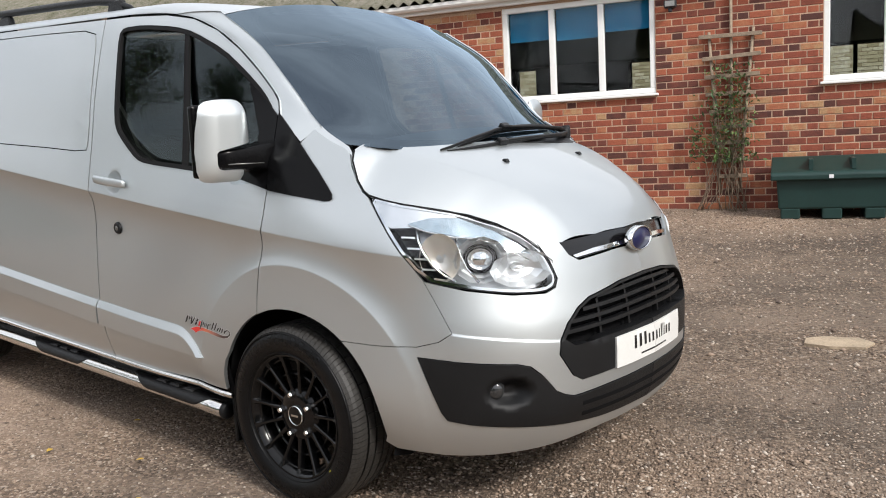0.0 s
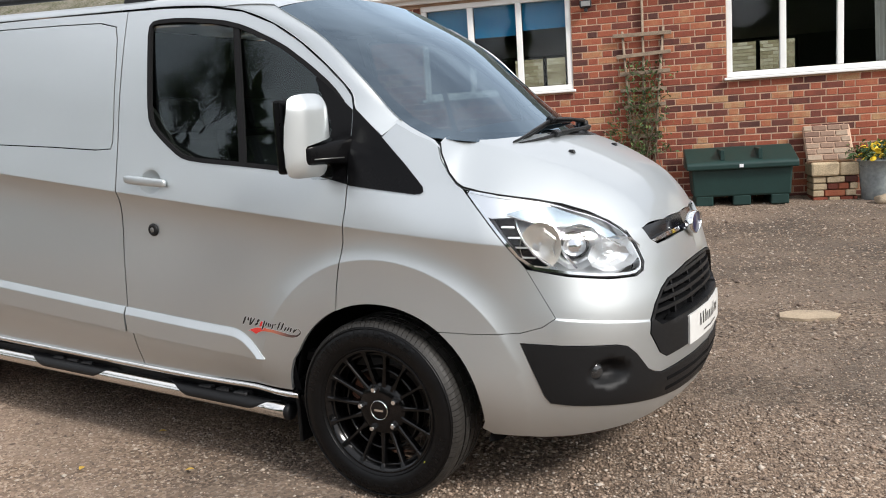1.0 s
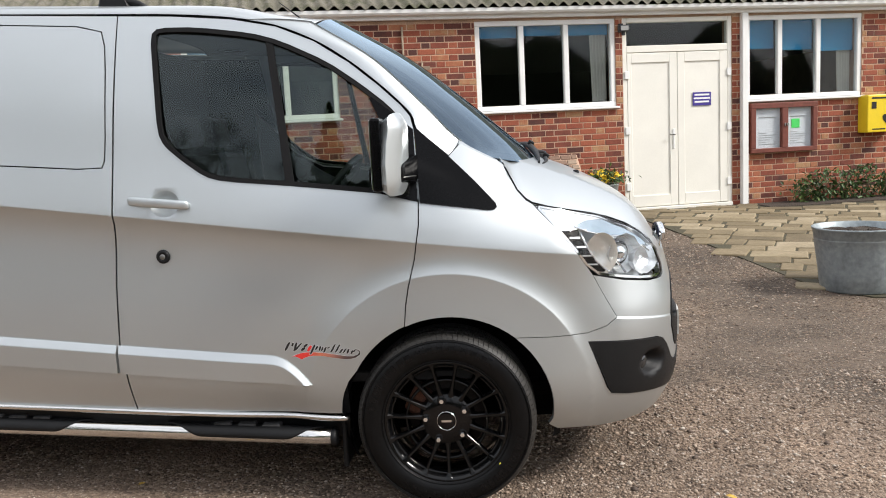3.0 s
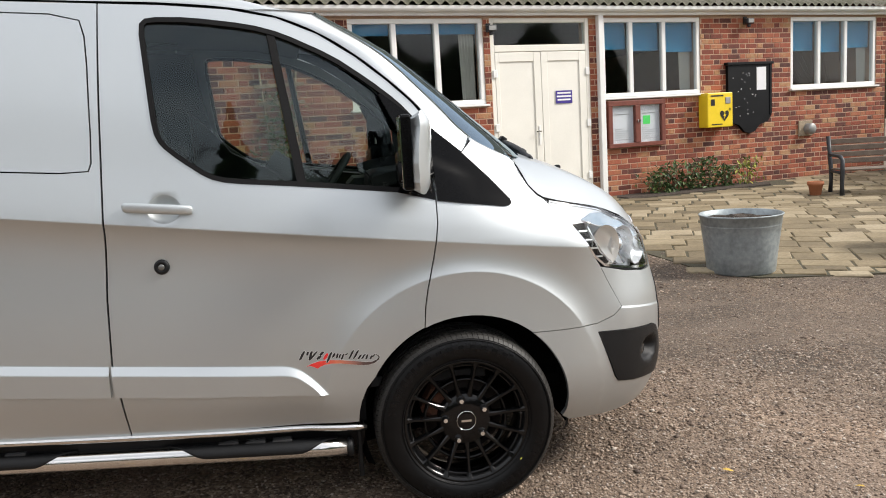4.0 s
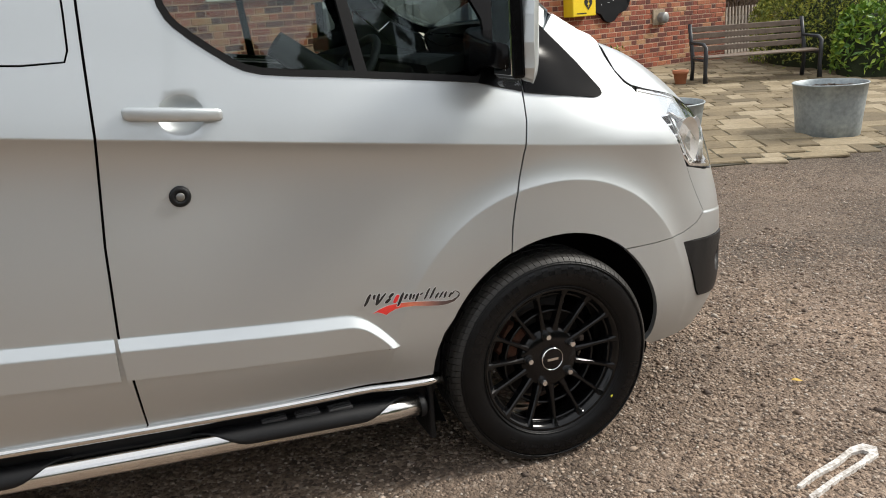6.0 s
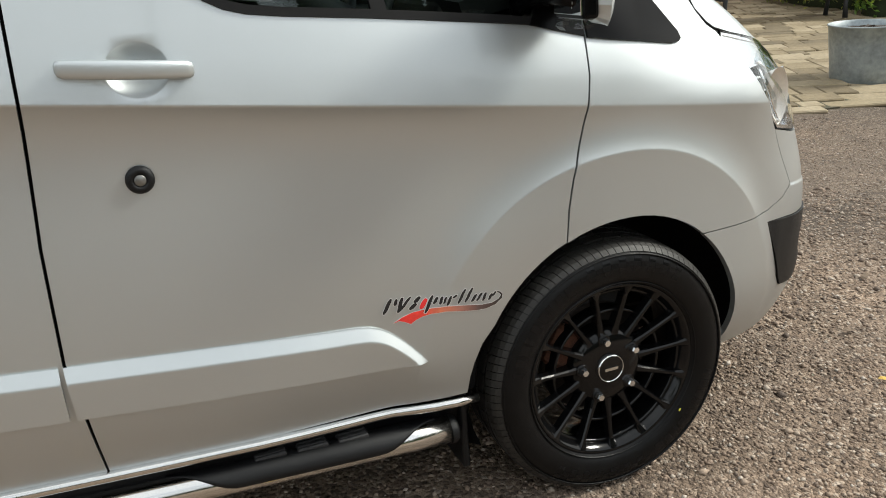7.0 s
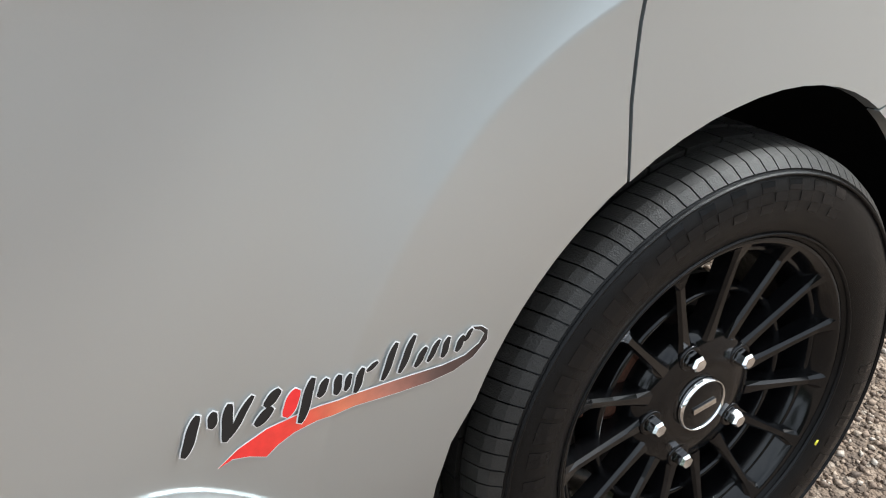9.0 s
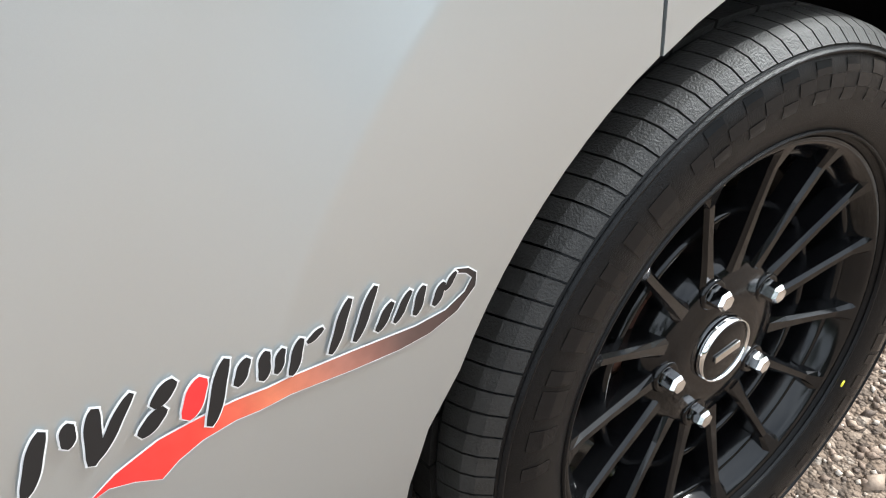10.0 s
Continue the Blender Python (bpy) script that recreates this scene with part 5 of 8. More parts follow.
# flank emblem: plain slanted bars over a red swoosh
BARS = [(-0.597, 0.647, -0.575, 0.679, 0.009), (-0.570, 0.662, -0.562, 0.675, 0.008), (-0.563, 0.643, -0.549, 0.676, 0.009), (-0.560, 0.645, -0.530, 0.674, 0.0065), (-0.524, 0.659, -0.508, 0.669, 0.009), (-0.536, 0.645, -0.518, 0.655, 0.009),
        (-0.501, 0.629, -0.479, 0.667, 0.008), (-0.480, 0.647, -0.468, 0.661, 0.007), (-0.466, 0.643, -0.457, 0.660, 0.007), (-0.457, 0.643, -0.448, 0.657, 0.006), (-0.449, 0.636, -0.436, 0.657, 0.007), (-0.434, 0.652, -0.422, 0.656, 0.005),
        (-0.422, 0.635, -0.401, 0.666, 0.007), (-0.405, 0.634, -0.383, 0.665, 0.007), (-0.389, 0.632, -0.374, 0.647, 0.007), (-0.376, 0.631, -0.360, 0.648, 0.006), (-0.361, 0.628, -0.350, 0.646, 0.007), (-0.346, 0.627, -0.335, 0.640, 0.007), (-0.336, 0.634, -0.325, 0.643, 0.005)]


def bar(x0, z0, x1, z1, w):
    """A slanted bar, thick in the middle and cut to a point at its ends."""
    return [(x0 + (x1 - x0) * q + 0.0008 * math.sin(q * 6.28), z0 + (z1 - z0) * q, w * f) for q, f in ((0.0, 0.45), (0.12, 0.80), (0.35, 1.0), (0.65, 1.0), (0.88, 0.80), (1.0, 0.45))]


STR, RED = [bar(*b) for b in BARS], [bar(-0.511, 0.641, -0.494, 0.662, 0.011)]
SWOOSH = [(-0.575, 0.6195), (-0.555, 0.629), (-0.528, 0.636), (-0.503, 0.637), (-0.482, 0.637), (-0.452, 0.6345), (-0.408, 0.627), (-0.361, 0.618), (-0.337, 0.617), (-0.320, 0.623), (-0.313, 0.631), (-0.317, 0.637), (-0.324, 0.641), (-0.332, 0.637),
          (-0.3345, 0.638), (-0.325, 0.6445), (-0.315, 0.640), (-0.309, 0.633), (-0.311, 0.623), (-0.328, 0.611), (-0.351, 0.606), (-0.375, 0.607), (-0.410, 0.613), (-0.452, 0.622), (-0.486, 0.624), (-0.507, 0.6215), (-0.523, 0.616), (-0.535, 0.609), (-0.548, 0.617), (-0.561, 0.622)]
dec = part("emblem", skin("emblem", flank, SWOOSH, M_SWOOSH, 0.02, 0, 0.0016, edge=0.006), van, "red swoosh fading to black under plain slanted bars")
part("swoosh_outline", skin("swoosh_outline", flank, shrink(SWOOSH, -0.0010), M_WHITEVINYL, 0.02, 0, 0.0012, edge=0.006), dec)
for b, ink in [(b, M_INK) for b in STR] + [(b, M_RED) for b in RED]:
    part("bar_outline", glyph_bars("bar_outline", M_WHITEVINYL, [b], flank, 0.0019, 1.0, 0.0011), dec)
    part("bar", glyph_bars("bar", ink, [b], flank, 0.0025, 1.0), dec)


# ================= ground and surroundings: materials
def ground_mat():
    m = bpy.data.materials.new("gravel")
    m.use_nodes = True
    n, l = m.node_tree.nodes, m.node_tree.links
    b = n["Principled BSDF"]
    geo = n.new("ShaderNodeNewGeometry").outputs["Position"]
    v1, v2, big, mid = n.new("ShaderNodeTexVoronoi"), n.new("ShaderNodeTexVoronoi"), n.new("ShaderNodeTexNoise"), n.new("ShaderNodeTexNoise")
    v1.inputs["Scale"].default_value, v2.inputs["Scale"].default_value = 82.0, 180.0
    big.inputs["Scale"].default_value, big.inputs["Detail"].default_value = 0.55, 5.0
    mid.inputs["Scale"].default_value, mid.inputs["Detail"].default_value = 6.0, 6.0
    for t in (v1, v2, big, mid):
        l.new(geo, t.inputs["Vector"])
    sep = n.new("ShaderNodeSeparateColor")
    l.new(v1.outputs["Color"], sep.inputs["Color"])
    stones = n.new("ShaderNodeValToRGB")
    cols = [(0.0, (0.095, 0.068, 0.050)), (0.25, (0.165, 0.119, 0.087)), (0.5, (0.232, 0.168, 0.123)), (0.72, (0.298, 0.222, 0.166)), (0.9, (0.38, 0.300, 0.235)), (1.0, (0.48, 0.41, 0.35))]
    while len(stones.color_ramp.elements) < len(cols):
        stones.color_ramp.elements.new(0.5)
    for e, (p, c) in zip(stones.color_ramp.elements, cols):
        e.position, e.color = p, (*c, 1)
    l.new(sep.outputs[0], stones.inputs["Fac"])
    tone = n.new("ShaderNodeValToRGB")
    tone.color_ramp.elements[0].position, tone.color_ramp.elements[0].color = 0.38, (0.56, 0.55, 0.53, 1)
    tone.color_ramp.elements[1].position, tone.color_ramp.elements[1].color = 0.62, (1.12, 1.06, 0.98, 1)
    l.new(big.outputs["Fac"], tone.inputs["Fac"])
    mul, mul2 = n.new("ShaderNodeMixRGB"), n.new("ShaderNodeMixRGB")
    mul.blend_type = mul2.blend_type = "MULTIPLY"
    mul.inputs["Fac"].default_value = mul2.inputs["Fac"].default_value = 1.0
    l.new(stones.outputs["Color"], mul.inputs["Color1"]), l.new(tone.outputs["Color"], mul.inputs["Color2"])
    mr = n.new("ShaderNodeMapRange")
    mr.inputs["To Min"].default_value, mr.inputs["To Max"].default_value = 0.62, 1.3
    l.new(mid.outputs["Fac"], mr.inputs["Value"]), l.new(mul.outputs["Color"], mul2.inputs["Color1"]), l.new(mr.outputs["Result"], mul2.inputs["Color2"])
    # fine trodden dust lying over the stones in drifts
    dmap, dn, dr, dust = n.new("ShaderNodeMapping"), n.new("ShaderNodeTexNoise"), n.new("ShaderNodeMapRange"), n.new("ShaderNodeMixRGB")
    dmap.inputs["Rotation"].default_value, dmap.inputs["Scale"].default_value = (0, 0, 0.5), (0.45, 1.3, 1.0)
    dn.inputs["Scale"].default_value, dn.inputs["Detail"].default_value, dn.inputs["Roughness"].default_value = 1.3, 7.0, 0.62
    dr.inputs["From Min"].default_value, dr.inputs["From Max"].default_value, dr.inputs["To Max"].default_value = 0.47, 0.70, 0.72
    dust.inputs["Color2"].default_value = (0.285, 0.212, 0.160, 1)
    l.new(geo, dmap.inputs["Vector"]), l.new(dmap.outputs["Vector"], dn.inputs["Vector"]), l.new(dn.outputs["Fac"], dr.inputs["Value"])
    l.new(dr.outputs["Result"], dust.inputs["Fac"]), l.new(mul2.outputs["Color"], dust.inputs["Color1"])
    # darker gravel in front of the paving
    dist, wob, zone, dark_zone = n.new("ShaderNodeVectorMath"), n.new("ShaderNodeMath"), n.new("ShaderNodeMapRange"), n.new("ShaderNodeMixRGB")
    dist.operation, wob.operation = "DISTANCE", "MULTIPLY_ADD"
    dist.inputs[1].default_value = (2.4, 6.0, 0.0)
    wob.inputs[1].default_value = 3.0
    l.new(geo, dist.inputs[0]), l.new(big.outputs["Fac"], wob.inputs[0]), l.new(dist.outputs["Value"], wob.inputs[2])
    zone.inputs["From Min"].default_value, zone.inputs["From Max"].default_value = 3.6, 6.2
    zone.inputs["To Min"].default_value, zone.inputs["To Max"].default_value = 0.85, 0.0
    dark_zone.blend_type = "MULTIPLY"
    dark_zone.inputs["Color2"].default_value = (0.50, 0.51, 0.50, 1)
    l.new(wob.outputs[0], zone.inputs["Value"]), l.new(zone.outputs["Result"], dark_zone.inputs["Fac"]), l.new(dust.outputs["Color"], dark_zone.inputs["Color1"])
    # paler, compacted surface on the road's side of the worn line
    sep2, edge, rng, pale = n.new("ShaderNodeSeparateXYZ"), n.new("ShaderNodeMath"), n.new("ShaderNodeMapRange"), n.new("ShaderNodeMixRGB")
    edge.operation = "MULTIPLY_ADD"
    edge.inputs[1].default_value = 0.22
    rng.inputs["From Min"].default_value, rng.inputs["From Max"].default_value = 2.06, 2.26
    rng.inputs["To Min"].default_value, rng.inputs["To Max"].default_value = 0.32, 0.0
    pale.inputs["Color2"].default_value = (0.350, 0.272, 0.212, 1)
    l.new(geo, sep2.inputs[0]), l.new(mid.outputs["Fac"], edge.inputs[0]), l.new(sep2.outputs["Y"], edge.inputs[2]), l.new(edge.outputs[0], rng.inputs["Value"])
    l.new(rng.outputs["Result"], pale.inputs["Fac"]), l.new(dark_zone.outputs["Color"], pale.inputs["Color1"])
    l.new(pale.outputs["Color"], b.inputs["Base Color"])
    b.inputs["Roughness"].default_value = 0.9
    ad, bp = n.new("ShaderNodeMath"), n.new("ShaderNodeBump")
    ad.operation = "MULTIPLY_ADD"
    ad.inputs[1].default_value = 0.5
    l.new(v2.outputs["Distance"], ad.inputs[0]), l.new(v1.outputs["Distance"], ad.inputs[2])
    bp.invert = True
    bp.inputs["Distance"].default_value = 0.008
    l.new(ad.outputs[0], bp.inputs["Height"]), l.new(bp.outputs["Normal"], b.inputs["Normal"])
    return m


BRICK_STOPS = [(0.0, (0.074, 0.026, 0.020)), (0.2, (0.142, 0.039, 0.025)), (0.45, (0.240, 0.060, 0.032)), (0.75, (0.320, 0.092, 0.046)), (0.9, (0.36, 0.148, 0.072)), (1.0, (0.38, 0.225, 0.115))]
M_GROUND = ground_mat()
M_BRICK = ramp_mat("red_brick", BRICK_STOPS, "random", spread=0.45)
M_BRICK_REST = ramp_mat("red_brick_joined", BRICK_STOPS, "island", spread=0.45)
M_MORTAR = mat("lime_mortar", (0.46, 0.31, 0.22), 0.95, var=0.25, scale=5, fine=80, bump=0.003, bscale=90)
M_UPVC = mat("white_upvc", (0.80, 0.80, 0.78), 0.35, var=0.04, scale=3)
M_DOORWHITE = mat("cream_white_door", (0.80, 0.78, 0.71), 0.4, var=0.05, scale=3)
M_PANE = glass("house_window_glass", (0.90, 0.93, 0.93), ior=1.34)
M_BLIND = mat("blue_roller_blind", (0.002, 0.16, 0.33), 0.8, var=0.08)
M_CURTAIN = mat("pale_curtain", (0.45, 0.42, 0.38), 0.9, var=0.15)
# near-black: the dimness of the unlit hall is put into this colour
M_ROOM = mat("shaded_room", (0.040, 0.036, 0.033), 0.9, var=0.2)
M_BOARDWOOD = mat("red_brown_stained_wood", (0.16, 0.045, 0.03), 0.45, var=0.25, scale=20)
M_PAPER = mat("white_paper", (0.74, 0.74, 0.76), 0.7, var=0.05)
M_GREENPAPER = mat("green_note", (0.10, 0.75, 0.15), 0.6)
M_PURPLE = mat("purple_sign", (0.055, 0.035, 0.25), 0.4)
M_YELLOW = mat("yellow_cabinet", (0.80, 0.58, 0.02), 0.35, var=0.05)
M_BLACKBOARD = mat("black_painted_board", (0.005, 0.0055, 0.007), 0.5, var=0.3, spec=0.2)
M_GREY = mat("grey_metal", (0.30, 0.30, 0.29), 0.5, 0.5, 0.15)
M_PALESTONE = mat("pale_rough_stone", (0.47, 0.37, 0.24), 0.9, var=0.3, scale=10, bump=0.006, bscale=40)
M_FADEDBRICK = ramp_mat("faded_brick", [(0.0, (0.15, 0.085, 0.060)), (0.5, (0.23, 0.150, 0.105)), (1.0, (0.31, 0.24, 0.175))], "random", spread=0.5)
M_GALV = mat("galvanised_steel", (0.30, 0.335, 0.345), 0.48, 0.45, 0.25, 5, 26, stain=(0.215, 0.245, 0.255))
M_SOIL = mat("dark_soil", (0.045, 0.033, 0.024), 0.95, var=0.5, scale=40, bump=0.01, bscale=60)
M_BIN = mat("dark_green_plastic", (0.005, 0.028, 0.024), 0.5, var=0.15, bump=0.0006, bscale=400)
M_WEATHERED = mat("weathered_wood", (0.25, 0.19, 0.135), 0.85, var=0.35, scale=15, fine=150, bump=0.002, bscale=120)
M_BENCHWOOD = mat("bench_slat_wood", (0.155, 0.118, 0.090), 0.7, var=0.35, scale=12, fine=160, bump=0.0015, bscale=150)
M_FENCE = mat("grey_fence_wood", (0.36, 0.32, 0.27), 0.85, var=0.3, scale=12, fine=120, bump=0.002, bscale=120)
M_IRON = mat("black_cast_iron", (0.018, 0.020, 0.024), 0.5, var=0.2)
M_TERRA = mat("terracotta", (0.40, 0.15, 0.07), 0.8, var=0.15)
M_STONE = mat("rough_stone", (0.31, 0.245, 0.17), 0.9, var=0.3, scale=10, bump=0.006, bscale=40)
M_ROOFING = mat("weathered_corrugated_sheet", (0.15, 0.135, 0.115), 0.9, var=0.4, scale=4, fine=40, bump=0.004, bscale=60, stain=(0.055, 0.06, 0.025))
M_LEAF = ramp_mat("shrub_leaves", [(0.0, (0.018, 0.040, 0.012)), (0.5, (0.045, 0.095, 0.022)), (1.0, (0.10, 0.15, 0.03))], "island", 0.55, 0.0, spread=0.5, scale=3)
M_HEDGE = ramp_mat("clipped_hedge_leaves", [(0.0, (0.06, 0.10, 0.014)), (0.5, (0.21, 0.25, 0.032)), (1.0, (0.46, 0.44, 0.07))], "island", 0.6, 0.0, spread=0.5, scale=3)
M_LAUREL = ramp_mat("laurel_leaves", [(0.0, (0.05, 0.12, 0.015)), (0.5, (0.14, 0.26, 0.03)), (1.0, (0.36, 0.46, 0.06))], "island", 0.4, 0.0, spread=0.4, scale=3)
M_DRYSTEM = mat("dry_stems", (0.15, 0.108, 0.074), 0.9, var=0.35)
M_BARK = mat("tree_bark", (0.050, 0.042, 0.034), 0.95, var=0.35, scale=8, bump=0.01, bscale=30)
M_FLOWER = mat("yellow_petals", (0.80, 0.55, 0.03), 0.6, var=0.2)
M_IVYDARK = ramp_mat("dark_ivy_leaves", [(0.0, (0.020, 0.034, 0.012)), (0.6, (0.045, 0.070, 0.022)), (1.0, (0.09, 0.12, 0.04))], "island", 0.5, 0.0, spread=0.4, scale=3)
SLAB_STOPS = [(0.0, (0.120, 0.092, 0.052)), (0.35, (0.182, 0.140, 0.080)), (0.7, (0.245, 0.194, 0.116)), (1.0, (0.315, 0.258, 0.170))]
M_SLAB = ramp_mat("sandstone_paving", SLAB_STOPS, "random", 0.85, 0.006, 30.0, 0.9, 4.0)
M_SLAB_REST = ramp_mat("sandstone_paving_joined", SLAB_STOPS, "island", 0.85, 0.006, 30.0, 0.9, 4.0)
M_WORNPAINT = mat("worn_white_line", (0.55, 0.53, 0.50), 0.8, var=0.5, scale=40, fine=120, stain=(0.22, 0.19, 0.16))
M_HOUSEBRICK = mat("dark_house_brick", (0.038, 0.019, 0.015), 0.9, var=0.3, scale=3, fine=30)
M_PALEBRICK = ramp_mat("cream_brick", [(0.0, (0.32, 0.26, 0.15)), (0.5, (0.48, 0.41, 0.26)), (1.0, (0.60, 0.53, 0.38))], "island")
M_MOSS = mat("mossy_joint_soil", (0.050, 0.046, 0.023), 0.95, var=0.4, scale=9, fine=120, bump=0.006, bscale=80, stain=(0.045, 0.036, 0.024))
M_AUTUMN = mat("fallen_leaf", (0.50, 0.32, 0.05), 0.7, var=0.4)


def G(x, y):
    """The ground's height."""
    xc, yc = max(-12.0, min(x, 14.0)), max(-10.0, min(y, 16.0))
    gx = -0.021 * min(xc, 2.0) - 0.008 * max(xc - 2.0, 0.0)
    gy = 0.064 * min(yc, 5.0) + 0.052 * max(yc - 5.0, 0.0)
    return -0.147 + gx + gy


def far_near(lo, hi, fine_lo, fine_hi, step):
    vals = list(np.arange(fine_lo, fine_hi + 1e-6, step))
    d, v = step, fine_hi
    while v < hi:
        d *= 1.5
        v += d
        vals.append(min(v, hi))
    d, v = step, fine_lo
    while v > lo:
        d *= 1.5
        v -= d
        vals.insert(0, max(v, lo))
    return vals


gxs, gys = far_near(-900, 900, -6.0, 12.0, 0.12), far_near(-900, 900, -2.0, 12.0, 0.12)
gv = [(x, y, G(x, y) + 0.010 * noise.noise((x * 0.9, y * 0.9, 0)) + 0.005 * noise.noise((x * 4, y * 4, 3))) for y in gys for x in gxs]
nx_ = len(gxs)
gf = [(j * nx_ + i, j * nx_ + i + 1, (j + 1) * nx_ + i + 1, (j + 1) * nx_ + i) for j in range(len(gys) - 1) for i in range(nx_ - 1)]
tagged(part("ground", mesh_of("ground", gv, gf, M_GROUND, True)), "brown gravel yard with darker patches", "ground", kind="structure")


def pebbles(name, count, region, sizes, material, label):
    rnd = random.Random(5)
    vs, fs = [], []
    base = [(1, 0, 0), (-1, 0, 0), (0, 1, 0), (0, -1, 0), (0, 0, 1), (0, 0, -1)]
    tri = [(0, 2, 4), (2, 1, 4), (1, 3, 4), (3, 0, 4), (2, 0, 5), (1, 2, 5), (3, 1, 5), (0, 3, 5)]
    for _ in range(count):
        x, y = region(rnd)
        s = rnd.uniform(*sizes) * (1.8 if rnd.random() < 0.04 else 1.0)
        k, a = len(vs), rnd.uniform(0, 6.28)
        c, sn = math.cos(a), math.sin(a)
        z = G(x, y) + 0.010 * noise.noise((x * 0.9, y * 0.9, 0)) + 0.005 * noise.noise((x * 4, y * 4, 3))
        sx, sy, sz = s * rnd.uniform(0.8, 1.5), s * rnd.uniform(0.7, 1.1), s * rnd.uniform(0.4, 0.8)
        for p in base:
            px_, py_, pz_ = p[0] * sx * rnd.uniform(0.8, 1.2), p[1] * sy * rnd.uniform(0.8, 1.2), p[2] * sz
            vs.append((x + px_ * c - py_ * sn, y + px_ * sn + py_ * c, z + pz_ + sz * 0.25))
        fs += [(k + q[0], k + q[1], k + q[2]) for q in tri]
    return tagged(part(name, mesh_of(name, vs, fs, material, True)), label, "gravel", kind="stuff")


STONE_STOPS = [(0.0, (0.085, 0.062, 0.048)), (0.3, (0.20, 0.142, 0.104)), (0.6, (0.295, 0.218, 0.160)), (0.85, (0.365, 0.290, 0.225)), (1.0, (0.46, 0.40, 0.34))]
M_PEBBLE = ramp_mat("loose_stones", STONE_STOPS, "island", 0.8, 0.001, 200.0, 0.1)
pebbles("gravel_stones", 36000, lambda r: (r.uniform(-3.6, 2.8), r.uniform(0.9, 4.6)), (0.003, 0.0075), M_PEBBLE, "loose brown and grey gravel stones")
pebbles("gravel_stones", 9000, lambda r: (r.uniform(-1.6, 2.4), r.uniform(4.6, 9.6)), (0.006, 0.012), M_PEBBLE, "loose brown and grey gravel stones")

pebbles("gravel_stones", 9000, lambda r: (r.uniform(-1.7, 1.3), r.uniform(1.7, 3.7)), (0.005, 0.010), M_PEBBLE, "coarser brown and grey stones among the gravel")

# ================= the brick hall
WY0, SILL, HEAD, BASE = 9.82, 1.74, 2.83, 0.20
OPEN = [(-3.03, -1.27, SILL, HEAD), (0.42, 2.24, SILL, HEAD), (2.335, 3.855, BASE, HEAD), (4.06, 5.78, SILL, HEAD), (7.55, 9.42, SILL, HEAD)]
WX0, WX1 = -19.0, 9.64


def wall_mesh():
    bm = bmesh.new()
    xs = [WX0] + [v for o in OPEN for v in o[:2]] + [WX1]
    for a, b in zip(xs[::2], xs[1::2]):
        box_bm(bm, (a, WY0, BASE - 0.2), (b, WY0 + 0.24, 2.98))
    for x0, x1, z0, z1 in OPEN:
        box_bm(bm, (x0, WY0, z1), (x1, WY0 + 0.24, 2.98))
        if z0 > BASE:
            box_bm(bm, (x0, WY0, BASE - 0.2), (x1, WY0 + 0.24, z0))
    return from_bm("wall_north", bm, M_MORTAR)


wall = tagged(part("wall_north", wall_mesh()), "red brick wall in Flemish bond with pale mortar", "wall", kind="structure")
wall_e = box("wall_east", (WX1 - 0.24, WY0 + 0.24, 0.0), (WX1, 19.5, 2.98), M_MORTAR, None, 0.0)
tagged(wall_e, "red brick end wall of the hall", "wall", kind="structure")
REAR = [(-5.95, -5.40), (-3.30, -2.02), (0.76, 2.90)]
bm = bmesh.new()
rear_x = [WX0] + [v for o in REAR for v in o] + [WX1]
for a, b in zip(rear_x[::2], rear_x[1::2]):
    box_bm(bm, (a, 19.5, 0.0), (b, 19.7, 2.98))
for a, b in REAR:
    box_bm(bm, (a, 19.5, 0.0), (b, 19.7, 1.70)), box_bm(bm, (a, 19.5, 2.80), (b, 19.7, 2.98))
tagged(part("wall_back", from_bm("wall_back", bm, M_ROOM)), "inner back wall of the hall with windows, dimness put in its colour", "wall", kind="structure")
for k, ((a, b), posts) in enumerate(zip(REAR, ((), (-2.55,), (1.29, 2.08)))):
    rw = thing(f"window_{k + 5}", "dark-framed rear window on the far side of the hall", "window", kind="structure")
    for x in (a + 0.025,) + posts + (b - 0.025,):
        box("mullion", (x - 0.04, 19.56, 1.70), (x + 0.04, 19.64, 2.80), M_DARKTRIM, rw, 0.004)
    pane = box("pane", (a, 19.61, 1.70), (b, 19.616, 2.80), M_PANE, rw, 0.0)
    pane.visible_shadow = False
tagged(box("floor", (WX0, WY0 + 0.25, 0.30), (WX1 - 0.26, 19.5, 0.36), M_ROOM, None, 0.0), "floor inside the hall, shade put in its dark colour", "floor", kind="structure")
tagged(box("ceiling", (WX0, WY0 + 0.25, 2.86), (WX1 - 0.26, 19.5, 2.90), M_ROOM, None, 0.0), "ceiling inside the hall, dimness put in its colour", "ceiling", kind="structure")

# fascia, gutter and the corrugated roof
tagged(box("trim", (WX0, 9.74, 2.855), (9.92, 9.80, 2.935), M_UPVC, None, 0.004), "white fascia board under the eaves", "fascia", kind="structure")
gut = [(-0.045, 0.030), (-0.045, -0.010), (-0.028, -0.032), (0.0, -0.040), (0.028, -0.032), (0.045, -0.010), (0.045, 0.030), (0.036, 0.030), (0.036, -0.008), (0.0, -0.03), (-0.036, -0.008), (-0.036, 0.030)]
gvs = [(x, 9.69 + a, 2.935 + b) for x in (WX0, 9.95) for a, b in gut]
gfs = [(i, (i + 1) % 12, 12 + (i + 1) % 12, 12 + i) for i in range(12)] + [tuple(range(12)), tuple(range(23, 11, -1))]
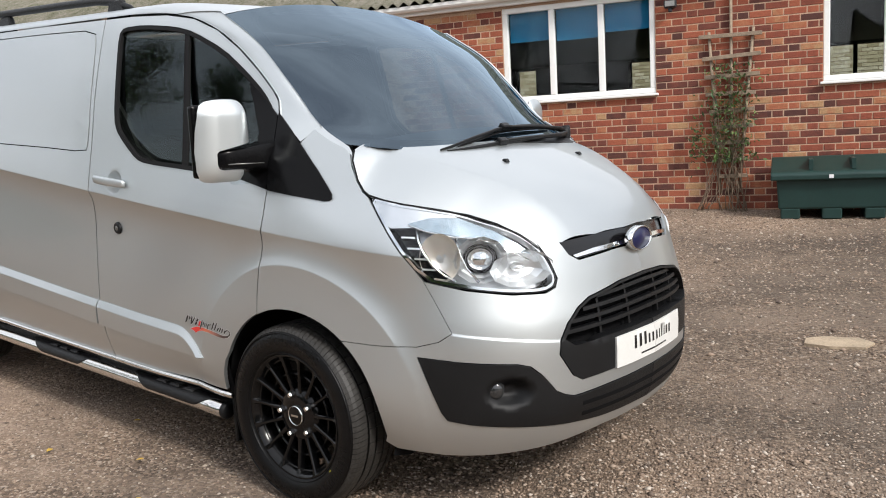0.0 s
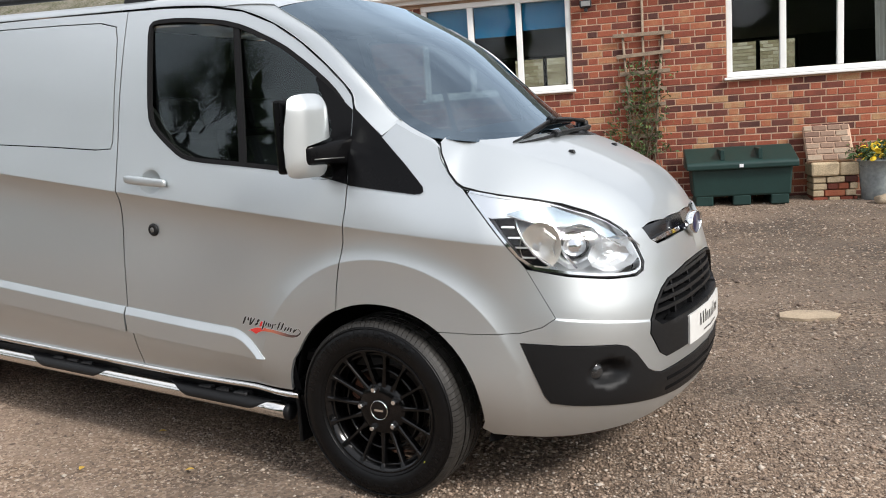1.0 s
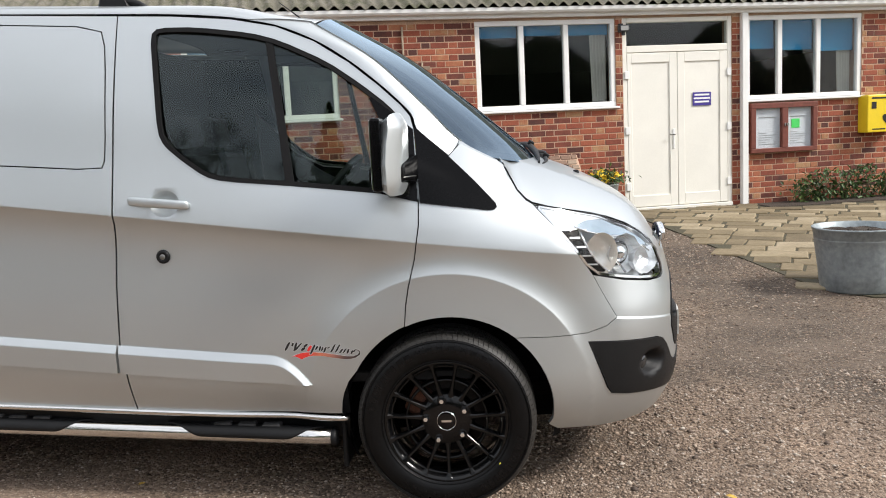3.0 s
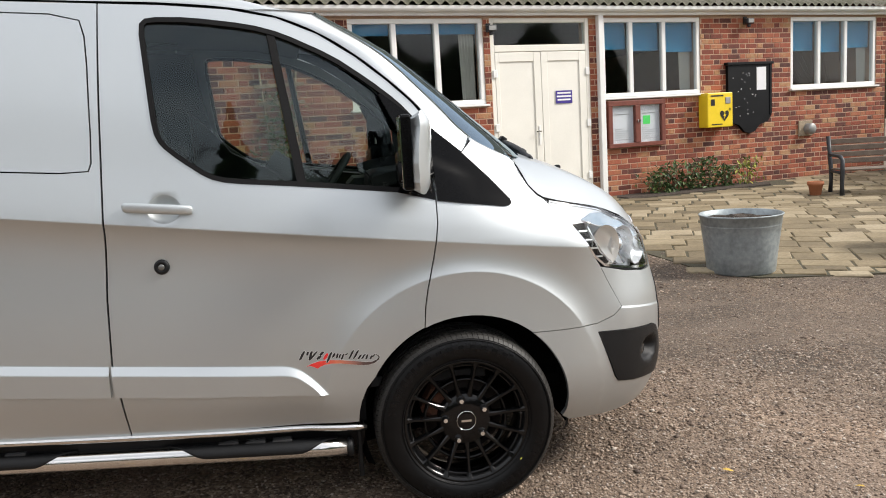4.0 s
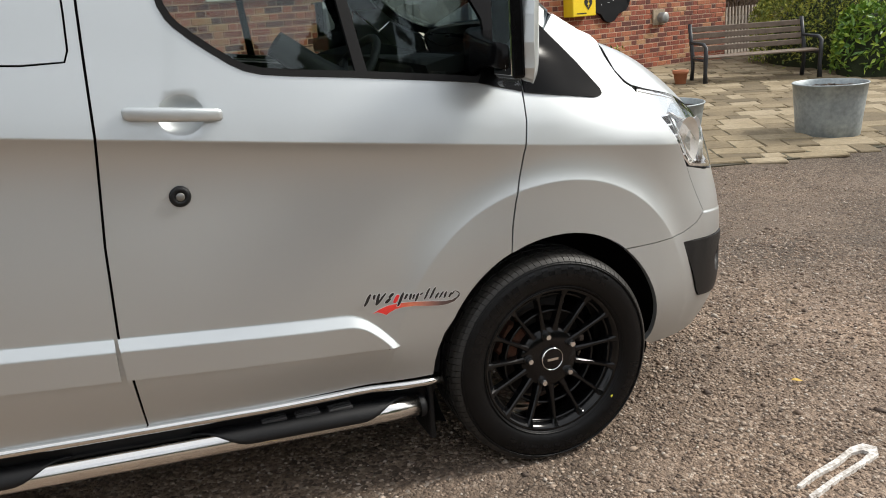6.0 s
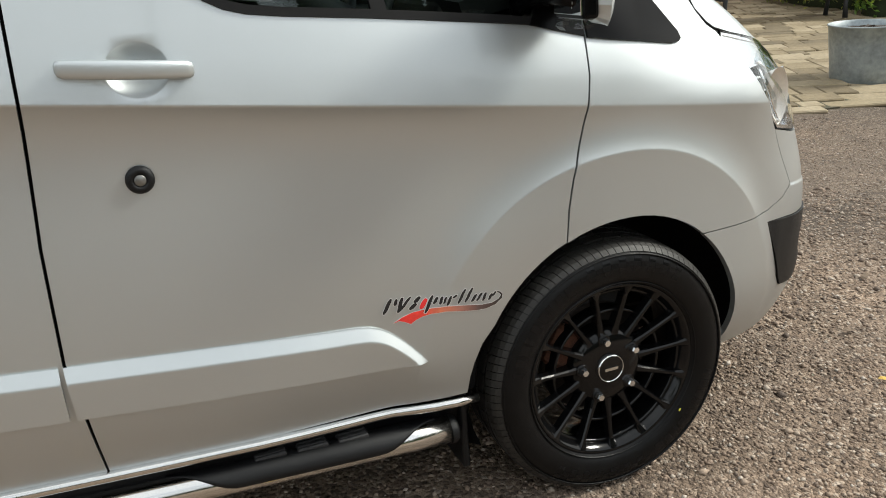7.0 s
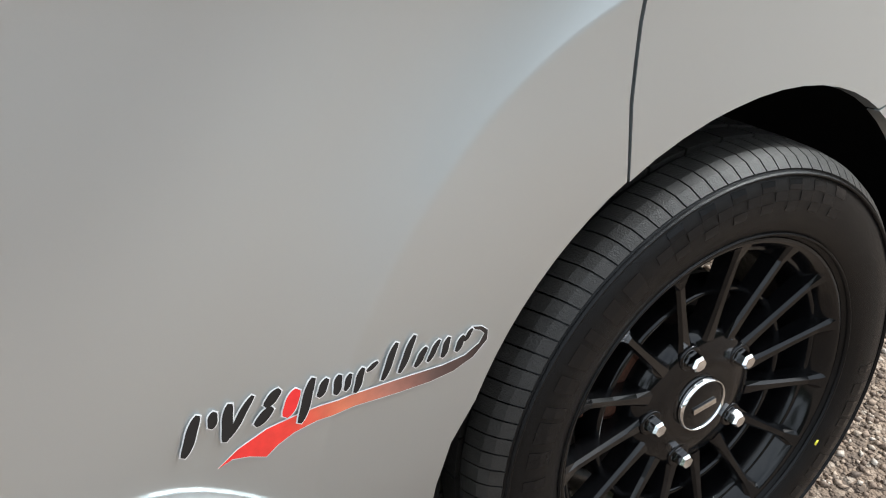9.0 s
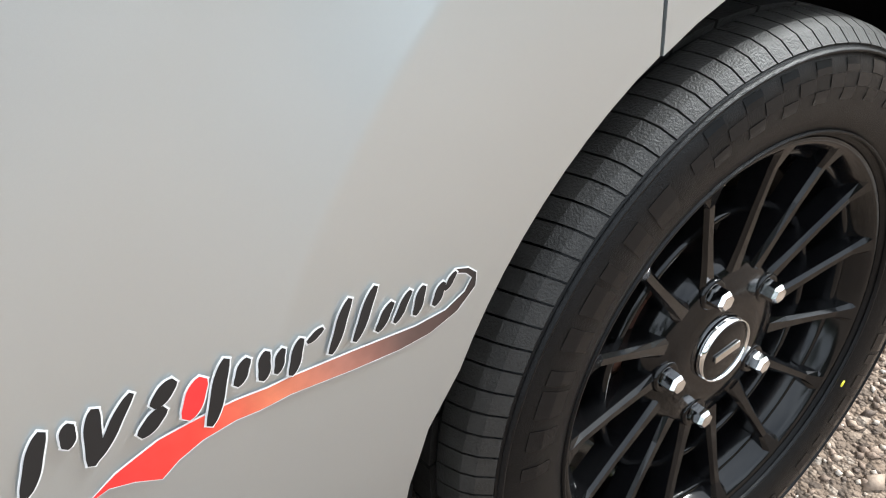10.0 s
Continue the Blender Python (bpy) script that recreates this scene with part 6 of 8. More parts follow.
tagged(part("gutter", mesh_of("gutter", gvs, gfs, M_UPVC)), "white plastic gutter along the eaves", "gutter", kind="structure")
rx = list(np.arange(WX0, 9.98, 0.0146))
rvs, rfs = [], []
for j, (y, z) in enumerate([(9.62, 2.985), (9.62, 3.0), (10.4, 3.335), (10.4, 3.350), (11.3, 3.735), (11.3, 3.750), (14.7, 5.20)]):
    for x in rx:
        rvs.append((x, y, z + 0.024 * math.sin(x * 2 * math.pi / 0.146) + (0.004 * noise.noise((x * 3, y, 1)))))
for j in range(6):
    for i in range(len(rx) - 1):
        b = j * len(rx) + i
        rfs.append((b, b + 1, b + len(rx) + 1, b + len(rx)))
tagged(part("roof", mesh_of("roof", rvs, rfs, M_ROOFING, True)), "mossy corrugated roof sheets over the hall", "roof", kind="structure")
for nm_, x0_, x1_, lab_ in (("wall_gable_east", WX1 - 0.24, WX1, "red brick gable over the hall's end wall"), ("wall_west", WX0, WX0 + 0.24, "red brick far end wall of the hall with its gable")):
    foot_ = 2.98 if nm_ == "wall_gable_east" else 0.0
    bm = bmesh.new()
    ends = [[bm.verts.new((x, y, z)) for y, z in ((9.84, foot_), (19.6, foot_), (19.6, 2.985), (14.7, 5.08), (9.84, 2.985))] for x in (x0_, x1_)]
    bm.faces.new(ends[0]), bm.faces.new(ends[1][::-1])
    for i in range(5):
        bm.faces.new((ends[0][i], ends[1][i], ends[1][(i + 1) % 5], ends[0][(i + 1) % 5]))
    bmesh.ops.remove_doubles(bm, verts=bm.verts, dist=0.006)
    tagged(part(nm_, from_bm(nm_, bm, M_BRICK_REST)), lab_, "wall", kind="structure")
bm = bmesh.new()
rear = [[bm.verts.new((x, y, z)) for y, z in ((14.7, 5.20), (19.9, 3.02), (19.9, 2.94), (14.7, 5.12))] for x in (WX0, 9.9)]
bm.faces.new(rear[0]), bm.faces.new(rear[1][::-1])
for i in range(4):
    bm.faces.new((rear[0][i], rear[1][i], rear[1][(i + 1) % 4], rear[0][(i + 1) % 4]))
tagged(part("roof_rear", from_bm("roof_rear", bm, M_ROOFING)), "rear roof slope of the hall", "roof", kind="structure")


def window(k, x0, x1, bars, blind, casement=None):
    z0, z1 = SILL, HEAD
    w = thing(f"window_{k}", "white plastic window with three panes and a blue blind", "window", kind="structure")
    yf = WY0 + 0.01
    t = 0.062
    box("window_frame", (x0, yf, z1 - t), (x1, yf + 0.07, z1), M_UPVC, w, 0.006)
    box("window_frame", (x0, yf, z0), (x1, yf + 0.07, z0 + t), M_UPVC, w, 0.006)
    box("window_frame", (x0, yf, z0 + t), (x0 + t, yf + 0.07, z1 - t), M_UPVC, w, 0.006)
    box("window_frame", (x1 - t, yf, z0 + t), (x1, yf + 0.07, z1 - t), M_UPVC, w, 0.006)
    for b in bars:
        box("mullion", (b - 0.033, yf - 0.004, z0 + t), (b + 0.033, yf + 0.066, z1 - t), M_UPVC, w, 0.006)
    box("window_sill", (x0 - 0.03, WY0 - 0.055, z0 - 0.028), (x1 + 0.03, yf + 0.07, z0), M_UPVC, w, 0.006)
    cuts = [x0 + t] + [c for b in bars for c in (b - 0.033, b + 0.033)] + [x1 - t]
    for i, (a, b) in enumerate(zip(cuts[::2], cuts[1::2])):
        if casement == i:
            for c0, c1, d0, d1 in ((a, b, z0 + t, z0 + t + 0.04), (a, b, z1 - t - 0.04, z1 - t), (a, a + 0.04, z0 + t + 0.04, z1 - t - 0.04), (b - 0.04, b, z0 + t + 0.04, z1 - t - 0.04)):
                box("casement", (c0, yf - 0.008, d0), (c1, yf + 0.05, d1), M_UPVC, w, 0.005)
        p = box("pane", (a, yf + 0.030, z0 + t), (b, yf + 0.036, z1 - t), M_PANE, w, 0.0)
        p.visible_shadow = False
        box("blind", (a, yf + 0.10, z1 - t - blind * (0.9 + 0.2 * ((i * 7 + k) % 3) / 3)), (b, yf + 0.104, z1 - t + 0.02), M_BLIND, w, 0.0, "blue roller blind")
    if k == 1:
        return w
    # a gathered curtain at one end
    vs, fs = [], []
    for i in range(17):
        xx = x1 - t - 0.20 + 0.20 * i / 16
        for z in (z0 + 0.02, z1 - 0.05):
            vs.append((xx + (0.10 if z > 2 else 0) * (1 - i / 16) * -0.3, yf + 0.14 + 0.016 * math.sin(i * 2.1), z))
    for i in range(16):
        fs.append((2 * i, 2 * i + 2, 2 * i + 3, 2 * i + 1))
    part("curtain", mesh_of("curtain", vs, fs, M_CURTAIN, True), w, "pale gathered curtain")
    return w


window(1, -3.03, -1.27, (-2.44, -1.87), 0.34)
window(2, 0.42, 2.24, (1.01, 1.59), 0.13)
window(3, 4.06, 5.78, (4.56, 5.13), 0.40)
window(4, 7.55, 9.42, (8.16, 8.74), 0.46)

# double doors
door_u = thing("door_1", "white double doors with a glazed light above", "door", kind="structure")
DX0, DX1, DM, DZ0, DH = 2.335, 3.855, 3.085, 0.42, 2.40
yd = WY0 + 0.005
for lo_, hi_ in (((DX0, yd, DZ0), (DX0 + 0.06, yd + 0.08, HEAD)), ((DX1 - 0.06, yd, DZ0), (DX1, yd + 0.08, HEAD)), ((DX0 + 0.06, yd, HEAD - 0.06), (DX1 - 0.06, yd + 0.08, HEAD)), ((DX0 + 0.06, yd, DH), (DX1 - 0.06, yd + 0.08, DH + 0.085)), ((DX0, yd - 0.03, DZ0 - 0.06), (DX1, yd + 0.10, DZ0))):
    box("door_frame", lo_, hi_, M_DOORWHITE, door_u, 0.006)
tp = box("pane", (DX0 + 0.06, yd + 0.03, DH + 0.085), (DX1 - 0.06, yd + 0.036, HEAD - 0.06), M_PANE, door_u, 0.0)
tp.visible_shadow = False
for x0, x1, px0_, px1_ in ((DX0 + 0.062, DM - 0.003, 2.455, 2.975), (DM + 0.003, DX1 - 0.062, 3.185, 3.685)):
    leaf = box("door_leaf", (x0, yd + 0.012, DZ0 + 0.004), (x1, yd + 0.052, DH - 0.004), M_DOORWHITE, door_u, 0.005)
    for lo_, hi_ in (((x0, yd - 0.002, DZ0 + 0.01), (px0_, yd + 0.012, DH - 0.01)), ((px1_, yd - 0.002, DZ0 + 0.01), (x1, yd + 0.012, DH - 0.01)), ((px0_, yd - 0.002, DZ0 + 0.01), (px1_, yd + 0.012, 0.575)), ((px0_, yd - 0.002, 2.27), (px1_, yd + 0.012, DH - 0.01))):
        box("door_rail", lo_, hi_, M_DOORWHITE, leaf, 0.004)
    hx = x0 - 0.03 if x0 < DM - 0.3 else x1 + 0.0
    for hz in (0.70, 1.42, 2.12):
        box("hinge", (hx - 0.01, yd - 0.02, hz - 0.05), (hx + 0.05, yd - 0.002, hz + 0.05), M_UPVC, leaf, 0.004)
hd = box("door_handle", (3.012, yd - 0.014, 1.16), (3.040, yd - 0.002, 1.42), M_UPVC, door_u, 0.004, "white lever handle")
box("lever", (2.955, yd - 0.045, 1.335), (3.035, yd - 0.030, 1.352), M_STEEL, hd, 0.004)
sign = thing("door_sign", "purple sign with three lines of white bars", "sign")
box("sign_board", (3.30, yd + 0.0, 1.70), (3.56, yd + 0.004, 1.872), M_PURPLE, sign, 0.001)
for i, (a, b) in enumerate(((3.325, 3.535), (3.315, 3.545), (3.325, 3.53))):
    box("bar", (a, yd - 0.002, 1.828 - 0.045 * i), (b, yd + 0.0, 1.850 - 0.045 * i), M_WHITEVINYL, sign, 0.0)
tagged(box("trim_post", (3.965, 9.74, 0.30), (4.05, 9.818, 2.855), M_UPVC, None, 0.006), "white upright post beside the doors", "post", kind="structure")

# things on the wall
nb = thing("notice_board", "red-brown wooden notice board with two glazed doors", "notice board")
for lo_, hi_ in (((4.09, 9.74, 1.04), (5.07, 9.815, 1.10)), ((4.09, 9.74, 1.62), (5.07, 9.815, 1.69)), ((4.09, 9.74, 1.10), (4.16, 9.815, 1.62)), ((5.0, 9.74, 1.10), (5.07, 9.815, 1.62)), ((4.54, 9.735, 1.10), (4.63, 9.815, 1.62))):
    box("board_frame", lo_, hi_, M_BOARDWOOD, nb, 0.006)
box("board_back", (4.16, 9.795, 1.10), (5.0, 9.812, 1.62), M_PAPER, nb, 0.0)
box("green_note", (4.71, 9.790, 1.35), (4.83, 9.794, 1.47), M_GREENPAPER, nb, 0.0, "bright green note")
for a in (4.20, 4.66):
    box("paper_text", (a + 0.03, 9.790, 1.50), (a + 0.26, 9.794, 1.508), M_GREY, nb, 0.0)
    for i in range(6):
        box("paper_text", (a + 0.03, 9.790, 1.30 - 0.03 * i), (a + 0.14 + 0.05 * ((i * 3) % 4), 9.794, 1.303 - 0.03 * i), M_GREY, nb, 0.0)
    g_ = box("pane", (a - 0.04, 9.765, 1.10), (a + 0.345, 9.769, 1.62), M_LENS, nb, 0.0)
    g_.visible_shadow = False
box("knob", (4.565, 9.715, 1.38), (4.585, 9.735, 1.42), M_STEEL, nb, 0.004)
box("knob", (4.60, 9.715, 1.38), (4.62, 9.735, 1.42), M_STEEL, nb, 0.004)
aed = thing("defibrillator_cabinet", "yellow metal defibrillator cabinet with a black heart sign", "cabinet")
box("cabinet_body", (5.73, 9.62, 1.235), (6.20, 9.818, 1.735), M_YELLOW, aed, 0.012, seg=2)
box("keypad", (6.06, 9.612, 1.57), (6.155, 9.622, 1.665), M_GREY, aed, 0.004)
hb = bmesh.new()
hpts = [(0.0, -0.085), (-0.075, 0.0), (-0.085, 0.04), (-0.065, 0.07), (-0.03, 0.07), (0.0, 0.04), (0.03, 0.07), (0.065, 0.07), (0.085, 0.04), (0.075, 0.0)]
hb.faces.new([hb.verts.new((6.04 + a, 9.6165, 1.40 + b)) for a, b in hpts])
part("heart_sign", from_bm("heart_sign", hb, M_INK), aed)
for lo_, hi_ in (((6.125, 9.6155, 1.485), (6.165, 9.617, 1.495)), ((6.14, 9.6155, 1.47), (6.15, 9.617, 1.51)), ((5.79, 9.6155, 1.68), (6.02, 9.617, 1.70)), ((5.80, 9.6155, 1.27), (6.0, 9.617, 1.285)), ((5.79, 9.6155, 1.55), (5.86, 9.617, 1.64))):
    box("bar", lo_, hi_, M_INK, aed, 0.0)
bolt = bmesh.new()
bolt.faces.new([bolt.verts.new((6.04 + a, 9.6155, 1.40 + b)) for a, b in ((0.02, 0.06), (-0.025, -0.005), (0.0, -0.005), (-0.015, -0.06), (0.03, 0.015), (0.005, 0.015))])
part("bolt_sign", from_bm("bolt_sign", bolt, M_YELLOW), aed)
bb = thing("black_board", "black painted shield-shaped board with a white paper", "board")
bm = bmesh.new()
shp = [(6.25, 2.14), (7.10, 2.14), (7.10, 1.36), (7.02, 1.27), (6.86, 1.23), (6.76, 1.13), (6.66, 1.11), (6.56, 1.14), (6.46, 1.24), (6.33, 1.28), (6.25, 1.38)]
f0 = [bm.verts.new((x, 9.762, z)) for x, z in shp]
f1 = [bm.verts.new((x, 9.818, z)) for x, z in shp]
bm.faces.new(f0), bm.faces.new(f1[::-1])
for i in range(len(shp)):
    bm.faces.new((f0[i], f1[i], f1[(i + 1) % len(shp)], f0[(i + 1) % len(shp)]))
part("board_panel", from_bm("board_panel", bm, M_BLACKBOARD), bb)
box("board_cap", (6.22, 9.74, 2.13), (7.13, 9.818, 2.17), M_BLACKBOARD, bb, 0.004)
box("side_moulding", (7.06, 9.752, 1.38), (7.10, 9.765, 2.13), M_BLACKBOARD, bb, 0.003)
box("paper", (6.80, 9.757, 1.75), (6.985, 9.761, 2.09), M_PAPER, bb, 0.0, "white notice paper")
pins = random.Random(3)
for _ in range(26):
    a, b = pins.uniform(6.33, 6.78), pins.uniform(1.35, 2.05)
    box("pin", (a, 9.757, b), (a + 0.010, 9.762, b + 0.010), M_PAPER, bb, 0.0)


def wall_lamp(x, z, big=True):
    lm = thing("security_light", "small dark security light fixed to the wall", "lamp")
    box("lamp_plate", (x - 0.03, 9.79, z - 0.03), (x + 0.03, 9.818, z + 0.08), M_IRON, lm, 0.004)
    box("lamp_head", (x - 0.065, 9.68, z - 0.03), (x + 0.065, 9.76, z + 0.05), M_IRON, lm, 0.010, m=None)
    box("lamp_glass", (x - 0.05, 9.674, z - 0.018), (x + 0.05, 9.680, z + 0.038), M_GREY, lm, 0.002)
    box("sensor", (x - 0.02, 9.70, z - 0.075), (x + 0.02, 9.75, z - 0.03), M_IRON, lm, 0.008)


for x_, z_ in ((-1.09, 2.66), (2.31, 2.68), (6.62, 2.75)):
    wall_lamp(x_, z_)
vent = thing("wall_vent", "grey flue vent on a pale plate", "vent")
box("vent_plate", (7.70, 9.79, 1.0), (7.99, 9.818, 1.24), M_STONE, vent, 0.006)
part("vent_cowl", lathe("vent_cowl", [(0.0, -0.10), (0.07, -0.10), (0.085, -0.085), (0.085, 0.02)], M_GREY, 24), vent, "", Matrix.Translation((7.88, 9.78, 1.11)))

# trellis with a dry climber
tr = thing("trellis", "weathered fan trellis fixed to the brick wall", "trellis")
for a, b, top in ((-0.70, -0.60, 2.34), (-0.475, -0.475, 2.78), (-0.25, -0.40, 2.36)):
    part("upright", tube("upright", [(a, 9.79, top), ((a + b) / 2, 9.79, 1.55), (b, 9.79, 0.62)], 0.021, M_WEATHERED, 4, flat=0.6), tr)
for i, z in enumerate((2.29, 2.07, 1.87, 1.68, 1.50, 1.33, 1.16, 0.98, 0.80)):
    hw = 0.32 - 0.022 * i
    tilt = 0.016 * ((i * 5) % 3 - 1) + 0.012
    bm = bmesh.new()
    box_bm(bm, (-hw, -0.010, -0.021), (hw, 0.010, 0.021), 0.003, pose(-0.475 + 0.01 * ((i * 7) % 3 - 1), 9.762, z, 0, -2.5 * tilt / 0.03))
    part("rail", from_bm("rail", bm, M_WEATHERED), tr)


def leaves(name, count, place, size, material, label, category, seed=1, kind="", squash_z=1.0, parent=None):
    """Many small bent leaves round places given by place(rnd)."""
    rnd = random.Random(seed)
    vs, fs = [], []
    for _ in range(count):
        x, y, z = place(rnd)
        s = rnd.uniform(*size)
        q = Euler((rnd.uniform(-1.2, 1.2), rnd.uniform(-1.2, 1.2), rnd.uniform(0, 6.28))).to_matrix()
        k = len(vs)
        for p in ((-s, 0, 0), (0, -0.42 * s, 0.10 * s), (s, 0, -0.15 * s), (0, 0.42 * s, 0.10 * s)):
            v = q @ Vector(p)
            vs.append((x + v.x, y + v.y, z + v.z))
        fs += [(k, k + 1, k + 2), (k, k + 2, k + 3)]
    ob = part(name, mesh_of(name, vs, fs, material), parent)
    if parent is None:
        tagged(ob, label, category, kind=kind)
    return ob


climber = thing("climbing_plant", "sparse climber with dry stems on the trellis", "plant")
rs = random.Random(8)
for i in range(26):
    x0 = -0.55 + rs.uniform(-0.30, 0.26)
    pts = [(x0, 9.66 + rs.uniform(-0.08, 0.08), G(x0, 9.66) - 0.02)]
    top = rs.uniform(0.7, 1.95)
    x1 = -0.49 + rs.uniform(-0.22, 0.16)
    for k in range(1, 7):
        q = k / 6
        pts.append((x0 + (x1 - x0) * q + rs.uniform(-0.05, 0.05), 9.74 + rs.uniform(-0.04, 0.02), 0.36 + top * q * 0.8))
    part("stem", tube("stem", pts, [0.006, 0.005, 0.005, 0.004, 0.004, 0.003, 0.002], M_DRYSTEM, 5), climber)
leaves("foliage", 700, lambda r: (-0.50 + r.gauss(0, 0.14), 9.72 + r.uniform(-0.05, 0.03), 0.95 + r.random() ** 1.2 * 1.05), (0.015, 0.034), M_LEAF, "", "", 4, parent=climber)
leaves("foliage", 120, lambda r: (-0.83 + r.gauss(0, 0.05), 9.70, 1.18 + r.gauss(0, 0.12)), (0.015, 0.034), M_LEAF, "", "", 5, parent=climber)

# grit bin
gb = thing("grit_bin", "dark green plastic grit bin with a sloping lid", "bin")
z0 = G(0.5, 9.4)
box("bin_body", (0.0, 9.20, z0 + 0.09), (0.98, 9.72, 0.80), M_BIN, gb, 0.02, taper=(1.04, 1.04), seg=2)
for a, b in ((0.02, 0.20), (0.40, 0.58), (0.78, 0.96)):
    box("foot", (a, 9.20, z0 - 0.01), (b, 9.70, z0 + 0.10), M_BIN, gb, 0.012)
bm = bmesh.new()
pr = [(9.13, 0.775), (9.13, 0.83), (9.16, 0.855), (9.62, 0.985), (9.74, 0.985), (9.74, 0.775)]
r0 = [bm.verts.new((-0.07, y, z)) for y, z in pr]
r1 = [bm.verts.new((1.05, y, z)) for y, z in pr]
bm.faces.new(r0), bm.faces.new(r1[::-1])
for i in range(6):
    bm.faces.new((r0[i], r1[i], r1[(i + 1) % 6], r0[(i + 1) % 6]))
bmesh.ops.bevel(bm, geom=bm.edges[:], offset=0.012, segments=2, affect="EDGES", profile=0.5)
lid = part("lid", from_bm("lid", bm, M_BIN), gb)
for a in (0.30, 0.68):
    box("lid_ridge", (a - 0.02, 9.20, 0.868), (a + 0.02, 9.55, 0.975), M_BIN, lid, 0.004, m=None)
box("label", (0.46, 9.122, 0.79), (0.50, 9.130, 0.825), M_PAPER, gb, 0.002, "small white label")

# leaning slab on a stub of brickwork
sl = thing("stone_stub", "stub of old brick and stone with a leaning slab", "masonry")
rb = random.Random(12)
for k in range(4):
    xx = 1.24
    while xx < 1.66:
        w_ = min(rb.uniform(0.10, 0.22), 1.69 - xx)
        box("old_brick", (xx, 9.45 + rb.uniform(0, 0.012), 0.34 + 0.072 * k), (xx + w_ - 0.008, 9.80, 0.34 + 0.072 * k + 0.064), M_PALESTONE if rb.random() < 0.40 else M_BRICK, sl, 0.008)
        xx += w_
for lo_, hi_ in (((1.22, 9.43, 0.628), (1.50, 9.80, 0.775)), ((1.505, 9.44, 0.628), (1.70, 9.80, 0.765))):
    box("stone_block", lo_, hi_, M_PALESTONE, sl, 0.022, "pale rough stone", seg=2)
tilt = pose(0, 9.50, 0.775, -36)
bm = bmesh.new()
box_bm(bm, (1.19, -0.03, 0.0), (1.66, 0.03, 0.46), 0.01)
slab = part("leaning_slab", from_bm("leaning_slab", bm, M_MORTAR), sl, "tilted slab faced with faded bricks", tilt)
for k in range(6):
    xx = 1.195 - (0.06 if k % 2 else 0.0)
    while xx < 1.65:
        a, b = max(xx, 1.194), min(xx + rb.uniform(0.13, 0.17), 1.656)
        if b - a > 0.03:
            box("faded_brick", (a, -0.040, 0.008 + 0.075 * k), (b - 0.012, -0.024, 0.070 + 0.075 * k), M_FADEDBRICK, slab, 0.004)
        xx = b


# galvanised planters
def tub(x, y, r_top, r_bot, h, label, name="galvanised_tub"):
    t_ = thing(name, label, "planter", Matrix.Translation((x, y, G(x, y) - 0.005)), group="galvanised planters")
    part("tub_wall", lathe("tub_wall", [(0.0, 0.02), (r_bot - 0.01, 0.02), (r_bot, 0.0), (r_bot + 0.006, 0.012), (r_bot + (r_top - r_bot) * 0.3, h * 0.3), (r_bot + (r_top - r_bot) * 0.65, h * 0.65), (r_top - 0.003, h - 0.014), (r_top + 0.005, h - 0.009), (r_top + 0.006, h), (r_top + 0.001, h + 0.004), (r_top - 0.006, h), (r_top - 0.012, h - 0.09)], M_GALV, 48, "z"), t_)
    bm = bmesh.new()
    rr = random.Random(int(x * 100))
    rings = [[bm.verts.new((q * r_top * 0.975 * math.cos(i * 0.2618), q * r_top * 0.975 * math.sin(i * 0.2618), h - 0.055 + rr.uniform(-0.015, 0.02) + 0.025 * (1 - q))) for i in range(24)] for q in (1.0, 0.75, 0.5, 0.25)]
    for a, b in zip(rings, rings[1:]):
        for i in range(24):
            bm.faces.new((a[i], a[(i + 1) % 24], b[(i + 1) % 24], b[i]))
    bm.faces.new(rings[-1])
    part("soil", from_bm("soil", bm, M_SOIL), t_, "dark soil")
    return t_


tub(2.26, 5.32, 0.335, 0.270, 0.49, "weathered galvanised tub filled with dark soil on paving")
tub(4.29, 5.01, 0.325, 0.275, 0.485, "large weathered galvanised tub filled with dark soil")
pot = tub(1.88, 9.47, 0.200, 0.150, 0.42, "galvanised bucket planted with yellow flowers by the doors", "flower_bucket")
leaves("foliage", 500, lambda r: (r.gauss(0, 0.13), r.gauss(0, 0.12), 0.44 + abs(r.gauss(0, 0.07))), (0.02, 0.045), M_LEAF, "", "", 6, parent=pot)
rf = random.Random(21)
for i in range(60):
    a, d = rf.uniform(0, 6.28), rf.uniform(0.0, 0.27)
    fx, fy, fz = d * math.cos(a), d * math.sin(a) * 0.9, 0.50 + rf.uniform(0, 0.10) - 0.25 * d
    part("flower", lathe("flower", [(0.0, 0.006), (0.008, 0.010), (0.012, 0.003), (0.030, 0.008), (0.034, 0.0)], M_FLOWER, 8, "z"), pot, "yellow flower", Matrix.Translation((fx, fy, fz)) @ pose(0, 0, 0, rf.uniform(10, 60), rf.uniform(-30, 30), rf.uniform(0, 360)))


def rock(name, x, y, s, label, material, seed, flat=0.7):
    bm = bmesh.new()
    bmesh.ops.create_icosphere(bm, subdivisions=3, radius=s)
    for v in bm.verts:
        d = 1 + 0.35 * noise.noise((v.co / s) * 1.1 + Vector((seed, 0, 0))) + 0.12 * noise.noise((v.co / s) * 3 + Vector((seed, 5, 0)))
        v.co = v.co * d
        v.co.z *= flat
    ob = part(name, from_bm(name, bm, material, True), None, "", Matrix.Translation((x, y, G(x, y) + s * flat * 0.55)))
    return tagged(ob, label, "stone")


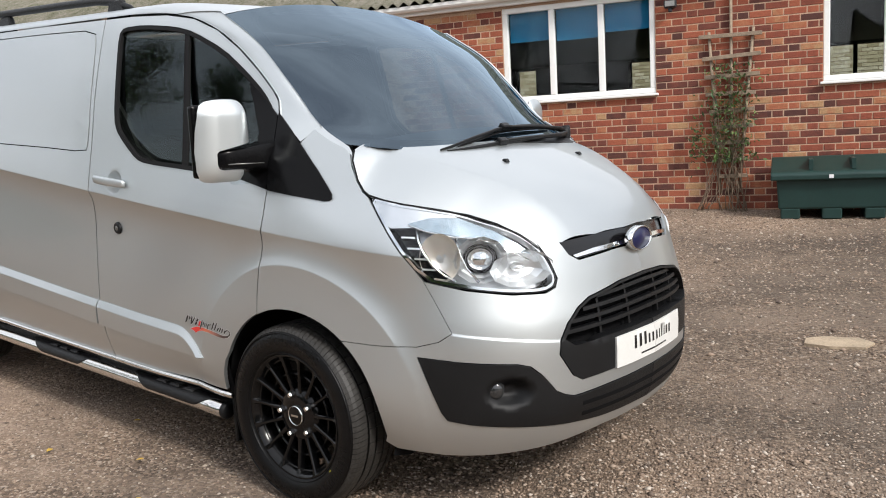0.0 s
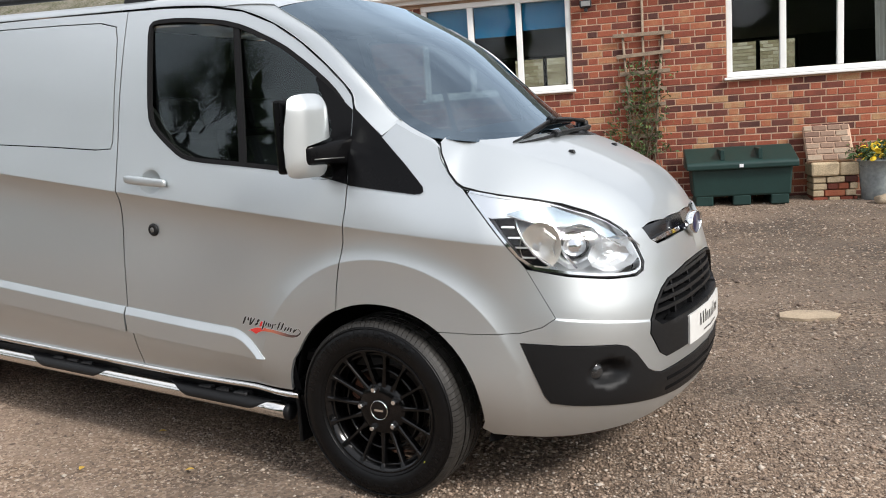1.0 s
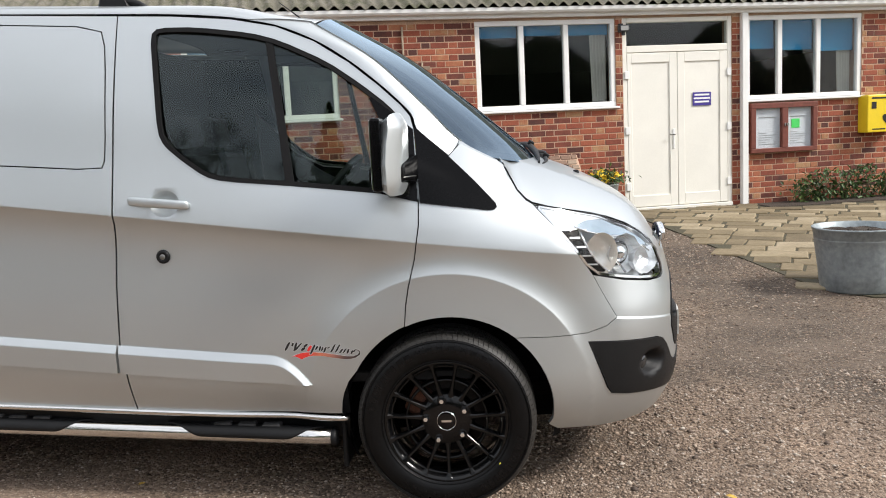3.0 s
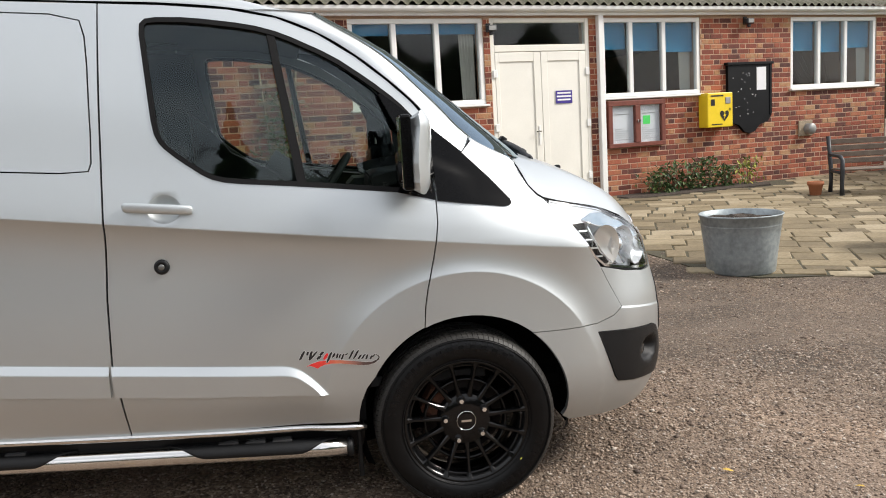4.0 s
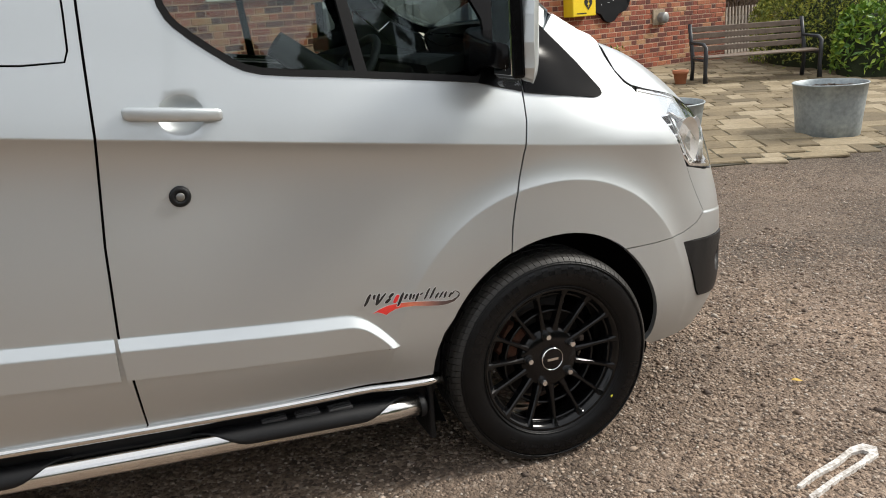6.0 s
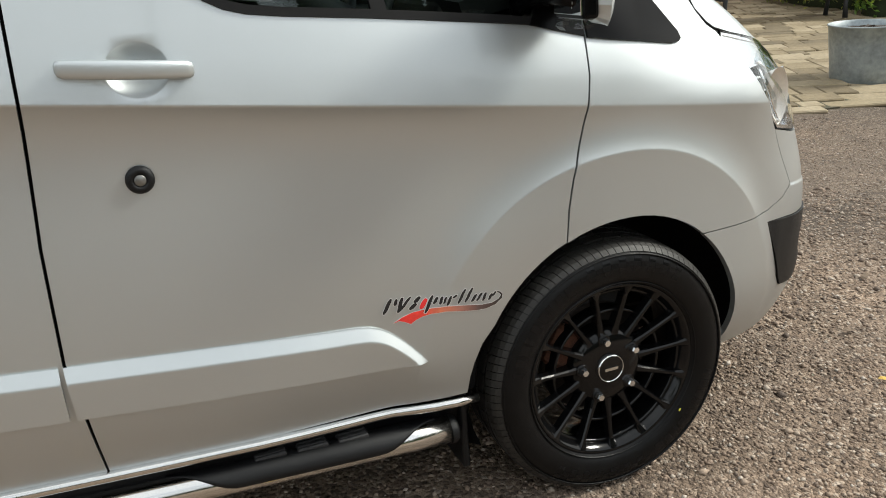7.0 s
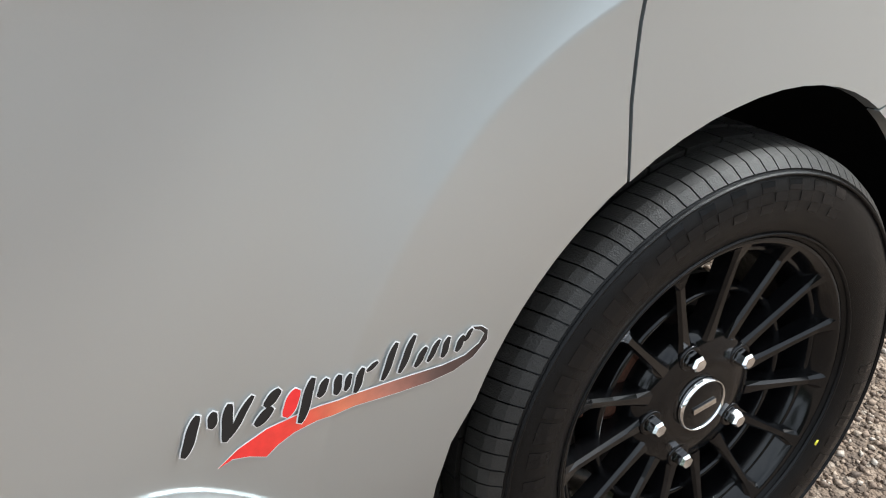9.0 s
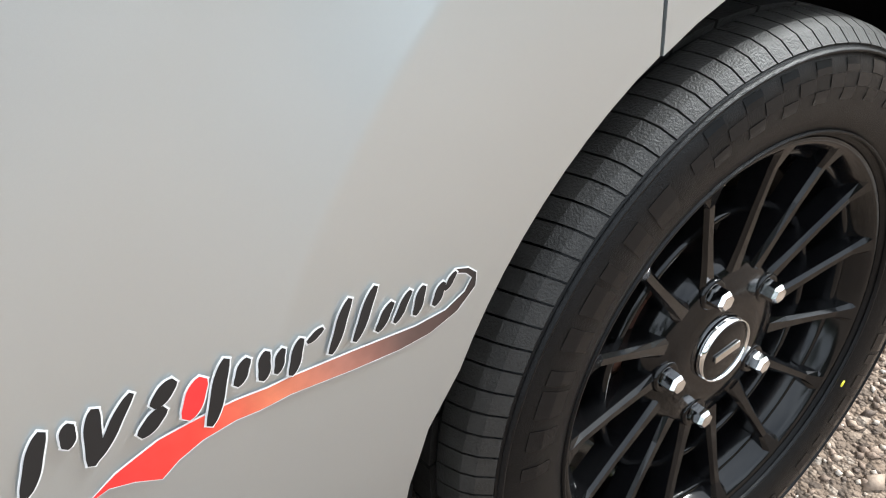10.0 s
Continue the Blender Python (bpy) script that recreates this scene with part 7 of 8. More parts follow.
rock("loose_stone", 1.86, 9.16, 0.085, "pale rough stone in front of the flower bucket", M_STONE, 3)

# terracotta pot, bench, bed
tp_ = thing("terracotta_pot", "small empty terracotta flowerpot beside the bench", "flowerpot", Matrix.Translation((6.30, 8.20, G(6.3, 8.2))))
part("pot_wall", lathe("pot_wall", [(0.0, 0.01), (0.065, 0.0), (0.068, 0.005), (0.092, 0.15), (0.105, 0.152), (0.108, 0.20), (0.098, 0.20), (0.085, 0.12), (0.0, 0.10)], M_TERRA, 28, "z"), tp_)
bench = thing("garden_bench", "wooden slatted bench with black cast iron ends", "bench", pose(6.49, 7.98, G(7.1, 7.7), 0, 0, -29.5) @ Matrix.Diagonal((1, 1, 0.84, 1)))
BL = 1.70
for i, (y, z) in enumerate(((-0.02, 0.43), (0.07, 0.435), (0.16, 0.435), (0.25, 0.43), (0.34, 0.42))):
    box("seat_slat", (0.02, y - 0.005, z), (BL - 0.02, y + 0.072, z + 0.028), M_BENCHWOOD, bench, 0.006)
for i in range(4):
    z = 0.515 + 0.105 * i
    y = 0.415 + 0.022 * i
    box("back_slat", (0.0, y, z), (BL, y + 0.028, z + 0.085), M_BENCHWOOD, bench, 0.006)
for x0 in (0.0, BL - 0.05):
    e = part("bench_end", tube("bench_end", [(x0 + 0.025, -0.03, 0.0), (x0 + 0.025, -0.02, 0.22), (x0 + 0.025, -0.03, 0.42), (x0 + 0.025, -0.03, 0.60), (x0 + 0.025, 0.05, 0.655), (x0 + 0.025, 0.30, 0.66), (x0 + 0.025, 0.44, 0.67)], [0.035, 0.026, 0.03, 0.026, 0.028, 0.024, 0.022], M_IRON, 10), bench)
    part("rear_leg", tube("rear_leg", [(x0 + 0.025, 0.42, -0.02), (x0 + 0.025, 0.38, 0.25), (x0 + 0.025, 0.39, 0.45), (x0 + 0.025, 0.44, 0.70), (x0 + 0.025, 0.50, 0.96)], [0.032, 0.025, 0.03, 0.025, 0.028], M_IRON, 10), e)
    part("scroll", tube("scroll", [(x0 + 0.025, -0.02, 0.40), (x0 + 0.025, 0.18, 0.40), (x0 + 0.025, 0.38, 0.40)], 0.022, M_IRON, 8), e)

# flower bed at the foot of the wall
tagged(box("bed_edge", (4.10, 9.36, 0.28), (6.70, 9.80, 0.375), M_SOIL, None, 0.02), "narrow bed of dark soil along the wall", "flower bed", kind="structure")
for i, x0 in enumerate((4.78, 5.02, 5.38, 5.66, 6.02, 6.44)):
    hgt = (0.30, 0.42, 0.36, 0.44, 0.30, 0.40)[i]
    yel = i == 5
    plant = thing("bed_plant", "sparse yellowing plant in the bed along the wall" if yel else "low leafy plant in the bed along the wall", "plant")
    leaves("foliage", 110 if yel else 230, lambda r, x0=x0, hgt=hgt: (x0 + r.gauss(0, 0.10), 9.58 + r.gauss(0, 0.08), 0.37 + hgt * r.random()), (0.02, 0.05), M_HEDGE if yel else M_LEAF, "", "", 40 + i, parent=plant)
    rs_ = random.Random(400 + i)
    for k in range(5):
        dx, dy = rs_.gauss(0, 0.07), rs_.gauss(0, 0.05)
        part("stem", tube("stem", [(x0 + dx * 0.2, 9.58, 0.36), (x0 + dx, 9.58 + dy, 0.38 + hgt * 0.85)], [0.006, 0.003], M_DRYSTEM, 5), plant)

# hedge domes, laurel, fence and trees to the side
def dome(name, x, y, rx_, ry_, h, count, material, label, seed, size=(0.03, 0.06)):
    base = G(x, y)

    def place(r):
        a, q = r.uniform(0, 6.28), math.acos(r.random() ** 0.8)
        k = r.uniform(0.90, 1.03) + 0.06 * noise.noise((3 * math.cos(a), 3 * math.sin(a), 4 * q + seed))
        return (x + rx_ * k * math.sin(q) ** 0.62 * math.cos(a), y + ry_ * k * math.sin(q) ** 0.62 * math.sin(a), base + h * k * math.cos(q) ** 0.68)
    t_ = thing(name, label, "shrub")
    bm = bmesh.new()
    bmesh.ops.create_icosphere(bm, subdivisions=3, radius=1.0)
    for v in bm.verts:
        v.co = Vector((x + v.co.x * rx_ * 0.86, y + v.co.y * ry_ * 0.86, base + max(v.co.z, -0.05) * h * 0.88))
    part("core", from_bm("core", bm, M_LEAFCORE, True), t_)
    leaves("foliage", count, place, size, material, "", "", seed, parent=t_)
    return t_


# solid fill of the shrubs; shade between the leaves is put into its colour
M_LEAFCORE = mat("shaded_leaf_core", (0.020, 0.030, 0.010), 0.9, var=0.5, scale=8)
dome("hedge_dome", 10.35, 7.85, 1.70, 1.60, 1.56, 26000, M_HEDGE, "large clipped dome hedge with olive leaves", 61, (0.02, 0.038))
dome("hedge_dome", 14.0, 6.4, 2.0, 1.8, 1.6, 5000, M_HEDGE, "large clipped dome hedge with olive leaves", 62, (0.04, 0.07))
dome("ivy_shrub", 11.0, 11.9, 1.3, 0.6, 2.3, 6000, M_IVYDARK, "dark evergreen ivy behind the picket fence", 65, (0.04, 0.07))
dome("laurel_shrub", 8.85, 6.90, 0.55, 0.50, 0.98, 1500, M_LAUREL, "bright yellow-green laurel shrub behind the bench", 63, (0.04, 0.075))
dome("laurel_shrub", 9.5, 6.2, 0.7, 0.6, 0.85, 1500, M_LAUREL, "bright yellow-green laurel shrub behind the bench", 64, (0.04, 0.075))
fence = thing("picket_fence", "weathered wooden picket fence beside the hall", "fence")
for i in range(16):
    x0 = 9.75 + 0.10 * i
    box("picket", (x0, 10.3, 0.25), (x0 + 0.075, 10.325, 1.16), M_FENCE, fence, 0.004, taper=(0.5, 1.0))
for z in (0.5, 0.92):
    box("fence_rail", (9.70, 10.325, z), (11.4, 10.36, z + 0.07), M_FENCE, fence, 0.004)


def tree(x, y, h, seed, leaf=0, label="bare winter tree with fine branches", spread=1.0, bark=None, stout=0.022, size=(0.03, 0.08), keep=0.55):
    t_ = thing("tree", label, "tree", Matrix.Translation((x, y, G(x, y) - 0.1)))
    r = random.Random(seed)
    vs, fs, tips = [], [], []

    def limb(p, d, length, rad, depth):
        n = 5 if depth < 2 else 3
        segs = 4
        start = len(vs)
        q = p.copy()
        dd = d.copy()
        for s in range(segs + 1):
            side = dd.orthogonal().normalized()
            up = dd.cross(side)
            rr = rad * (1 - 0.45 * s / segs)
            for k in range(n):
                a = 6.2832 * k / n
                vs.append(q + side * rr * math.cos(a) + up * rr * math.sin(a))
            if s < segs:
                q = q + dd * (length / segs)
                dd = (dd + Vector((r.gauss(0, 0.12), r.gauss(0, 0.12), r.gauss(0.02, 0.08)))).normalized()
                if depth < 5 and (s >= 1 or depth > 0):
                    for _ in range(1 if depth < 2 or r.random() < 0.75 else 2):
                        nd = (dd * 0.65 + Vector((r.gauss(0, 0.55), r.gauss(0, 0.55), r.gauss(0.25, 0.3))) * spread).normalized()
                        limb(q, nd, length * r.uniform(0.5, 0.68), rr * keep, depth + 1)
        for s in range(segs):
            for k in range(n):
                a, b = start + s * n + k, start + s * n + (k + 1) % n
                fs.append((a, b, b + n, a + n))
        tips.append(q)
    limb(Vector((0, 0, 0)), Vector((0, 0, 1)), h * 0.48, h * stout, 0)
    part("branchwork", mesh_of("branchwork", vs, fs, bark or M_BARK, True), t_)
    if leaf:
        leaves("crown", leaf, lambda rr: tuple(tips[rr.randrange(len(tips))] + Vector((rr.gauss(0, 0.25), rr.gauss(0, 0.25), rr.gauss(0, 0.25)))), size, M_LEAF, "", "", seed, parent=t_)
    return t_


def conifer(x, y, h, w, seed):
    t_ = thing("conifer", "dark evergreen tree with drooping branches", "tree", Matrix.Translation((x, y, G(x, y) - 0.1)))
    part("trunk", tube("trunk", [(0, 0, 0), (0, 0, h * 0.5), (0, 0, h)], [h * 0.02, h * 0.014, 0.02], M_BARK, 8), t_)

    def place(r):
        q = r.random() ** 0.7
        z = h * (1.0 - 0.92 * q)
        a = r.uniform(0, 6.28)
        d = w * q * (0.45 + 0.55 * r.random()) * (0.8 + 0.35 * math.sin(z * 5 + 2 * a))
        return (d * math.cos(a), d * math.sin(a), z - 0.15 * d)
    leaves("foliage", 12000, place, (0.07, 0.17), M_LEAF, "", "", seed, parent=t_)
    return t_


for x_, y_, h_, s_ in ((10.4, 11.5, 4.6, 71), (11.3, 11.3, 5.2, 73), (12.0, 12.2, 5.6, 74), (13.2, 12.4, 6.4, 72)):
    tree(x_, y_, h_, s_, 0, "bare brown shrubby tree beside the hall", bark=M_DRYSTEM)


def bare_shrub(x, y, h, count, seed):
    """Many thin arching stems from one stool."""
    t_ = thing("bare_shrub", "leafless shrub of thin brown stems beside the hall", "shrub", Matrix.Translation((x, y, G(x, y) - 0.05)))
    r = random.Random(seed)
    vs, fs = [], []
    for _ in range(count):
        d = Vector((r.gauss(0, 0.28), r.gauss(0, 0.28), 1.0)).normalized()
        q, ln, rad = Vector((r.gauss(0, 0.12), r.gauss(0, 0.12), 0)), h * r.uniform(0.55, 1.0), r.uniform(0.006, 0.016)
        k = len(vs)
        for s_ in range(7):
            for c_ in range(3):
                vs.append(q + Vector((math.cos(c_ * 2.094), math.sin(c_ * 2.094), 0)) * rad * (1 - 0.13 * s_))
            q = q + d * ln / 6
            d = (d + Vector((r.gauss(0, 0.14), r.gauss(0, 0.14), -0.02))).normalized()
        for s_ in range(6):
            for c_ in range(3):
                a_, b_ = k + s_ * 3 + c_, k + s_ * 3 + (c_ + 1) % 3
                fs.append((a_, b_, b_ + 3, a_ + 3))
    part("stem_work", mesh_of("stem_work", vs, fs, M_DRYSTEM, True), t_)


for i, (x_, y_, h_) in enumerate(((9.9, 10.9, 2.9), (10.6, 10.95, 3.4), (11.2, 10.6, 3.2), (11.9, 11.0, 3.6), (12.8, 11.2, 3.4))):
    bare_shrub(x_, y_, h_, 60, 700 + i)
# neighbouring house, far behind the hedge
nh = thing("neighbour_house", "dark red brick house with a tiled roof beyond the hedge", "house")
box("wall", (12.5, 16.5, 0.3), (24.0, 22.0, 3.6), M_HOUSEBRICK, nh, 0.0)
bm = bmesh.new()
rv = [bm.verts.new(p) for p in ((12.2, 16.2, 3.6), (24.3, 16.2, 3.6), (24.3, 22.3, 3.6), (12.2, 22.3, 3.6), (12.2, 19.25, 6.0), (24.3, 19.25, 6.0))]
for f in ((0, 1, 5, 4), (2, 3, 4, 5), (0, 4, 3), (1, 2, 5), (3, 2, 1, 0)):
    bm.faces.new([rv[i] for i in f])
part("roof", from_bm("roof", bm, M_ROOFING), nh)

# boundary hedge and trees behind the viewer, seen as reflections
def long_hedge(x0, y0, x1, y1, h, w, seed):
    t_ = thing("boundary_hedge", "tall dark evergreen hedge along the yard, out of view", "hedge")
    ln = math.hypot(x1 - x0, y1 - y0)
    ux, uy = (x1 - x0) / ln, (y1 - y0) / ln
    vs, fs = [], []
    n = int(ln / 0.8)
    for i in range(n + 1):
        q = ln * i / n
        top = h * (0.85 + 0.3 * noise.noise((q * 0.35, seed, 0)))
        for a, z in ((-w, -0.3), (-w * 0.9, top * 0.7), (0, top), (w * 0.9, top * 0.7), (w, -0.3)):
            x, y = x0 + ux * q - uy * a, y0 + uy * q + ux * a
            vs.append((x, y, G(x, y) + z))
    for i in range(n):
        for j in range(4):
            b_ = i * 5 + j
            fs.append((b_, b_ + 1, b_ + 6, b_ + 5))
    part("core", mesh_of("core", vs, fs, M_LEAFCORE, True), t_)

    def place(r):
        q, a = r.uniform(0, ln), r.uniform(-1.0, 1.0)
        top = h * (0.85 + 0.3 * noise.noise((q * 0.35, seed, 0)))
        z = top * (1 - 0.35 * a * a) + r.gauss(0, 0.12) if r.random() < 0.5 else r.uniform(0, top * 0.8)
        aa = a * w if z > top * 0.6 else math.copysign(w, a) * r.uniform(0.9, 1.08)
        x, y = x0 + ux * q - uy * aa, y0 + uy * q + ux * aa
        return (x, y, G(x, y) + z)
    leaves("foliage", int(ln * 260), place, (0.07, 0.16), M_LEAF, "", "", seed, parent=t_)


long_hedge(-26.0, -11.0, 1.0, -13.2, 3.7, 1.0, 91)
# added out of view to darken what the hall's panes mirror
long_hedge(2.0, -13.4, 22.0, -15.0, 6.8, 1.2, 94)
long_hedge(-26.0, -11.0, -22.0, 9.0, 3.4, 1.0, 92)
# likewise an unseen addition, for the reflections in the hall's panes
long_hedge(22.0, -15.0, 25.0, 3.5, 3.2, 1.4, 93)
for i, (x_, y_, h_) in enumerate(((-19.0, -17.5, 9.0), (-1.5, -16.0, 9.5), (3.0, -15.5, 8.0), (8.0, -17.0, 9.0), (14.0, -17.0, 9.0))):
    tree(x_, y_, h_, 181 + i)
tree(-13.1, -15.0, 10.2, 182, spread=0.72, stout=0.024, keep=0.60)
tree(-11.0, -16.1, 8.6, 302, 3200, "half-bare tree with a few small leaves", spread=0.8, stout=0.028, size=(0.05, 0.09), keep=0.62)
tree(-8.4, -17.1, 8.0, 188, spread=0.72, stout=0.026, keep=0.62)
tree(-18.3, -9.0, 11.8, 303, 9000, "tall open evergreen tree at the edge of the yard", spread=0.6, stout=0.026, size=(0.05, 0.10), keep=0.6)
tree(-14.0, -1.2, 8.2, 304, 8000, "broad evergreen tree with open gaps in its crown", size=(0.04, 0.09))
for x_, y_, h_, w_, k_ in ((-15.7, -11.9, 10.0, 2.1, 85), (-14.4, -12.9, 7.4, 1.9, 87), (5.6, -17.0, 9.5, 2.4, 86), (-4.8, -12.8, 8.2, 1.2, 96), (-1.2, -9.9, 4.4, 2.2, 89), (0.6, -10.1, 4.8, 2.4, 90), (2.4, -10.3, 4.4, 2.4, 94)):
    conifer(x_, y_, h_, w_, k_)

# cream brick wall beyond the hall, seen through its rear windows
cw = thing("wall_yard", "cream brick wall with pale mortar beyond the hall", "wall", kind="structure")
box("mortar_core", (-9.0, 21.30, 0.0), (5.0, 21.40, 3.40), M_MORTAR, cw, 0.0)
wv, wf = [], []
for c_ in range(40):
    x_, z_ = -8.99 - (0.11 if c_ % 2 else 0.0), 0.012 + 0.083 * c_
    while x_ < 4.9:
        k_ = len(wv)
        wv += [(x_ + a_, 21.30 - d_, z_ + b_) for d_ in (0.0, 0.015) for a_, b_ in ((0, 0), (0.215, 0), (0.215, 0.071), (0, 0.071))]
        wf += [(k_ + 4, k_ + 5, k_ + 6, k_ + 7), (k_, k_ + 1, k_ + 5, k_ + 4), (k_ + 1, k_ + 2, k_ + 6, k_ + 5), (k_ + 2, k_ + 3, k_ + 7, k_ + 6), (k_ + 3, k_, k_ + 4, k_ + 7)]
        x_ += 0.226
tagged(part("cream_brickwork", mesh_of("cream_brickwork", wv, wf, M_PALEBRICK), cw), "cream bricks", kind="stuff")

# painted line, flush slab and leaves on the ground
def sheet(name, pts, material, label, category, lift=0.012, kind=""):
    bm = bmesh.new()
    top = [bm.verts.new((x, y, G(x, y) + lift)) for x, y in pts]
    bot = [bm.verts.new((x, y, G(x, y) - 0.03)) for x, y in pts]
    bm.faces.new(top), bm.faces.new(bot[::-1])
    for i in range(len(pts)):
        bm.faces.new((top[i], bot[i], bot[(i + 1) % len(pts)], top[(i + 1) % len(pts)]))
    return tagged(part(name, from_bm(name, bm, material)), label, category, kind=kind)


sheet("line_marking", [(-1.15, 2.065), (-1.0, 2.068), (-0.85, 2.062), (-0.76, 2.060), (-0.72, 2.085), (-0.735, 2.125), (-0.79, 2.138), (-0.90, 2.132), (-1.02, 2.136), (-1.12, 2.13), (-1.12, 2.118), (-1.02, 2.120), (-0.92, 2.112), (-0.82, 2.118), (-0.775, 2.105), (-0.77, 2.085), (-0.84, 2.078), (-0.99, 2.083), (-1.14, 2.08)], M_WORNPAINT, "worn white painted line on the gravel", "road marking", 0.013, "structure")
sheet("flush_slab", [(0.20, 5.0), (0.32, 4.97), (0.50, 4.99), (0.55, 5.08), (0.48, 5.16), (0.30, 5.15), (0.21, 5.10)], M_STONE, "pale flat stone flush with the gravel", "stone")
rl = random.Random(33)
for i in range(26):
    x, y = rl.uniform(-3.0, 1.4), rl.uniform(1.3, 3.2)
    bm = bmesh.new()
    s = rl.uniform(0.010, 0.020)
    pv = [bm.verts.new((a * s, b * s, 0.004 + 0.006 * (abs(b)))) for a, b in ((-1.3, 0), (-0.5, -0.6), (0.5, -0.5), (1.4, 0), (0.5, 0.55), (-0.5, 0.6))]
    bm.faces.new(pv)
    tagged(part("fallen_leaf", from_bm("fallen_leaf", bm, M_AUTUMN if rl.random() < 0.6 else M_DRYSTEM), None, "", pose(x, y, G(x, y) + 0.010, rl.uniform(-15, 15), rl.uniform(-15, 15), rl.uniform(0, 360))), "small fallen leaf on the gravel", "leaf", "fallen leaves")

# ================= pieces: paving slabs and bricks
patio = sheet("patio", [(2.28, 9.80), (2.22, 8.6), (2.12, 7.3), (2.02, 6.2), (1.96, 5.4), (2.15, 5.02), (2.75, 4.76), (3.6, 4.48), (5.2, 4.15), (8.5, 3.9), (12.0, 4.5), (12.0, 9.80)], M_MOSS, "sandstone paving in mixed slabs with mossy joints", "patio", 0.010, "structure")
PATIO = [(2.28, 9.80), (2.22, 8.6), (2.12, 7.3), (2.02, 6.2), (1.96, 5.4), (2.15, 5.02), (2.75, 4.76), (3.6, 4.48), (5.2, 4.15), (8.5, 3.9), (12.0, 4.5), (12.0, 9.80)]
rp_ = random.Random(44)
slab_meshes, slab_v, slab_f = {}, [], []
ca, sa = math.cos(radians(-38)), math.sin(radians(-38))
made = 0
v_ = -9.0
while v_ < 9.0:
    dv = rp_.choice((0.17, 0.21, 0.25, 0.30))
    u_ = -9.0 + rp_.uniform(0, 0.4)
    while u_ < 9.0:
        du = rp_.choice((0.20, 0.27, 0.34, 0.43, 0.52))
        cu, cv = u_ + du / 2, v_ + dv / 2
        x, y = 6.0 + cu * ca - cv * sa, 7.0 + cu * sa + cv * ca
        if inside(PATIO, x, y) and not (4.1 < x < 7.3 and y > 9.3):
            m_ = pose(x, y, G(x, y) + 0.020 + rp_.uniform(-0.004, 0.005), 2.9 + rp_.uniform(-0.9, 0.9), 0.5 + rp_.uniform(-0.9, 0.9), -38 + rp_.uniform(-3.0, 3.0))
            if x < 7.6 and y < 8.3 and made < 300:
                key = (du, dv, made % 4)
                if key not in slab_meshes:
                    bm = bmesh.new()
                    jig = [(rp_.uniform(-0.013, 0.010), rp_.uniform(-0.013, 0.010)) for _ in range(4)]
                    for v in box_bm(bm, (-du / 2 + 0.014, -dv / 2 + 0.014, -0.03), (du / 2 - 0.014, dv / 2 - 0.014, 0.0), 0.009):
                        jx, jy = jig[(v.co.x > 0) + 2 * (v.co.y > 0)]
                        v.co.x, v.co.y = v.co.x + math.copysign(jx, v.co.x), v.co.y + math.copysign(jy, v.co.y)
                    slab_meshes[key] = from_bm("paving_slab", bm, M_SLAB)
                part("paving_slab", slab_meshes[key], patio, "", m_)
                made += 1
            else:
                k0, a_, b_ = len(slab_v), du / 2 - 0.014, dv / 2 - 0.014
                for e, zz in ((0.0, -0.03), (0.0, -0.008), (0.009, 0.0)):
                    for sx, sy in ((-1, -1), (1, -1), (1, 1), (-1, 1)):
                        slab_v.append(m_ @ Vector((sx * (a_ - e), sy * (b_ - e), zz)))
                slab_f.append((k0 + 8, k0 + 9, k0 + 10, k0 + 11))
                for r_ in (0, 4):
                    for q in range(4):
                        slab_f.append((k0 + r_ + q, k0 + r_ + (q + 1) % 4, k0 + r_ + 4 + (q + 1) % 4, k0 + r_ + 4 + q))
        u_ += du
    v_ += dv

tagged(part("paving", mesh_of("paving", slab_v, slab_f, M_SLAB_REST), patio), "worn sandstone slabs", kind="stuff")

# bricks in Flemish bond: those by the doors and boards are pieces, the rest one joined part
COURSE, STR_L, HD_L, J, BRICK_H = 0.0745, 0.2150, 0.1020, 0.011, 0.0635


def brick_mesh(length):
    bm = bmesh.new()
    box_bm(bm, (0, -0.004, 0), (length, 0.05, BRICK_H), 0.004)
    return from_bm("brick", bm, M_BRICK)


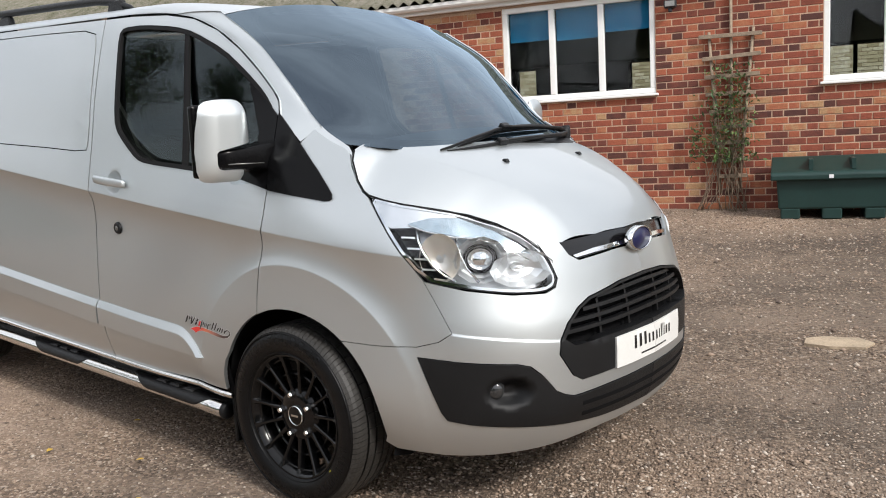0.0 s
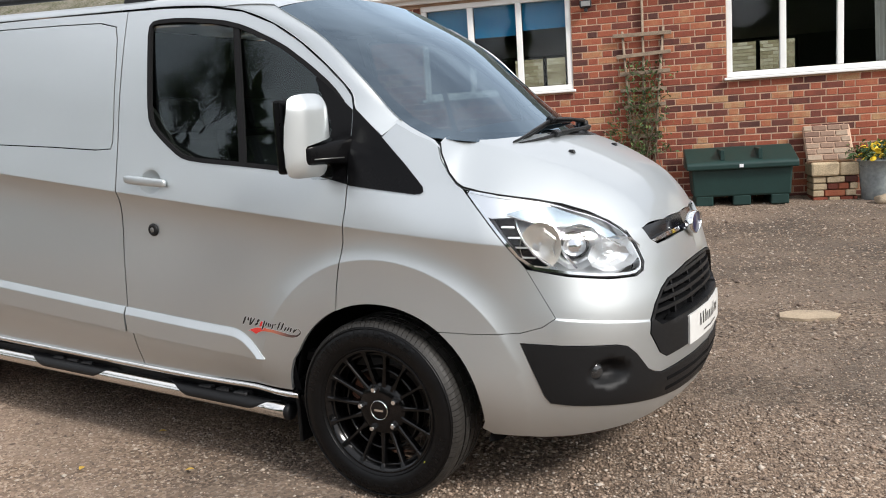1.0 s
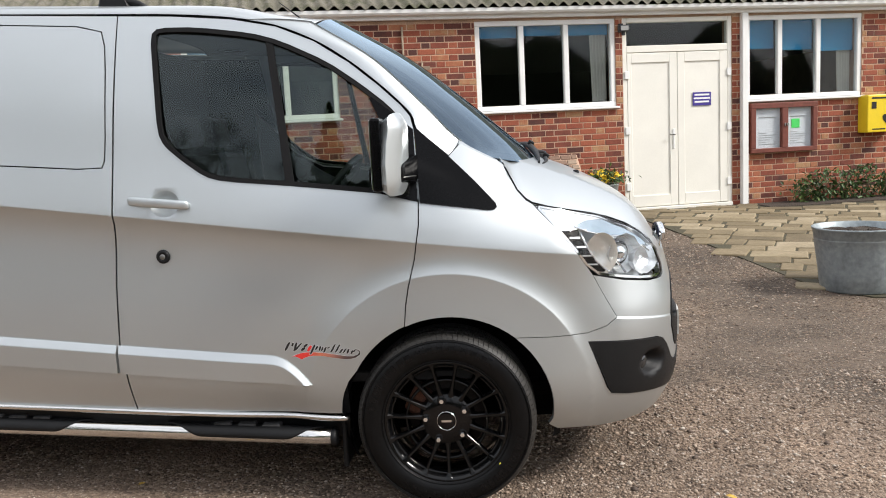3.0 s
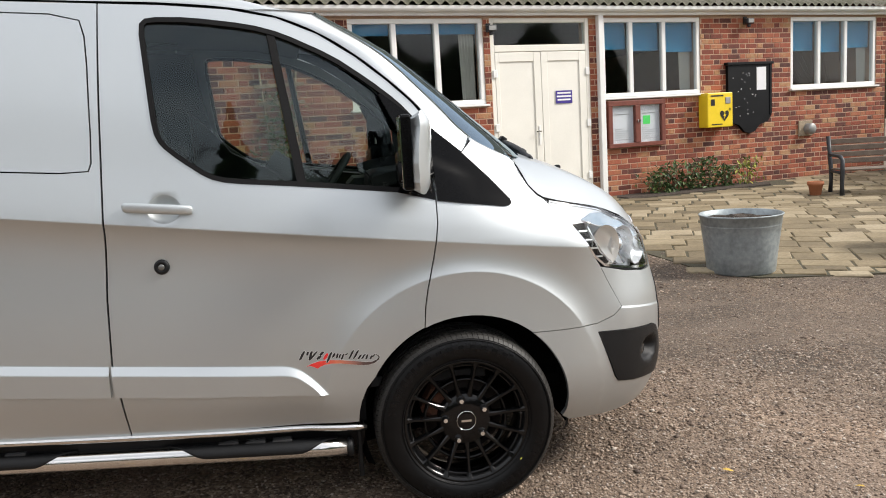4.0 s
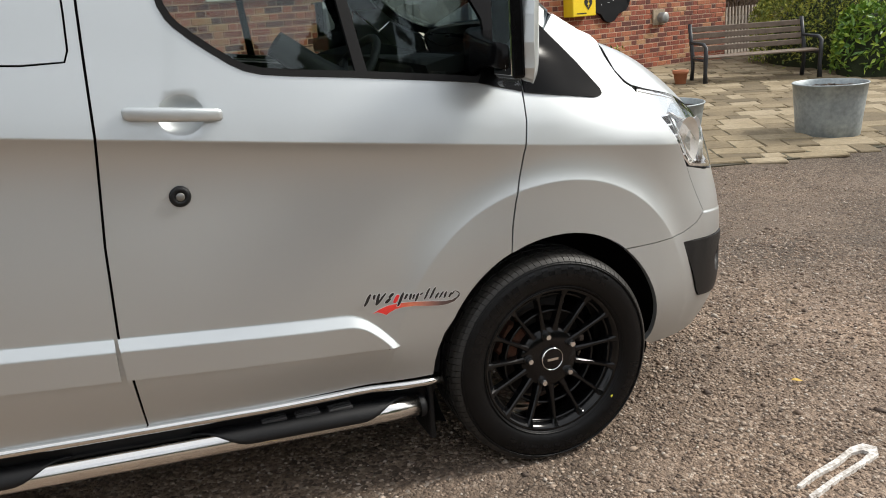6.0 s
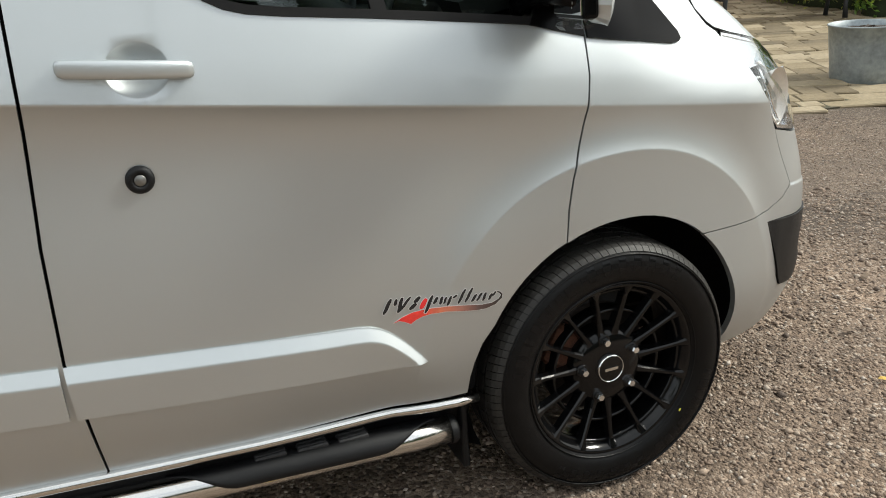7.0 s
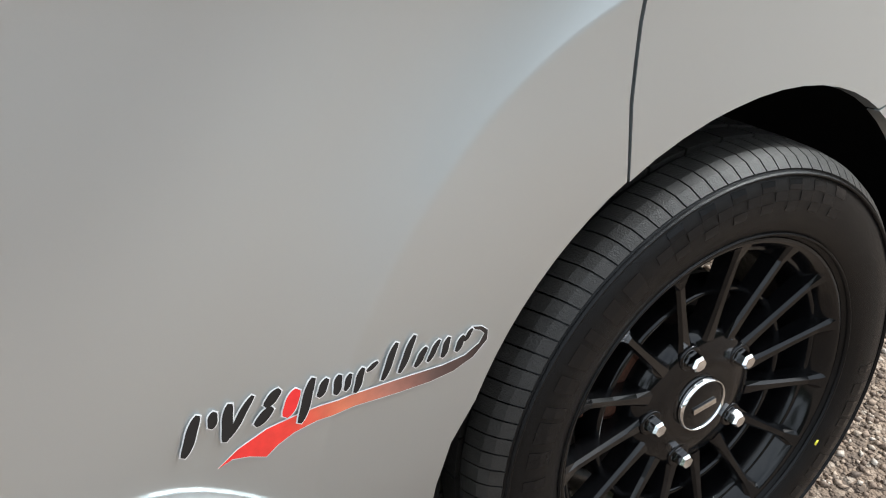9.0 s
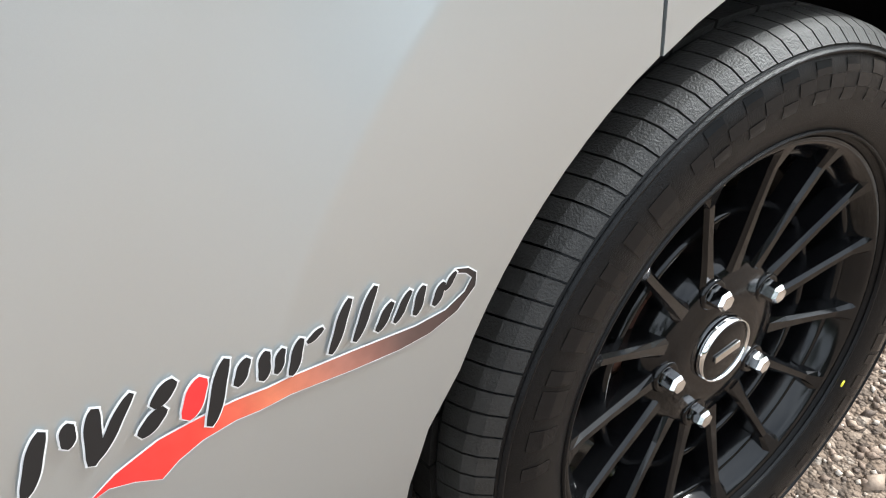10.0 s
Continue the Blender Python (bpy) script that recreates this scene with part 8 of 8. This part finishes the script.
rest_v, rest_f = [], []
BR = {}
rbk = random.Random(77)
count_parts = 0
for c in range(40):
    z = 0.215 + c * COURSE
    if z + BRICK_H > 2.86:
        break
    x = -4.2 - (0.0 if c % 2 else 0.1615)
    k = 0
    while x < WX1 - 0.02:
        L_ = STR_L if k % 2 == 0 else HD_L
        segs = [(x, min(x + L_, WX1))]
        for x0, x1, z0, z1 in OPEN:
            if z + BRICK_H > z0 - (0.03 if z0 > BASE else 0) + 0.004 and z < z1 - 0.004:
                nsegs = []
                for a, b in segs:
                    if b <= x0 or a >= x1:
                        nsegs.append((a, b))
                    else:
                        if a < x0 - 0.02:
                            nsegs.append((a, x0 - 0.004))
                        if b > x1 + 0.02:
                            nsegs.append((x1 + 0.004, b))
                segs = nsegs
        for a, b in segs:
            ln = round(b - a, 3)
            if ln < 0.025:
                continue
            if 3.9 < a < 7.6 and 0.9 < z < 1.90 and count_parts < 300:
                if ln not in BR:
                    BR[ln] = brick_mesh(ln)
                part("brick", BR[ln], wall, "", Matrix.Translation((a, WY0 + rbk.uniform(-0.0025, 0.0015), z)))
                count_parts += 1
            else:
                k0 = len(rest_v)
                y0 = WY0 - 0.004 + rbk.uniform(-0.0025, 0.0015)
                e = 0.004
                for xx, yy, zz in ((a, y0 + e, z), (b, y0 + e, z), (b, y0 + e, z + BRICK_H), (a, y0 + e, z + BRICK_H), (a + e, y0, z + e), (b - e, y0, z + e), (b - e, y0, z + BRICK_H - e), (a + e, y0, z + BRICK_H - e), (a, WY0 + 0.04, z), (b, WY0 + 0.04, z), (b, WY0 + 0.04, z + BRICK_H), (a, WY0 + 0.04, z + BRICK_H)):
                    rest_v.append((xx, yy, zz))
                for f in ((4, 5, 6, 7), (0, 1, 5, 4), (1, 2, 6, 5), (2, 3, 7, 6), (3, 0, 4, 7), (8, 9, 1, 0), (9, 10, 2, 1), (10, 11, 3, 2), (11, 8, 0, 3)):
                    rest_f.append(tuple(k0 + i for i in f))
        x += L_ + J
        k += 1
tagged(part("brickwork", mesh_of("brickwork", rest_v, rest_f, M_BRICK_REST), wall), "red and dark brown bricks", kind="stuff")
